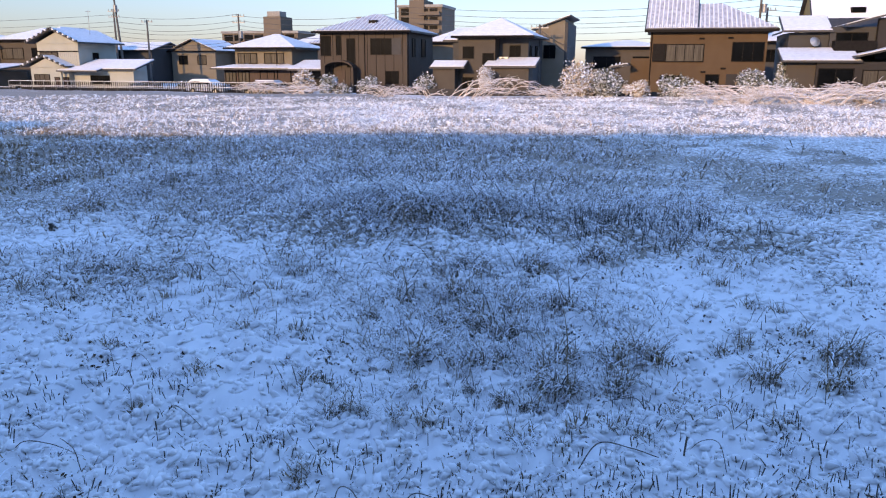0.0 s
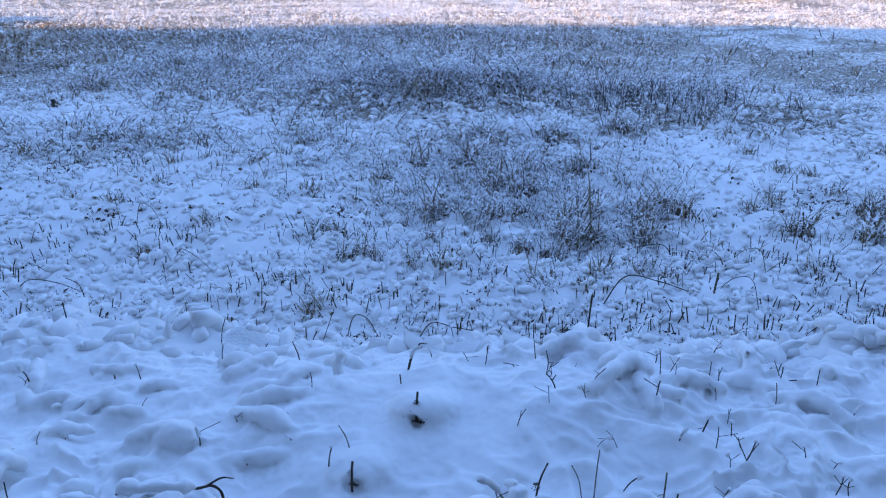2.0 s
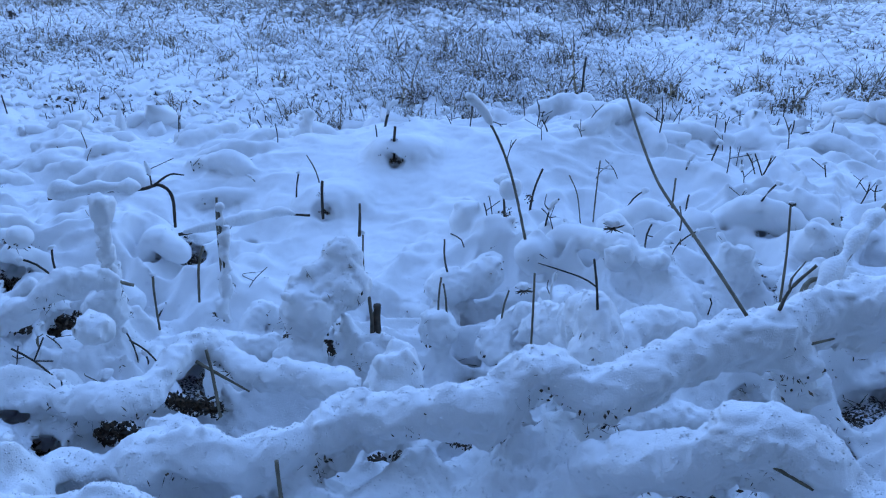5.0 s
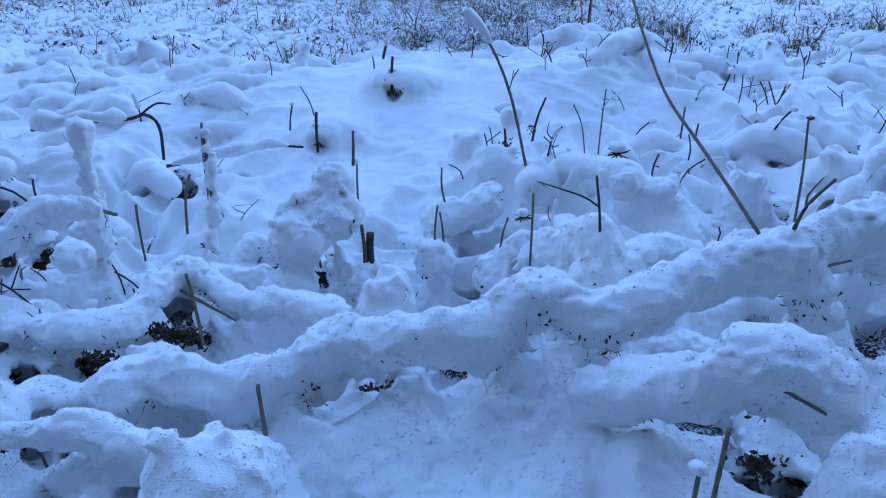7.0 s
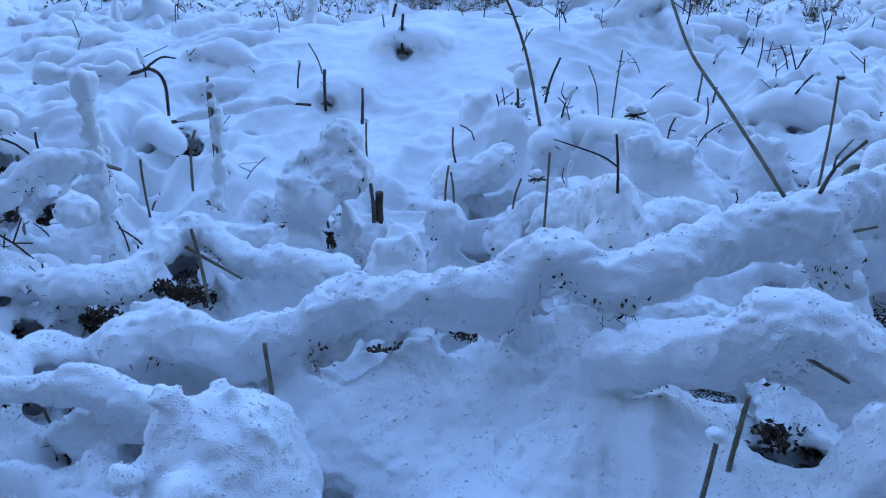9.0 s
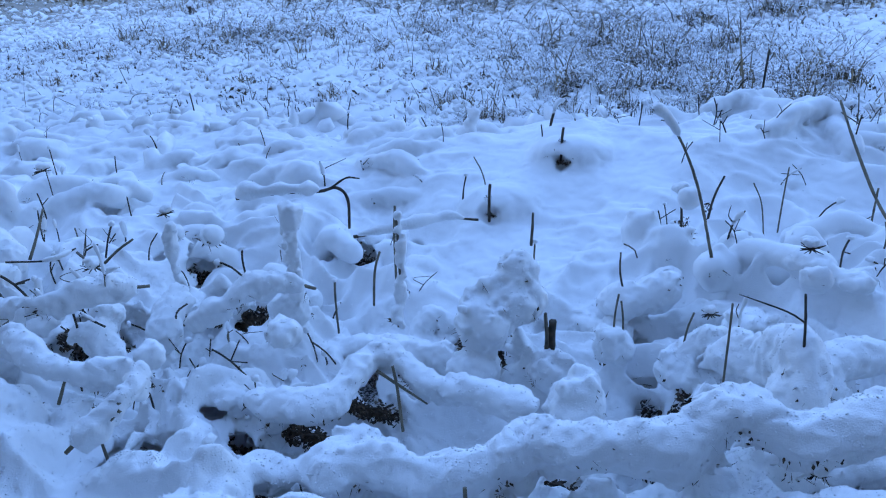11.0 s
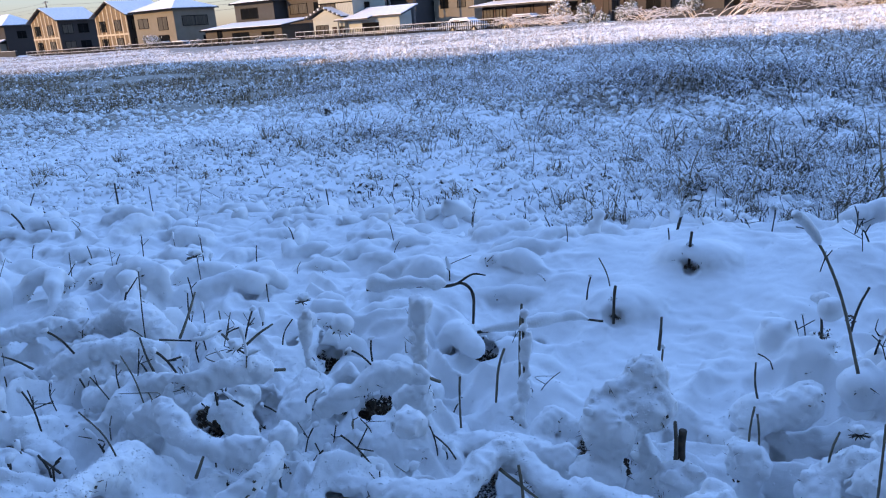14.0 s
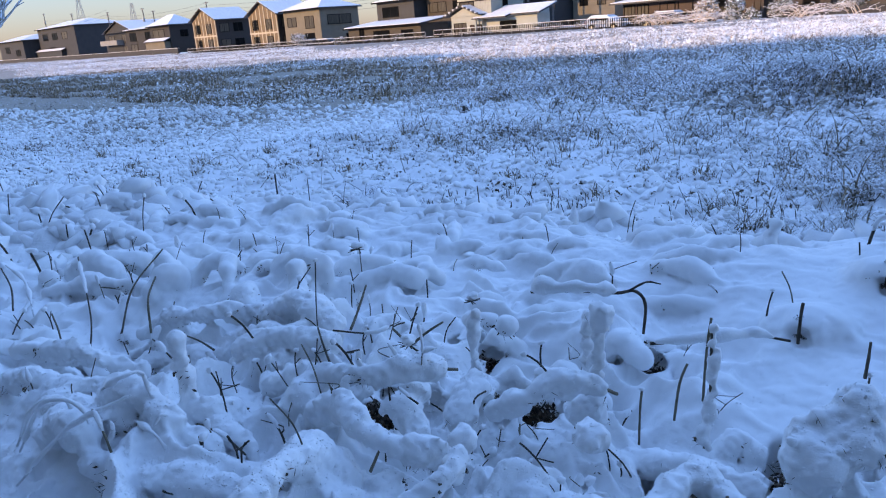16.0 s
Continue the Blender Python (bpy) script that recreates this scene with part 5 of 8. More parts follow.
# ---------------------------------------------------------------- unseen dark slab behind the camera, cuts light bounced onto the bank
DARK_SLAB = material("dark_slab", [(0.030, 0.030, 0.031), (0.055, 0.054, 0.053)], 0.75, 3.0, 7, 0.5, 120.0)
road = new("road", mesh_of("road", [(x, y, z) for z in (0.55, 0.95) for x, y in ((-260, -2.7), (120, -2.7), (120, 0.12), (-260, 0.12))],
                           [(0, 1, 5, 4), (1, 2, 6, 5), (2, 3, 7, 6), (3, 0, 4, 7), (4, 5, 6, 7), (3, 2, 1, 0)], DARK_SLAB))
tagged(road, "unseen dark slab along the foot of the blocks, cuts bounced light", "road", kind="structure")


# ---------------------------------------------------------------- shrubs, tree and brush at the field's far edge
def leaf_cloud(centres, radii, n, size, seed, spread=0.45, floor=0.02):
    """Many small leaves in ragged clumps: places and quads."""
    g = np.random.default_rng(seed)
    k = g.integers(0, len(centres), n)
    d = g.normal(size=(n, 3))
    d /= np.linalg.norm(d, axis=1)[:, None]
    rad = np.array(radii)[k] * (1 - spread * g.random(n) ** 1.5)
    rad *= 0.75 + 0.5 * lattice(d[:, 0] * 3 + k, d[:, 1] * 3 + d[:, 2] * 2, 0.7, seed + 1)
    c = np.array(centres)[k] + d * rad[:, None]
    a = g.normal(size=(n, 3))
    a /= np.linalg.norm(a, axis=1)[:, None]
    b = np.cross(a, g.normal(size=(n, 3)))
    b /= np.linalg.norm(b, axis=1)[:, None]
    s = size * g.uniform(0.6, 1.4, n)[:, None]
    co = np.stack([c - a * s, c + b * s * 0.5, c + a * s, c - b * s * 0.5], 1).reshape(-1, 3)
    co[:, 2] = np.maximum(co[:, 2], floor)
    return co, np.arange(4 * n).reshape(-1, 4)


def shrub(u, v, w, h, label, mat, seed, n=1500, size=0.11, v2=None):
    s = thing("shrub", u, v, label, "shrub", "rimed shrubs by the houses")
    r = random.Random(seed)
    cs, rs = [], []
    for _ in range(int(5 + w * 2)):
        rr = r.uniform(0.25, 0.42) * min(w, h)
        cs.append((r.uniform(-w / 2 + rr, w / 2 - rr) if w / 2 > rr else 0, r.uniform(-0.5, 0.5), r.uniform(rr * 0.6, max(rr * 0.7, h - rr))))
        rs.append(rr)
    me = fast_mesh("crown", *leaf_cloud(cs, rs, n, size, seed), mat)
    put("crown", me, s)
    for c in cs:
        put("branch", tubes_mesh("branch", [tube(spline([(c[0] * 0.25, 0, -0.1), (c[0] * 0.6, c[1] * 0.5, c[2] * 0.5), (c[0], c[1], c[2] + 0.2)], 0.2), np.linspace(0.05, 0.015, len(spline([(c[0] * 0.25, 0, -0.1), (c[0] * 0.6, c[1] * 0.5, c[2] * 0.5), (c[0], c[1], c[2] + 0.2)], 0.2))), 5)], BRANCH), s)


shrub(-33.6, 67.5, 2.6, 2.3, "tan withered shrub thick with rime", LEAVES_TAN, 31, 1800)
shrub(-30.6, 66.5, 2.0, 1.9, "snow-dusted evergreen shrub by the porch", LEAVES, 32)
shrub(-29.3, 66.2, 2.4, 1.0, "low dark shrub dusted with snow", LEAVES, 33, 900)
shrub(-26.8, 67.0, 2.3, 1.9, "evergreen shrub dusted with fresh snow", LEAVES, 34)
shrub(-21.8, 68.5, 2.4, 2.1, "snow-dusted dark shrub between the houses", LEAVES, 35)
shrub(-15.8, 67.2, 1.9, 2.7, "upright tan bush of fine rimed twigs", LEAVES_TAN, 36, 1800, 0.07)
shrub(-7.0, 65.5, 3.6, 3.3, "large spreading bush heavy with snow", LEAVES_TAN, 37, 2600)
shrub(-4.6, 65.2, 3.4, 2.8, "dark evergreen bush dusted with snow", LEAVES, 38, 2400)
shrub(-2.3, 64.8, 2.4, 1.6, "tan withered bush covered with rime", LEAVES_TAN, 39)
shrub(1.0, 65.2, 3.9, 1.9, "clipped evergreen hedge bush dusted with snow", LEAVES, 40, 2400)
shrub(6.3, 64.2, 2.6, 2.2, "dark broadleaf bush dusted with snow", LEAVES, 41, 1800)
shrub(8.3, 64.0, 3.2, 1.6, "dark broadleaf bush dusted with snow", LEAVES, 42, 1800)
shrub(8.8, 66.5, 1.4, 3.0, "tall snow-dusted bush at the house corner", LEAVES, 43)
for i, (u, v) in enumerate(((-54.0, 69.5), (-52.2, 69.3), (-49.0, 69.8))):
    shrub(u, v, 1.9, 1.5, "clipped round bush capped with snow", LEAVES, 50 + i, 1200)
shrub(-46.5, 70.5, 3.6, 1.6, "dark garden bush dusted with snow", LEAVES, 55, 1500)
for i, (u, v, w2, h2) in enumerate(((-96, 65.5, 4.5, 2.4), (-104, 66, 3.5, 1.4), (-87, 66, 3, 1.4), (-112, 66.5, 4, 1.2), (-80, 66, 4, 0.9), (-75, 66, 2.4, 1.3))):
    shrub(u, v, w2, h2, "garden bush dusted with snow", LEAVES, 60 + i, 1200)


def brush(u, v, w, h, n, label, seed, mat=BRANCH, lean=0.0):
    """A bundle of long arching rimed canes."""
    b = thing("brush_pile", u, v, label, "brush", "rimed brush in the field")
    r = random.Random(seed)
    for _ in range(n):
        tubes = []
        x0, y0 = r.gauss(0, w * 0.16), r.gauss(0, 0.5)
        side = r.choice((-1, 1)) if not lean else lean
        reach, up = r.uniform(0.35, 0.6) * w * side, 0.62 * h * r.uniform(0.3, 1.0)
        p = spline([(x0, y0, -0.05), (x0 + reach * 0.35, y0 + r.gauss(0, 0.2), up * 0.85), (x0 + reach * 0.75, y0 + r.gauss(0, 0.3), up), (x0 + reach * 1.1, y0 + r.gauss(0, 0.4), up * 0.65)], 0.25)
        tubes.append(tube(p, np.linspace(0.028, 0.010, len(p)), 4))
        for _ in range(4):
            q = p[r.randrange(len(p) // 3, len(p))]
            e = q + np.array([r.uniform(-0.3, 0.8) * side, r.gauss(0, 0.3), r.uniform(-0.25, 0.45)])
            tubes.append(tube(spline([q, (q + e) / 2 + np.array([0, 0, 0.06]), e], 0.15), 0.012, 4))
        put("cane", tubes_mesh("cane", tubes, mat), b)


brush(-14.6, 60.5, 6.5, 2.6, 26, "fallen pale branches arching over the field edge", 71, GRASS_PALE, 1)
brush(-8.5, 61.5, 3.2, 1.4, 30, "arching pale rimed canes in the field", 72, GRASS_PALE)
brush(-22.5, 60, 3.6, 1.5, 22, "fallen frosted branches at the field edge", 73, GRASS_PALE)
brush(-19.0, 60.5, 3.0, 1.5, 8, "leaning frosted stakes in the field", 74, GRASS_PALE)
brush(5.0, 56, 5.5, 2.0, 60, "wide heap of arching pale rimed canes in the field", 75, GRASS_PALE)
brush(9.5, 55, 6.0, 1.6, 60, "wide heap of arching pale rimed canes in the field", 76, GRASS_PALE)
brush(12.5, 56, 3.4, 2.2, 50, "domed clump of rimed canes", 77, GRASS_PALE)
brush(16.0, 55, 5.0, 1.5, 40, "heap of arching pale rimed canes in the field", 78, GRASS_PALE)
brush(-36.0, 63, 3.0, 1.6, 26, "pale rimed canes by the fence", 79, GRASS_PALE)
brush(-31.5, 62, 3.4, 1.2, 26, "low pale rimed canes by the road", 80, GRASS_PALE)


def bare_tree(x, y, h, seed, label):
    t = new("tree")
    t.matrix_world = pose(x, y, ground_z(x, y))
    tagged(t, label, "tree")
    r = random.Random(seed)
    put("trunk", tubes_mesh("trunk", [tube(spline([(0, 0, -0.2), (0.1, 0, h * 0.2), (-0.1, 0.1, h * 0.42)], 0.3), 0.16, 8)], BARK), t)

    def limb(p, d, length, rad, depth, out):
        e = p + d * length
        mid = (p + e) / 2 + Vector((r.gauss(0, 0.06), r.gauss(0, 0.06), 0.06)) * length
        pts = spline([tuple(p), tuple(mid), tuple(e)], length / 5)
        out.append(tube(pts, np.linspace(rad, rad * 0.6, len(pts)), 5))
        if depth:
            for _ in range(3):
                dd = (d + Vector((r.gauss(0, 0.5), r.gauss(0, 0.5), r.uniform(-0.1, 0.5)))).normalized()
                limb(p.lerp(e, r.uniform(0.55, 1)), dd, length * r.uniform(0.55, 0.8), rad * 0.55, depth - 1, out)

    for k in range(5):
        out = []
        a = k * 1.26 + r.uniform(-0.3, 0.3)
        limb(Vector((-0.1, 0.1, h * 0.36)), Vector((math.cos(a) * 0.7, math.sin(a) * 0.7, 0.8)).normalized(), h * 0.28, 0.09, 3, out)
        put("limb", tubes_mesh("limb", out, BRANCH), t)


bare_tree(-17.55, 10.2, 3.9, 5, "bare tree with rimed branches at the field's side")


# ---------------------------------------------------------------- grass and stubble of the field
def patch(x, y, cx, cy, rx, ry):
    return np.exp(-(((x - cx) / rx) ** 2) - ((y - cy) / ry) ** 2)


GROWN_MIDDLE = (
    (0.8, 23.0, 4.5, 7.8, 1), (-4.1, 25.3, 3.2, 5.2, 0.9), (-0.7, 15.1, 3.8, 3.6, 0.85), (1.0, 13.6, 1.5, 2.6, 1), (2.9, 12.7, 1.3, 1.8, 0.95), (-4.0, 16.1, 1.9, 2.3, 0.7),
    (3.0, 21.7, 1.3, 5.3, 0.8), (-3.9, 8.9, 1.3, 1.0, 0.85), (-1.2, 11.6, 1.1, 1.3, 0.7), (4.9, 11.0, 1.3, 1.1, 0.6), (1.1, 8.8, 1.4, 1.1, 0.65), (-0.2, 8.1, 0.9, 0.8, 0.7),
    (1.1, 6.9, 0.6, 0.9, 0.9), (1.3, 5.7, 0.5, 0.5, 0.95), (2.0, 5.3, 0.4, 0.4, 0.75), (8.4, 16.6, 1.9, 2.2, 0.7), (-10.1, 22.4, 1.8, 2.0, 0.9), (-5.9, 15.3, 0.8, 1.4, 0.6),
    (3.6, 6.7, 0.7, 0.6, 0.65), (5.1, 8.9, 0.6, 0.8, 0.7),
)
GROWN_NEAR = (
    (-1.2, 6.9, 0.4, 0.6, 0.5), (-2.7, 6.4, 0.3, 0.3, 0.7), (4.3, 28.4, 0.9, 2.4, 1), (-0.5, 6.9, 0.3, 0.6, 0.55), (-4.3, 8.2, 0.4, 0.6, 0.7), (2.8, 10.3, 0.6, 0.8, 0.6),
    (0.1, 9.6, 0.6, 0.6, 0.6), (8.2, 20.6, 1.9, 2.2, 0.4),
)
GROWN_WEST = (
    (-14.3, 15.5, 1.4, 4.0, 0.8), (-11.4, 15.3, 1.0, 3.0, 0.9), (-12.7, 11.5, 1.7, 2.3, 0.8), (-3.8, 8.6, 1.0, 1.0, 0.8), (-5.4, 7.1, 0.6, 0.7, 0.6), (-12.3, 8.0, 0.9, 1.8, 0.7),
    (-10.8, 8.2, 0.8, 1.0, 0.7), (-5.2, 7.8, 0.5, 1.0, 0.7), (-6.6, 5.2, 0.4, 0.8, 0.6), (-10.2, 8.4, 0.5, 1.2, 0.5),
)
BARE_MIDDLE = (
    (-5.6, 11.9, 1.2, 1.8, 1), (2.6, 17.2, 0.8, 2.0, 0.95), (5.4, 15.0, 1.0, 1.7, 0.85), (1.8, 7.0, 0.3, 0.5, 0.9), (-0.5, 5.7, 0.9, 0.4, 0.9), (-2.0, 6.6, 0.3, 0.5, 0.6),
    (3.1, 7.7, 0.8, 0.4, 0.9), (-2.6, 9.3, 0.3, 0.5, 0.8), (-8.5, 15.9, 0.8, 1.0, 0.8), (2.3, 6.3, 0.2, 0.3, 0.8), (0.6, 5.3, 0.3, 0.3, 0.8), (5.1, 19.3, 1.3, 1.6, 0.7),
    (-2.7, 5.6, 0.3, 0.3, 0.6), (3.3, 5.7, 0.3, 0.4, 0.6),
)
BARE_WEST = (
    (-6.8, 10.9, 1.3, 1.9, 1), (-7.9, 9.1, 0.9, 1.6, 0.8), (-7.3, 6.8, 0.8, 0.9, 0.8), (-2.7, 8.0, 0.3, 0.5, 0.7), (-22.0, 22.8, 9.9, 3.9, 0.5), (-8.5, 6.3, 0.9, 1.0, 0.6),
)


def thick(x, y):
    """How thickly the field is grown, 0 to 1."""
    x, y = x + 0.9 * (lattice(x, y, 1.1, 47) - 0.5) * (0.3 + y / 20), y + 0.9 * (lattice(x, y, 1.1, 48) - 0.5) * (0.3 + y / 20)
    t = 0.04 + 1.2 * np.clip(lattice(x, y, 1.2, 41) + 0.5 * lattice(x, y, 0.35, 42) - 0.92, 0, 1)
    t = np.maximum(t, 0.6 * step01(-y, -5.2, -4.2) * (0.3 + lattice(x, y, 0.4, 44)))
    t = np.maximum(t, 0.5 * patch(x, y, -20, 20, 8, 6) * lattice(x, y, 0.9, 49))
    for cx, cy, rx, ry, w in GROWN_MIDDLE + GROWN_NEAR + GROWN_WEST:
        t = np.maximum(t, w * patch(x, y, cx, cy, rx, ry) * (0.55 + 0.8 * lattice(x, y, 0.5, 43)))
    for cx, cy, rx, ry, w in BARE_MIDDLE + BARE_WEST:
        t = t * (1 - w * patch(x, y, cx, cy, rx, ry))
    return np.clip(t, 0, 1)


def lay_thatch():
    """Tells the ground how thickly grass shows through its snow."""
    x, y = MX.ravel(), MY.ravel()
    near = step01(y, 3.0, 4.6)
    sunny = step01(y + 0.2867 * x, 27, 34) * (0.25 + 0.75 * lattice(x, y, 3.0, 45)) * step01(-(0.2756 * x + 0.9613 * y), -67, -64)
    # more straw colour in the west, which darkens the field there
    west = 0.34 * step01(-x, 5, 11) * step01(y, 5.5, 11)
    v = np.maximum(near * (0.42 * step01(y, 7.5, 13) + west + 1.3 * thick(x, y) * (0.15 + 0.85 * step01(y, 6, 13))) * step01(-(0.2756 * x + 0.9613 * y), -67, -60), sunny)
    at = ground_sheet.data.attributes.new("thatch", "FLOAT", "POINT")
    at.data.foreach_set("value", v.astype(np.float32))


lay_thatch()


def scatter(n, y0, y1, seed, power=1.0, keep=thick, spread=(-1.85, 0.75)):
    """Places in the wedge that the camera sees, kept by how thickly the field is grown there."""
    g = np.random.default_rng(seed)
    y = y0 + (y1 - y0) * g.random(n) ** power
    x = 0.3 + g.uniform(spread[0], spread[1], n) * (y + 0.8)
    k = g.random(n) < keep(x, y)
    return x[k], y[k], g


def blades(x, y, g, length, width, bend, segs=3, lean=0.35, sink=0.02, z=None):
    """Thin bent blades that rise from the snow: places and quads."""
    n = len(x)
    az = g.uniform(0, 2 * np.pi, n)
    L = length * g.uniform(0.55, 1.3, n)
    tilt = lean * g.uniform(0.45, 1.3, n) if lean > 0.8 else np.abs(g.normal(0, lean, n))
    curl = bend * g.uniform(0.3, 1.4, n)
    d = np.stack([np.cos(az), np.sin(az)], 1)
    face = az + g.uniform(0.6, 2.4, n)
    w = np.stack([np.cos(face), np.sin(face), np.zeros(n)], 1) * (width * g.uniform(0.6, 1.4, n))[:, None]
    p = np.stack([x, y, (ground_zs(x, y) if z is None else z) - sink], 1)
    rows, a = [], tilt.copy()
    for s in range(segs + 1):
        k = (1 - 0.75 * (s / segs) ** 2)
        rows += [p - w * k / 2, p + w * k / 2]
        step = L / segs
        p = p + np.stack([d[:, 0] * np.sin(a) * step, d[:, 1] * np.sin(a) * step, np.cos(a) * step], 1)
        a = a + curl / segs
    co = np.stack(rows, 1).reshape(-1, 3)
    m = 2 * (segs + 1)
    base = (np.arange(n) * m)[:, None, None]
    f = np.array([[2 * s, 2 * s + 1, 2 * s + 3, 2 * s + 2] for s in range(segs)])[None]
    return co, (base + f).reshape(-1, 4)


def field_grass(name, n, y0, y1, seed, length, width, bend, mat, label, power=1.0, segs=3, lean=1.15, keep=thick, cluster=0, spread=(-1.85, 0.75)):
    x, y, g = scatter(n, y0, y1, seed, power, keep, spread)
    if cluster:
        x, y = np.repeat(x, cluster), np.repeat(y, cluster)
        x, y = x + g.normal(0, 0.035 + 0.002 * y, len(x)), y + g.normal(0, 0.035 + 0.002 * y, len(y))
    ob = new(name, fast_mesh(name, *blades(x, y, g, length, width, bend, segs, lean), mat))
    tagged(ob, label, "grass", kind="stuff")


def grown2(x, y):
    return thick(x, y) ** 1.4


field_grass("grass", 7000, 3.6, 9.5, 101, 0.15, 0.0085, 2.2, GRASS, "short frosted dead grass standing in the snow", 0.9, cluster=9, keep=grown2)
field_grass("grass", 4500, 4.5, 11, 102, 0.28, 0.0075, 3.2, GRASS, "thin bent frosted grass", 0.9, 4, cluster=8, keep=grown2)
field_grass("grass", 13000, 8, 20, 103, 0.20, 0.013, 2.8, GRASS, "tufted frosted dead grass", 0.9, cluster=7, keep=grown2)
field_grass("dark_grass", 8000, 8, 20, 104, 0.13, 0.015, 2.0, GRASS_DARK, "dark dead weeds frosted at the tips", 0.9, cluster=5, keep=grown2)
field_grass("grass", 14000, 17, 34, 105, 0.24, 0.024, 2.6, GRASS, "dense frosted dead grass", 0.9, 2, cluster=5, keep=grown2)
field_grass("dark_grass", 10000, 17, 34, 106, 0.20, 0.020, 1.6, GRASS_DARK, "dark dead weeds frosted at the tips", 0.9, cluster=4, keep=grown2)


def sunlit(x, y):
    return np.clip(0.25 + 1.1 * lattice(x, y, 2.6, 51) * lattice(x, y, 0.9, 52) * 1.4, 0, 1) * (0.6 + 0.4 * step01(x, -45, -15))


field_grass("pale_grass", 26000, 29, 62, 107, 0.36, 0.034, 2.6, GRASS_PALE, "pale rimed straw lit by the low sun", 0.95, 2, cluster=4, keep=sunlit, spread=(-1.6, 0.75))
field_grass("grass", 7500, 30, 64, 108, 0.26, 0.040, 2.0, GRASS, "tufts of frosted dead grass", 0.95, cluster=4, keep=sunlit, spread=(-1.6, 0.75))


def left_strip(x, y):
    v = 0.2756 * x + 0.9613 * y
    return step01(v, 28, 33) * step01(-v, -64, -62) * (0.3 + 0.7 * lattice(x, y, 1.6, 53))


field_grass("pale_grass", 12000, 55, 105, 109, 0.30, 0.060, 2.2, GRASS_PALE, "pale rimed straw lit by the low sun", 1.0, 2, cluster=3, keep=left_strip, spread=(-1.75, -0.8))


# tangled grass lying down in the middle of the field
def lying(x, y):
    t = np.maximum(patch(x, y, -2.4, 17.0, 4.6, 4.0), np.maximum(patch(x, y, -2.0, 24.5, 7.0, 4.5), patch(x, y, 3.4, 13.5, 2.6, 2.4)))
    t = np.maximum(t, np.maximum(np.maximum(patch(x, y, 0.9, 7.2, 1.1, 1.3), 0.5 * patch(x, y, -3.5, 9.0, 3.0, 1.3)), patch(x, y, -0.2, 12.5, 2.0, 1.3)))
    return t * np.clip(2.2 * lattice(x, y, 0.8, 46) - 0.35, 0, 1)


field_grass("lying_grass", 17000, 9, 21, 113, 0.46, 0.014, 2.3, GRASS, "tangled frosted grass lying in the field", 0.9, 3, 1.15, cluster=7, keep=lying, spread=(-0.6, 0.5))
field_grass("lying_grass", 17000, 16, 32, 114, 0.55, 0.023, 2.1, GRASS, "tangled frosted grass lying in the field", 0.9, 2, 1.2, cluster=6, keep=lying, spread=(-0.6, 0.5))
field_grass("lying_grass", 4600, 5.2, 9.5, 115, 0.36, 0.008, 2.6, GRASS, "thin frosted grass lying over the snow", 0.9, 4, 1.0, cluster=9, keep=lying, spread=(-0.4, 0.5))


field_grass("dark_grass", 9000, 10, 21, 116, 0.30, 0.009, 1.6, GRASS_DARK, "dark tangled grass under the frosted tops", 0.9, 2, 1.1, cluster=5, keep=lying, spread=(-0.6, 0.5))
field_grass("dark_grass", 7000, 18, 31, 117, 0.36, 0.015, 1.6, GRASS_DARK, "dark tangled grass under the frosted tops", 0.9, 2, 1.1, cluster=4, keep=lying, spread=(-0.6, 0.5))


# the thatch of long bent grass in the middle of the field
def hummock(x, y):
    return np.maximum(patch(x, y, -0.2, 12.4, 1.5, 0.8), 0.7 * patch(x, y, 1.2, 12.6, 0.9, 0.7))


field_grass("bent_grass", 7000, 10.2, 15, 111, 0.55, 0.013, 2.8, GRASS, "long bent frosted grass heaped in a hummock", 1.0, 5, cluster=6, keep=hummock, spread=(-0.3, 0.3))


def weeds(x, y):
    return np.maximum(patch(x, y, 3.0, 11.8, 1.3, 0.9), 0.8 * patch(x, y, 1.9, 13.0, 0.6, 0.8)) * 0.9


field_grass("standing_weeds", 2600, 9.8, 15.5, 112, 0.27, 0.012, 0.9, GRASS_DARK, "upright dark weeds dusted with snow", 1.0, 3, 0.28, cluster=4, keep=weeds, spread=(0.0, 0.5))


# single tufts that can be told apart
def tuft_master(seed, n, length, width, bend, lean, spread, mat, snow, label, group):
    g = np.random.default_rng(seed)
    lean *= 1.5
    t = new("grass_tuft")
    tagged(t, label, "grass tuft", group)
    x, y = g.normal(0, spread, n), g.normal(0, spread, n)
    put("blade", fast_mesh("blade", *blades(x, y, g, length, width, bend, 4, lean, 0.03, np.zeros(n)), mat), t)
    bm = bmesh.new()
    for i in range(2 * snow):
        a, q = g.uniform(0, 6.28), spread * g.uniform(0.5, 2.4)
        r = length * g.uniform(0.014, 0.04)
        m = pose(math.cos(a) * q, math.sin(a) * q, length * g.uniform(0.05, 0.55), g.uniform(-40, 40), g.uniform(-40, 40), g.uniform(0, 360)) @ Matrix.Diagonal((r * g.uniform(1.2, 3.0), r * 0.8, r * 0.7, 1))
        bmesh.ops.create_icosphere(bm, subdivisions=1, radius=1.0, matrix=m)
    for v in bm.verts:
        v.co += Vector((noise.noise(v.co * 90), noise.noise(v.co * 90 + Vector((9, 0, 0))), noise.noise(v.co * 90 + Vector((0, 9, 0))))) * length * 0.015
    part("snow_tuft", bm, SNOW_BIT, t, "clinging snow", True)["kind"] = "stuff"
    return t


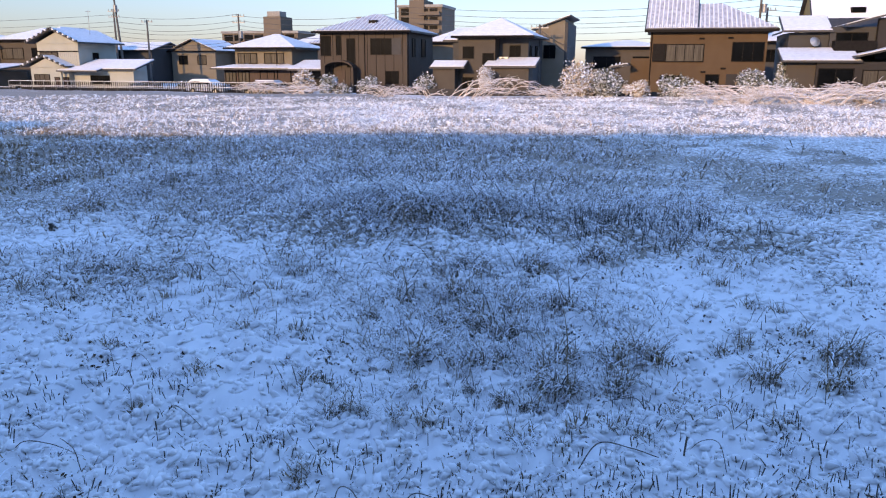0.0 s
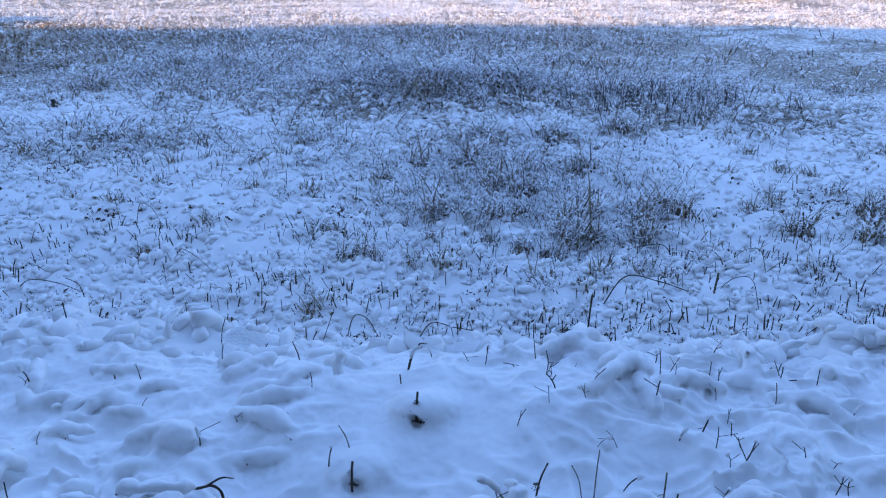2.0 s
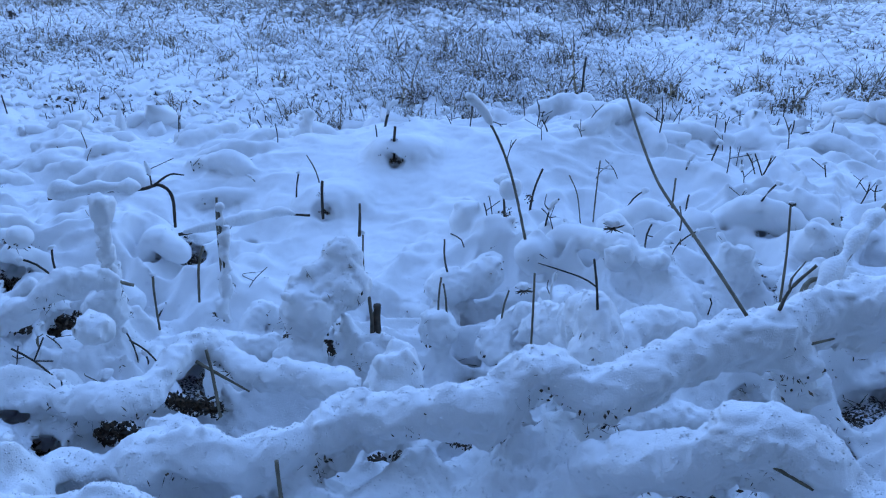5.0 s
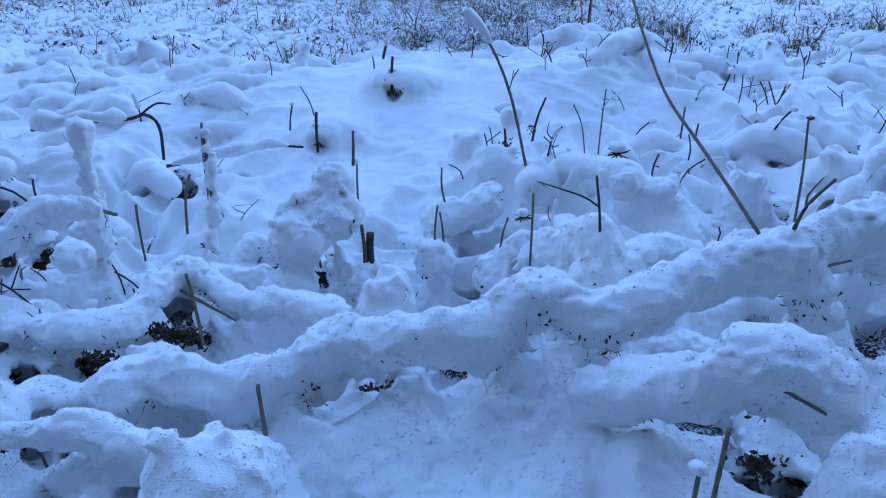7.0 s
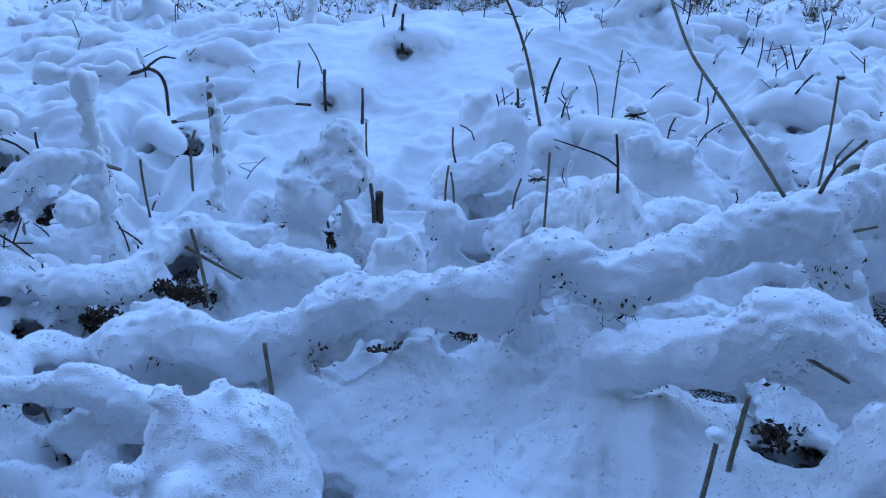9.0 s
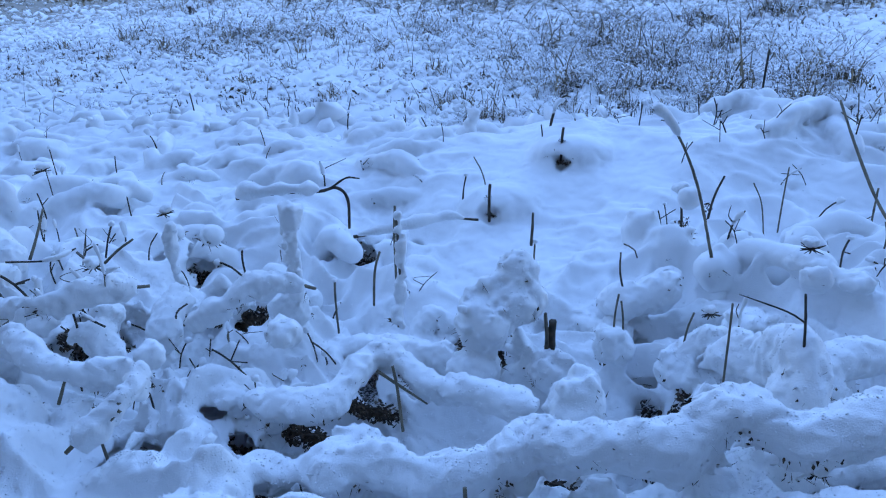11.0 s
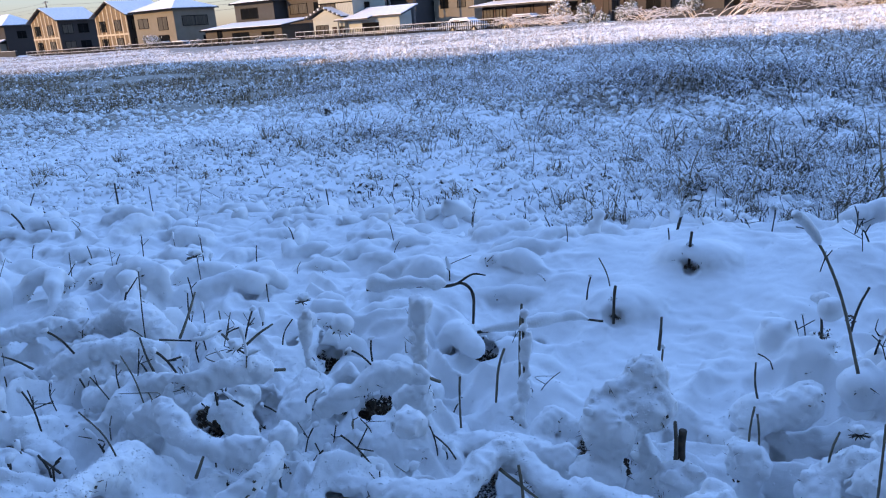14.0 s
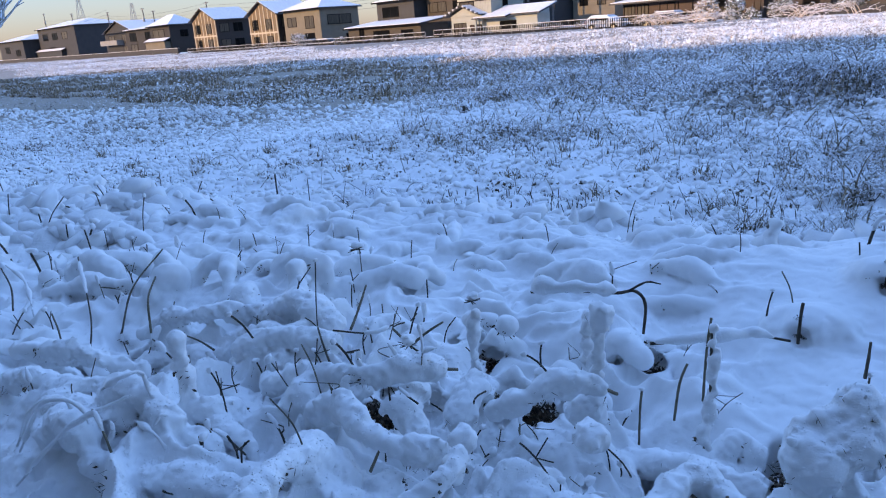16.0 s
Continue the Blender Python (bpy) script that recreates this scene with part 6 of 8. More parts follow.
MASTERS = {
    "arching": [tuft_master(700 + i, 110, 0.36, 0.009, 3.0, 0.45, 0.05, GRASS, 10, "arching tuft of thin frosted grass", "grass tufts in the field") for i in range(3)],
    "short": [tuft_master(710 + i, 60, 0.15, 0.010, 1.6, 0.5, 0.05, GRASS, 12, "short dense tuft of frosted stubble", "grass tufts in the field") for i in range(3)],
    "weed": [tuft_master(720 + i, 30, 0.24, 0.012, 1.7, 0.55, 0.06, GRASS_DARK, 14, "dark upright weeds dusted with snow", "weeds in the field") for i in range(3)],
    "thatch": [tuft_master(730 + i, 170, 0.62, 0.013, 3.0, 0.55, 0.12, GRASS, 14, "large tuft of long bent frosted grass", "grass tufts in the field") for i in range(3)],
}


def plant(kind, n, cx, cy, rx, ry, seed, size=(0.8, 1.3)):
    r = random.Random(seed)
    for i in range(n):
        x, y = r.gauss(cx, rx), r.gauss(cy, ry)
        s = r.uniform(*size)
        ob = copy_thing(MASTERS[kind][i % 3], Matrix.Identity(4))
        ob.matrix_world = pose(x, y, ground_z(x, y), 0, 0, r.uniform(0, 360)) @ Matrix.Diagonal((s, s, s, 1))


for k, n, cx, cy, rx, ry in (("arching", 16, 0.9, 6.6, 0.4, 0.5), ("arching", 8, 1.2, 5.7, 0.25, 0.2), ("arching", 12, 0.7, 7.8, 0.7, 0.4), ("arching", 8, 1.9, 6.2, 0.4, 0.3), ("short", 26, -4.0, 8.7, 1.0, 0.4), ("short", 14, -1.9, 8.2, 0.6, 0.4), ("short", 16, 0.2, 8.4, 0.7, 0.4),
                             ("short", 16, 4.8, 9.1, 1.1, 0.4), ("short", 12, -2.2, 6.3, 0.8, 0.5), ("short", 14, 1.4, 4.9, 0.9, 0.3), ("weed", 26, 3.0, 11.9, 0.9, 0.6), ("weed", 10, 1.9, 13.0, 0.4, 0.6), ("thatch", 22, -0.3, 12.4, 1.0, 0.5), ("thatch", 10, 1.3, 12.5, 0.5, 0.4),
                             ("thatch", 26, -2.5, 17.5, 2.6, 2.2), ("weed", 14, -3.0, 15.5, 1.6, 0.8), ("weed", 12, 7.0, 16.5, 2.2, 1.2), ("thatch", 30, -1.0, 25.0, 4.0, 2.2), ("weed", 12, -11.0, 22.8, 2.5, 0.8), ("weed", 12, 4.6, 29.0, 1.2, 0.3), ("weed", 14, -6.5, 7.5, 1.2, 0.7), ("weed", 12, -12.0, 11.0, 1.5, 0.6),
                             ("short", 14, -7.5, 6.2, 1.5, 0.8), ("weed", 14, -14.0, 15.6, 1.5, 0.7), ("thatch", 12, -7.0, 15.5, 2.0, 0.8), ("short", 10, 3.3, 7.4, 0.5, 0.4), ("arching", 8, 3.4, 6.0, 0.6, 0.5)):
    plant(k, int(n * 0.66), cx, cy, rx, ry, int(cx * 10 + cy * 100), (1.4, 2.2) if k == "weed" and cy > 20 else (0.75, 1.25))
for some in MASTERS.values():
    for i, ob in enumerate(some):
        ob.matrix_world = pose(0.6 + 0.9 * i, 9.4 + 0.3 * i, ground_z(0.6 + 0.9 * i, 9.4 + 0.3 * i))


# rows of mown stubble at the side of the field
def stubble_rows():
    g = np.random.default_rng(121)
    n = 17000
    u = g.uniform(-60, -12, n)
    row = g.integers(0, 26, n)
    v = 9.5 + row * 0.62 + g.normal(0, 0.07, n)
    k = lattice(u, v, 1.6, 122) + 0.4 * lattice(u, v, 0.4, 123) > 0.58
    u, v = u[k], v[k]
    x, y = u * CU + v * SU, -u * SU + v * CU
    k = (y > 12.5) & (x < -7)
    x, y = np.repeat(x[k], 4), np.repeat(y[k], 4)
    x, y = x + g.normal(0, 0.06, len(x)), y + g.normal(0, 0.05, len(y))
    ob = new("stubble", fast_mesh("stubble", *blades(x, y, g, 0.15, 0.030, 0.9, 2, 0.5), GRASS))
    tagged(ob, "rows of frosted mown stubble", "stubble", kind="stuff")


stubble_rows()


# short cut stalks in the field below the bank, and the snow that sits on them
def stalk_stuff(n, y0, y1, seed, name, height, rad, mat, keep, spread=(-1.8, 0.75), caps=0.5, power=1.2):
    x, y, g = scatter(n, y0, y1, seed, power, keep, spread)
    n = len(x)
    h = height * g.uniform(0.45, 1.35, n)
    az, tilt = g.uniform(0, 2 * np.pi, n), np.abs(g.normal(0, 0.38, n))
    d = np.stack([np.cos(az) * np.sin(tilt), np.sin(az) * np.sin(tilt), np.cos(tilt)], 1)
    p0 = np.stack([x, y, ground_zs(x, y) - 0.03], 1)
    p1 = p0 + d * (h + 0.03)[:, None]
    r = rad * g.uniform(0.6, 1.4, n)
    ring = np.stack([[1, 0, 0], [-0.5, 0.87, 0], [-0.5, -0.87, 0]])
    co = np.concatenate([p0[:, None] + ring[None] * r[:, None, None], p1[:, None] + ring[None] * (r * 0.8)[:, None, None]], 1).reshape(-1, 3)
    f = np.array([[0, 1, 4, 3], [1, 2, 5, 4], [2, 0, 3, 5], [3, 4, 5, 5]])[None]
    q = ((np.arange(n) * 6)[:, None, None] + f).reshape(-1, 4)
    quads = q.reshape(-1, 4, 4)[:, :3].reshape(-1, 4)
    ob = new(name, fast_mesh(name, co, quads, mat))
    tagged(ob, "short cut dead stalks standing out of the snow", "stalks", kind="stuff")
    k = g.random(n) < caps
    snow_balls("stalk_snow", p1[k] + np.array([0, 0, 0.004]), r[k] * g.uniform(1.8, 4.0, k.sum()), g, "small caps of snow on the cut stalks", level=1)


def snow_balls(name, c, r, g, label, squash=0.8, level=2, stretch=1.4):
    if level:
        bm = bmesh.new()
        bmesh.ops.create_icosphere(bm, subdivisions=level, radius=1.0)
        v = np.array([w.co[:] for w in bm.verts])
        f = np.array([[w.index for w in q.verts] for q in bm.faces])
        bm.free()
    else:
        v = np.array([(1, 0, 0), (-1, 0, 0), (0, 1, 0), (0, -1, 0), (0, 0, 1), (0, 0, -1)], float)
        f = np.array([(0, 2, 4), (2, 1, 4), (1, 3, 4), (3, 0, 4), (2, 0, 5), (1, 2, 5), (3, 1, 5), (0, 3, 5)])
    n, m = len(c), len(v)
    sc = np.stack([g.uniform(0.9, stretch, n), g.uniform(0.6, 1.1, n), squash * g.uniform(0.7, 1.2, n)], 1)[:, None]
    w = v[None] * sc * (1 + 0.5 * (g.random((n, m, 1)) - 0.5)) * r[:, None, None]
    yaw, pit = g.uniform(0, 2 * np.pi, n)[:, None], g.normal(0, 0.45, n)[:, None]
    wx, wz = w[..., 0] * np.cos(pit) - w[..., 2] * np.sin(pit), w[..., 0] * np.sin(pit) + w[..., 2] * np.cos(pit)
    w = np.stack([wx * np.cos(yaw) - w[..., 1] * np.sin(yaw), wx * np.sin(yaw) + w[..., 1] * np.cos(yaw), wz], -1)
    co = (c[:, None] + w).reshape(-1, 3)
    fs = ((np.arange(n) * m)[:, None, None] + f[None]).reshape(-1, 3)
    ob = new(name, fast_mesh(name, co, fs, SNOW_BIT, True))
    tagged(ob, label, "snow", kind="stuff")


def stub_keep(x, y):
    return np.clip(0.08 + 1.5 * thick(x, y) * lattice(x, y, 0.5, 61), 0, 1)


stalk_stuff(4400, 3.4, 8.5, 131, "stalks", 0.05, 0.0034, BARK, stub_keep)
stalk_stuff(1700, 4.0, 5.9, 133, "stalks", 0.075, 0.0040, BARK, lambda x, y: np.clip(2.0 * lattice(x, y, 0.45, 62) - 0.55, 0, 1), (-0.55, 0.6), 0.6)
stalk_stuff(2600, 6, 14, 132, "stalks", 0.07, 0.0045, STEM, stub_keep, power=1.0)
g0 = np.random.default_rng(140)
yy = np.concatenate([3.3 + 2.0 * g0.random(3500), 5.0 + 8 * g0.random(10500) ** 1.3])
xx = 0.3 + np.concatenate([g0.uniform(-1.2, 0.8, 3500), g0.uniform(-1.75, 0.75, 10500)]) * (yy + 0.8)
rad = g0.uniform(0.009, 0.034, 14000) * (0.65 + yy / 11)
ctr = np.stack([xx, yy, ground_zs(xx, yy) + 0.01], 1)
snow_balls("snow_clods", ctr[:3500], rad[:3500], g0, "small clods and pillows of snow over the stubble", 0.85, 1, stretch=2.2)
snow_balls("snow_clods", ctr[3500:], rad[3500:], g0, "small clods and pillows of snow over the stubble", 0.85, 1, stretch=2.2)


# flecks of snow caught in the matted grass
for y0, y1, n, size, seed in ((4.6, 10.0, 7000, 0.014, 170), (6.0, 13.0, 11000, 0.020, 171), (11.0, 20.0, 18000, 0.026, 172), (18.0, 32.0, 13000, 0.040, 173)):
    xx, yy, g2 = scatter(n, y0, y1, seed, 0.9, lambda x, y: np.clip(0.9 * thick(x, y) + 0.8 * lying(x, y), 0, 1), (-1.3, 0.7))
    snow_balls("snow_flecks", np.stack([xx, yy, ground_zs(xx, yy) + g2.uniform(0.0, 1.0, len(xx)) ** 2 * size * 6], 1), size * g2.uniform(0.4, 1.3, len(xx)), g2, "flecks of snow caught in the matted grass", 0.6, 0, stretch=3.2)


# heaps and clods of snow in the sunlit strip
g1 = np.random.default_rng(141)
yy = 26 + 38 * g1.random(11000)
xx = 0.3 + g1.uniform(-1.5, 0.75, 11000) * (yy + 0.8)
keep = lattice(xx, yy, 3.0, 142) + 0.5 * lattice(xx, yy, 0.9, 143) > 0.62
xx, yy = xx[keep], yy[keep]
snow_balls("snow_heaps", np.stack([xx, yy, ground_zs(xx, yy)], 1), g1.uniform(0.025, 0.09, len(xx)) * g1.uniform(0.6, 1.3, len(xx)) * (0.5 + yy / 90), g1, "low heaps of snow on flattened straw", 0.75, 0, stretch=3.0)


# withered leaves and broken bits that show through the snow of the near field
def litter(n, y0, y1, seed, size):
    x, y, g = scatter(n, y0, y1, seed, 1.3, stub_keep)
    x, y = np.repeat(x, 5), np.repeat(y, 5)
    x, y = x + g.normal(0, 0.03, len(x)), y + g.normal(0, 0.02, len(y))
    n = len(x)
    c = np.stack([x, y, ground_zs(x, y) + g.uniform(-0.005, 0.03, n)], 1)
    a = g.normal(size=(n, 3))
    a /= np.linalg.norm(a, axis=1)[:, None]
    b = np.cross(a, g.normal(size=(n, 3)))
    b /= np.linalg.norm(b, axis=1)[:, None]
    s = (size * g.uniform(0.5, 1.5, n))[:, None]
    co = np.stack([c - a * s, c + b * s * 0.45, c + a * s, c - b * s * 0.45], 1).reshape(-1, 3)
    ob = new("leaf_litter", fast_mesh("leaf_litter", co, np.arange(4 * n).reshape(-1, 4), LEAF))
    tagged(ob, "withered dark leaves showing through the snow", "dead leaves", kind="stuff")


litter(4200, 3.4, 8, 151, 0.013)
litter(6500, 6, 15, 152, 0.02)


# ---------------------------------------------------------------- things on the bank in front of the camera
def wobble(pts, amp, seed):
    r = random.Random(seed)
    return [(x + r.gauss(0, amp), y + r.gauss(0, amp), z + r.gauss(0, amp)) for x, y, z in pts]


def snowy_stem(pts, stem_r, snow_r, label, seed, cover=(0.0, 1.0), mat=STEM, lump=0.55, lift=0.6, name="snow_laden_stem", category="stem", twigs=(), melt=False):
    """A bent dead stem with a roll of snow lying along it."""
    t = new(name)
    t.matrix_world = pose(*pts[0])
    tagged(t, label, category, "snow-laden stems on the bank")
    o = np.array(pts[0])
    line = spline(np.array(pts) - o, 0.006)
    n = len(line)
    tubes = [tube(line, np.linspace(stem_r, stem_r * 0.75, n), 7, 0.25, seed, 90)]
    for tw in twigs:
        l2 = spline(np.array(tw) - o, 0.006)
        tubes.append(tube(l2, np.linspace(stem_r * 0.7, stem_r * 0.35, len(l2)), 6, 0.25, seed, 90))
    put("stem", tubes_mesh("stem", tubes, mat), t)
    if snow_r:
        a, b = int(cover[0] * (n - 1)), max(int(cover[1] * (n - 1)), int(cover[0] * (n - 1)) + 4)
        s = line[a:b + 1].copy()
        m = len(s)
        prof = np.sqrt(np.clip(1 - (2 * np.linspace(0, 1, m) - 1) ** 6, 0.02, 1))
        r = np.array([snow_r * (0.8 + 0.7 * noise.noise(Vector((i * 0.006 * 22, seed, 0)))) for i in range(m)]) * prof
        s[:, 2] += r * lift
        if melt:
            blanket.roll([tuple(o + q) for q in line[a:b + 1:6]], 0.8 * snow_r, seed, 0.017 if pts[0][0] > 0 else 0.011, hang=(1.8 if pts[0][0] > 0 else 1.2) * snow_r)
            return t
        put("snow_roll", tubes_mesh("snow_roll", [tube(s, r, 10, lump, seed, 26.0)], SNOW_BIT), t, "clinging roll of snow")
    return t


def dark_tuft(x, y, z, r, seed, label="dark withered leaves under the snow", core=False):
    """Curled dead leaves and broken twigs in a hollow."""
    t = new("withered_leaves")
    t.matrix_world = pose(x, y, z)
    tagged(t, label, "dead leaves", "withered leaves in the hollows")
    me = fast_mesh("leaf", *leaf_cloud([(0, 0, 0), (r * 0.7, 0, -r * 0.2), (-r * 0.6, 0, r * 0.1)], [r * 0.5, r * 0.35, r * 0.4], 340 if core else 22, r * 0.115, seed, 0.95, -0.1), LEAF)
    me.transform(Matrix.Translation((0, 0, -0.2 * r)) @ Matrix.Diagonal((1.15, 1.0, 1.15 if core else 0.8, 1)))
    put("leaf", me, t)
    rr = random.Random(seed)
    tb = []
    for _ in range(5 if core else 4):
        a, x0 = rr.uniform(-1.2, 1.2), rr.uniform(-0.6, 0.6) * r
        d = np.array([math.cos(a) * rr.choice((-1, 1)), rr.uniform(-0.4, 0.2), rr.uniform(0.1, 1.0)]) * r * rr.uniform(0.4, 0.9)
        s0 = np.array([x0, 0, -0.3 * r])
        tb.append(tube(spline([s0, s0 + d * 0.5 + np.array([rr.gauss(0, 0.15) * r, 0, 0.1 * r]), s0 + d], 0.006), rr.uniform(0.0007, 0.0018), 5, 0.4, seed, 90))
    put("twig", tubes_mesh("twig", tb, BARK), t)


def burr(x, y, z, r, seed):
    """A dried star-shaped seed head."""
    t = new("seed_head")
    t.matrix_world = pose(x, y, z)
    tagged(t, "dried dark star-shaped seed head with a cap of snow", "seed head", "dried seed heads")
    rr = random.Random(seed)
    tb = []
    for k in range(16):
        a, e = k * 0.393 + rr.uniform(-0.1, 0.1), rr.uniform(-0.35, 0.5)
        d = np.array([math.cos(a) * math.cos(e), math.sin(a) * math.cos(e), math.sin(e)])
        tb.append(tube([d * 0, d * r * 0.5, d * r * rr.uniform(0.8, 1.15)], np.array([0.0012, 0.001, 0.0006]), 4))
    put("spiky_head", tubes_mesh("spiky_head", tb, BARK), t)["kind"] = "stuff"
    bm = lump_verts(r * 0.75, seed, 0.7, 3)
    bmesh.ops.translate(bm, verts=bm.verts, vec=(0, r * 0.2, r * 0.5))
    part("snow_cap", bm, SNOW_BIT, t, "cap of snow", True)


def stub(x, y, z0, h, r, seed, lean=(0, 0), cap=0.0, mat=STEM_PALE, label="short cut stalk", shaggy=0.0):
    """A cut stalk with a ragged top and, where cap is given, a knob of snow on it."""
    t = new("cut_stalk")
    t.matrix_world = pose(x, y, z0)
    tagged(t, label + (" topped with snow" if cap else " bare of snow"), "stalk", "cut stalks on the bank")
    top = (lean[0], lean[1], h)
    r *= 0.46
    cap *= 0.7
    p = spline([(0, 0, -0.03), (lean[0] * 0.4, lean[1] * 0.4, h * 0.5), top], 0.008)
    put("stalk", tubes_mesh("stalk", [tube(p, np.linspace(r * 1.1, r, len(p)), 8, 0.3, seed, 120)], mat), t)
    if shaggy:
        me = fast_mesh("husk", *leaf_cloud([(0, 0, h * 0.35)], [shaggy], 50, shaggy * 0.22, seed, 0.7), LEAF)
        put("husk", me, t, "shreds of dead leaf")
    if cap:
        bm = lump_verts(cap, seed, 0.95, 3)
        bmesh.ops.translate(bm, verts=bm.verts, vec=(top[0], top[1], h + cap * 0.35))
        part("snow_cap", bm, SNOW_BIT, t, "knob of snow", True)
    return t


# tall stems that lean over the bank
snowy_stem([(0.645, 0.977, 1.048), (0.627, 1.02, 1.076), (0.609, 1.07, 1.103), (0.588, 1.12, 1.134), (0.577, 1.175, 1.172), (0.571, 1.24, 1.212)], 0.0019, 0.0, "long bare grey-brown stem leaning over the bank", 1, (0.08, 0.6), STEM_PALE, 0.5, 0.3)
snowy_stem([(0.472, 1.33, 0.975), (0.455, 1.37, 1.05), (0.433, 1.389, 1.108), (0.408, 1.378, 1.150), (0.385, 1.361, 1.172)], 0.0022, 0.008, "bent pale stem with snow at its tip", 2, (0.72, 1.0), STEM_PALE, 0.5, 0.7)
snowy_stem([(0.740, 1.10, 0.96), (0.735, 1.10, 1.05), (0.728, 1.10, 1.115)], 0.0016, 0.0, "thin dry stalk with a small dark knob", 3, mat=STEM_PALE)
snowy_stem([(0.70, 1.06, 0.95), (0.80, 1.12, 1.02), (0.90, 1.22, 1.05), (1.07, 1.40, 1.06)], 0.0055, 0.012, "pale broken cane rising from the snow", 4, (0.2, 0.6), STEM_PALE, twigs=[[(0.76, 1.10, 0.99), (0.80, 1.15, 1.0), (0.88, 1.16, 0.98)]])
snowy_stem([(-0.347, 1.60, 0.941), (-0.252, 1.60, 0.954), (-0.179, 1.60, 0.958), (-0.146, 1.60, 0.966), (-0.127, 1.60, 0.944), (-0.130, 1.60, 0.885)], 0.0036, 0.017, "arched dark twig with a roll of snow", 5, (0.0, 0.62), BARK, twigs=[[(-0.155, 1.60, 0.966), (-0.125, 1.60, 0.985), (-0.10, 1.60, 0.984)]])
snowy_stem([(-0.10, 1.53, 0.90), (-0.02, 1.56, 0.905), (0.05, 1.62, 0.90), (0.11, 1.63, 0.895)], 0.003, 0.012, "low twig under a roll of snow", 6, (0.05, 0.9), BARK)
snowy_stem([(0.205, 2.15, 0.88), (0.226, 2.184, 0.96), (0.25, 2.19, 0.975)], 0.004, 0.008, "forked dark twig tipped with snow on the crest", 7, (0.6, 1.0), BARK, twigs=[[(0.226, 2.184, 0.96), (0.245, 2.19, 0.985), (0.262, 2.2, 0.98)]])
snowy_stem([(0.73, 2.10, 0.86), (0.735, 2.10, 0.91), (0.752, 2.10, 0.948), (0.775, 2.10, 0.94), (0.775, 2.10, 0.90)], 0.0032, 0.014, "curled dry leaf stalk capped with snow", 8, (0.4, 0.85), BARK)

# rolls of snow on bent stems, nearest to the camera
ROLLS_EAST = (
    ([(0.245, 0.985, 0.925), (0.314, 0.968, 0.945), (0.383, 0.965, 0.955), (0.45, 0.985, 0.985), (0.503, 0.961, 0.972), (0.562, 0.974, 0.985), (0.61, 0.998, 0.995), (0.653, 0.99, 1.005)], 0.0204),
    ([(0.64, 1.0, 1.0), (0.70, 1.02, 1.01), (0.76, 1.045, 1.015), (0.86, 1.06, 1.02), (0.98, 1.09, 1.0)], 0.0231),
    ([(0.04, 0.93, 0.90), (0.10, 0.947, 0.915), (0.167, 0.937, 0.915), (0.216, 0.954, 0.92), (0.262, 0.98, 0.915)], 0.0177),
    ([(-0.14, 1.065, 0.89), (-0.02, 1.036, 0.905), (0.018, 1.063, 0.91), (0.055, 1.133, 0.925), (0.123, 1.109, 0.905), (0.243, 1.083, 0.90)], 0.0190),
)
ROLLS_MIDDLE = (
    ([(-0.08, 0.853, 0.92), (0.023, 0.852, 0.93), (0.068, 0.855, 0.93), (0.123, 0.844, 0.925)], 0.0150),
    ([(0.49, 0.93, 0.91), (0.574, 0.883, 0.96), (0.631, 0.882, 0.975), (0.667, 0.864, 0.965), (0.735, 0.865, 0.93)], 0.0177),
    ([(-0.47, 1.085, 0.93), (-0.389, 1.051, 0.965), (-0.326, 1.024, 0.955), (-0.277, 1.036, 0.935), (-0.23, 1.076, 0.915)], 0.0109),
    ([(-0.179, 0.99, 0.975), (-0.169, 0.945, 0.975), (-0.196, 0.934, 0.955), (-0.225, 0.905, 0.93)], 0.0150),
    ([(-0.62, 1.14, 0.91), (-0.52, 1.13, 0.95), (-0.43, 1.125, 0.975), (-0.36, 1.15, 0.985), (-0.30, 1.21, 0.96)], 0.0095),
)
ROLLS_WEST = (
    ([(0.46, 1.20, 0.89), (0.50, 1.14, 0.95), (0.52, 1.075, 1.0), (0.535, 1.04, 0.97)], 0.0150),
    ([(-0.90, 0.95, 0.92), (-0.78, 0.93, 0.945), (-0.66, 0.93, 0.95), (-0.54, 0.95, 0.92)], 0.0204),
    ([(-0.62, 0.86, 0.90), (-0.52, 0.87, 0.93), (-0.42, 0.885, 0.925), (-0.33, 0.90, 0.90)], 0.0218),
    ([(-1.15, 1.05, 0.92), (-1.03, 1.04, 0.95), (-0.93, 1.06, 0.945), (-0.84, 1.09, 0.91)], 0.0177),
)
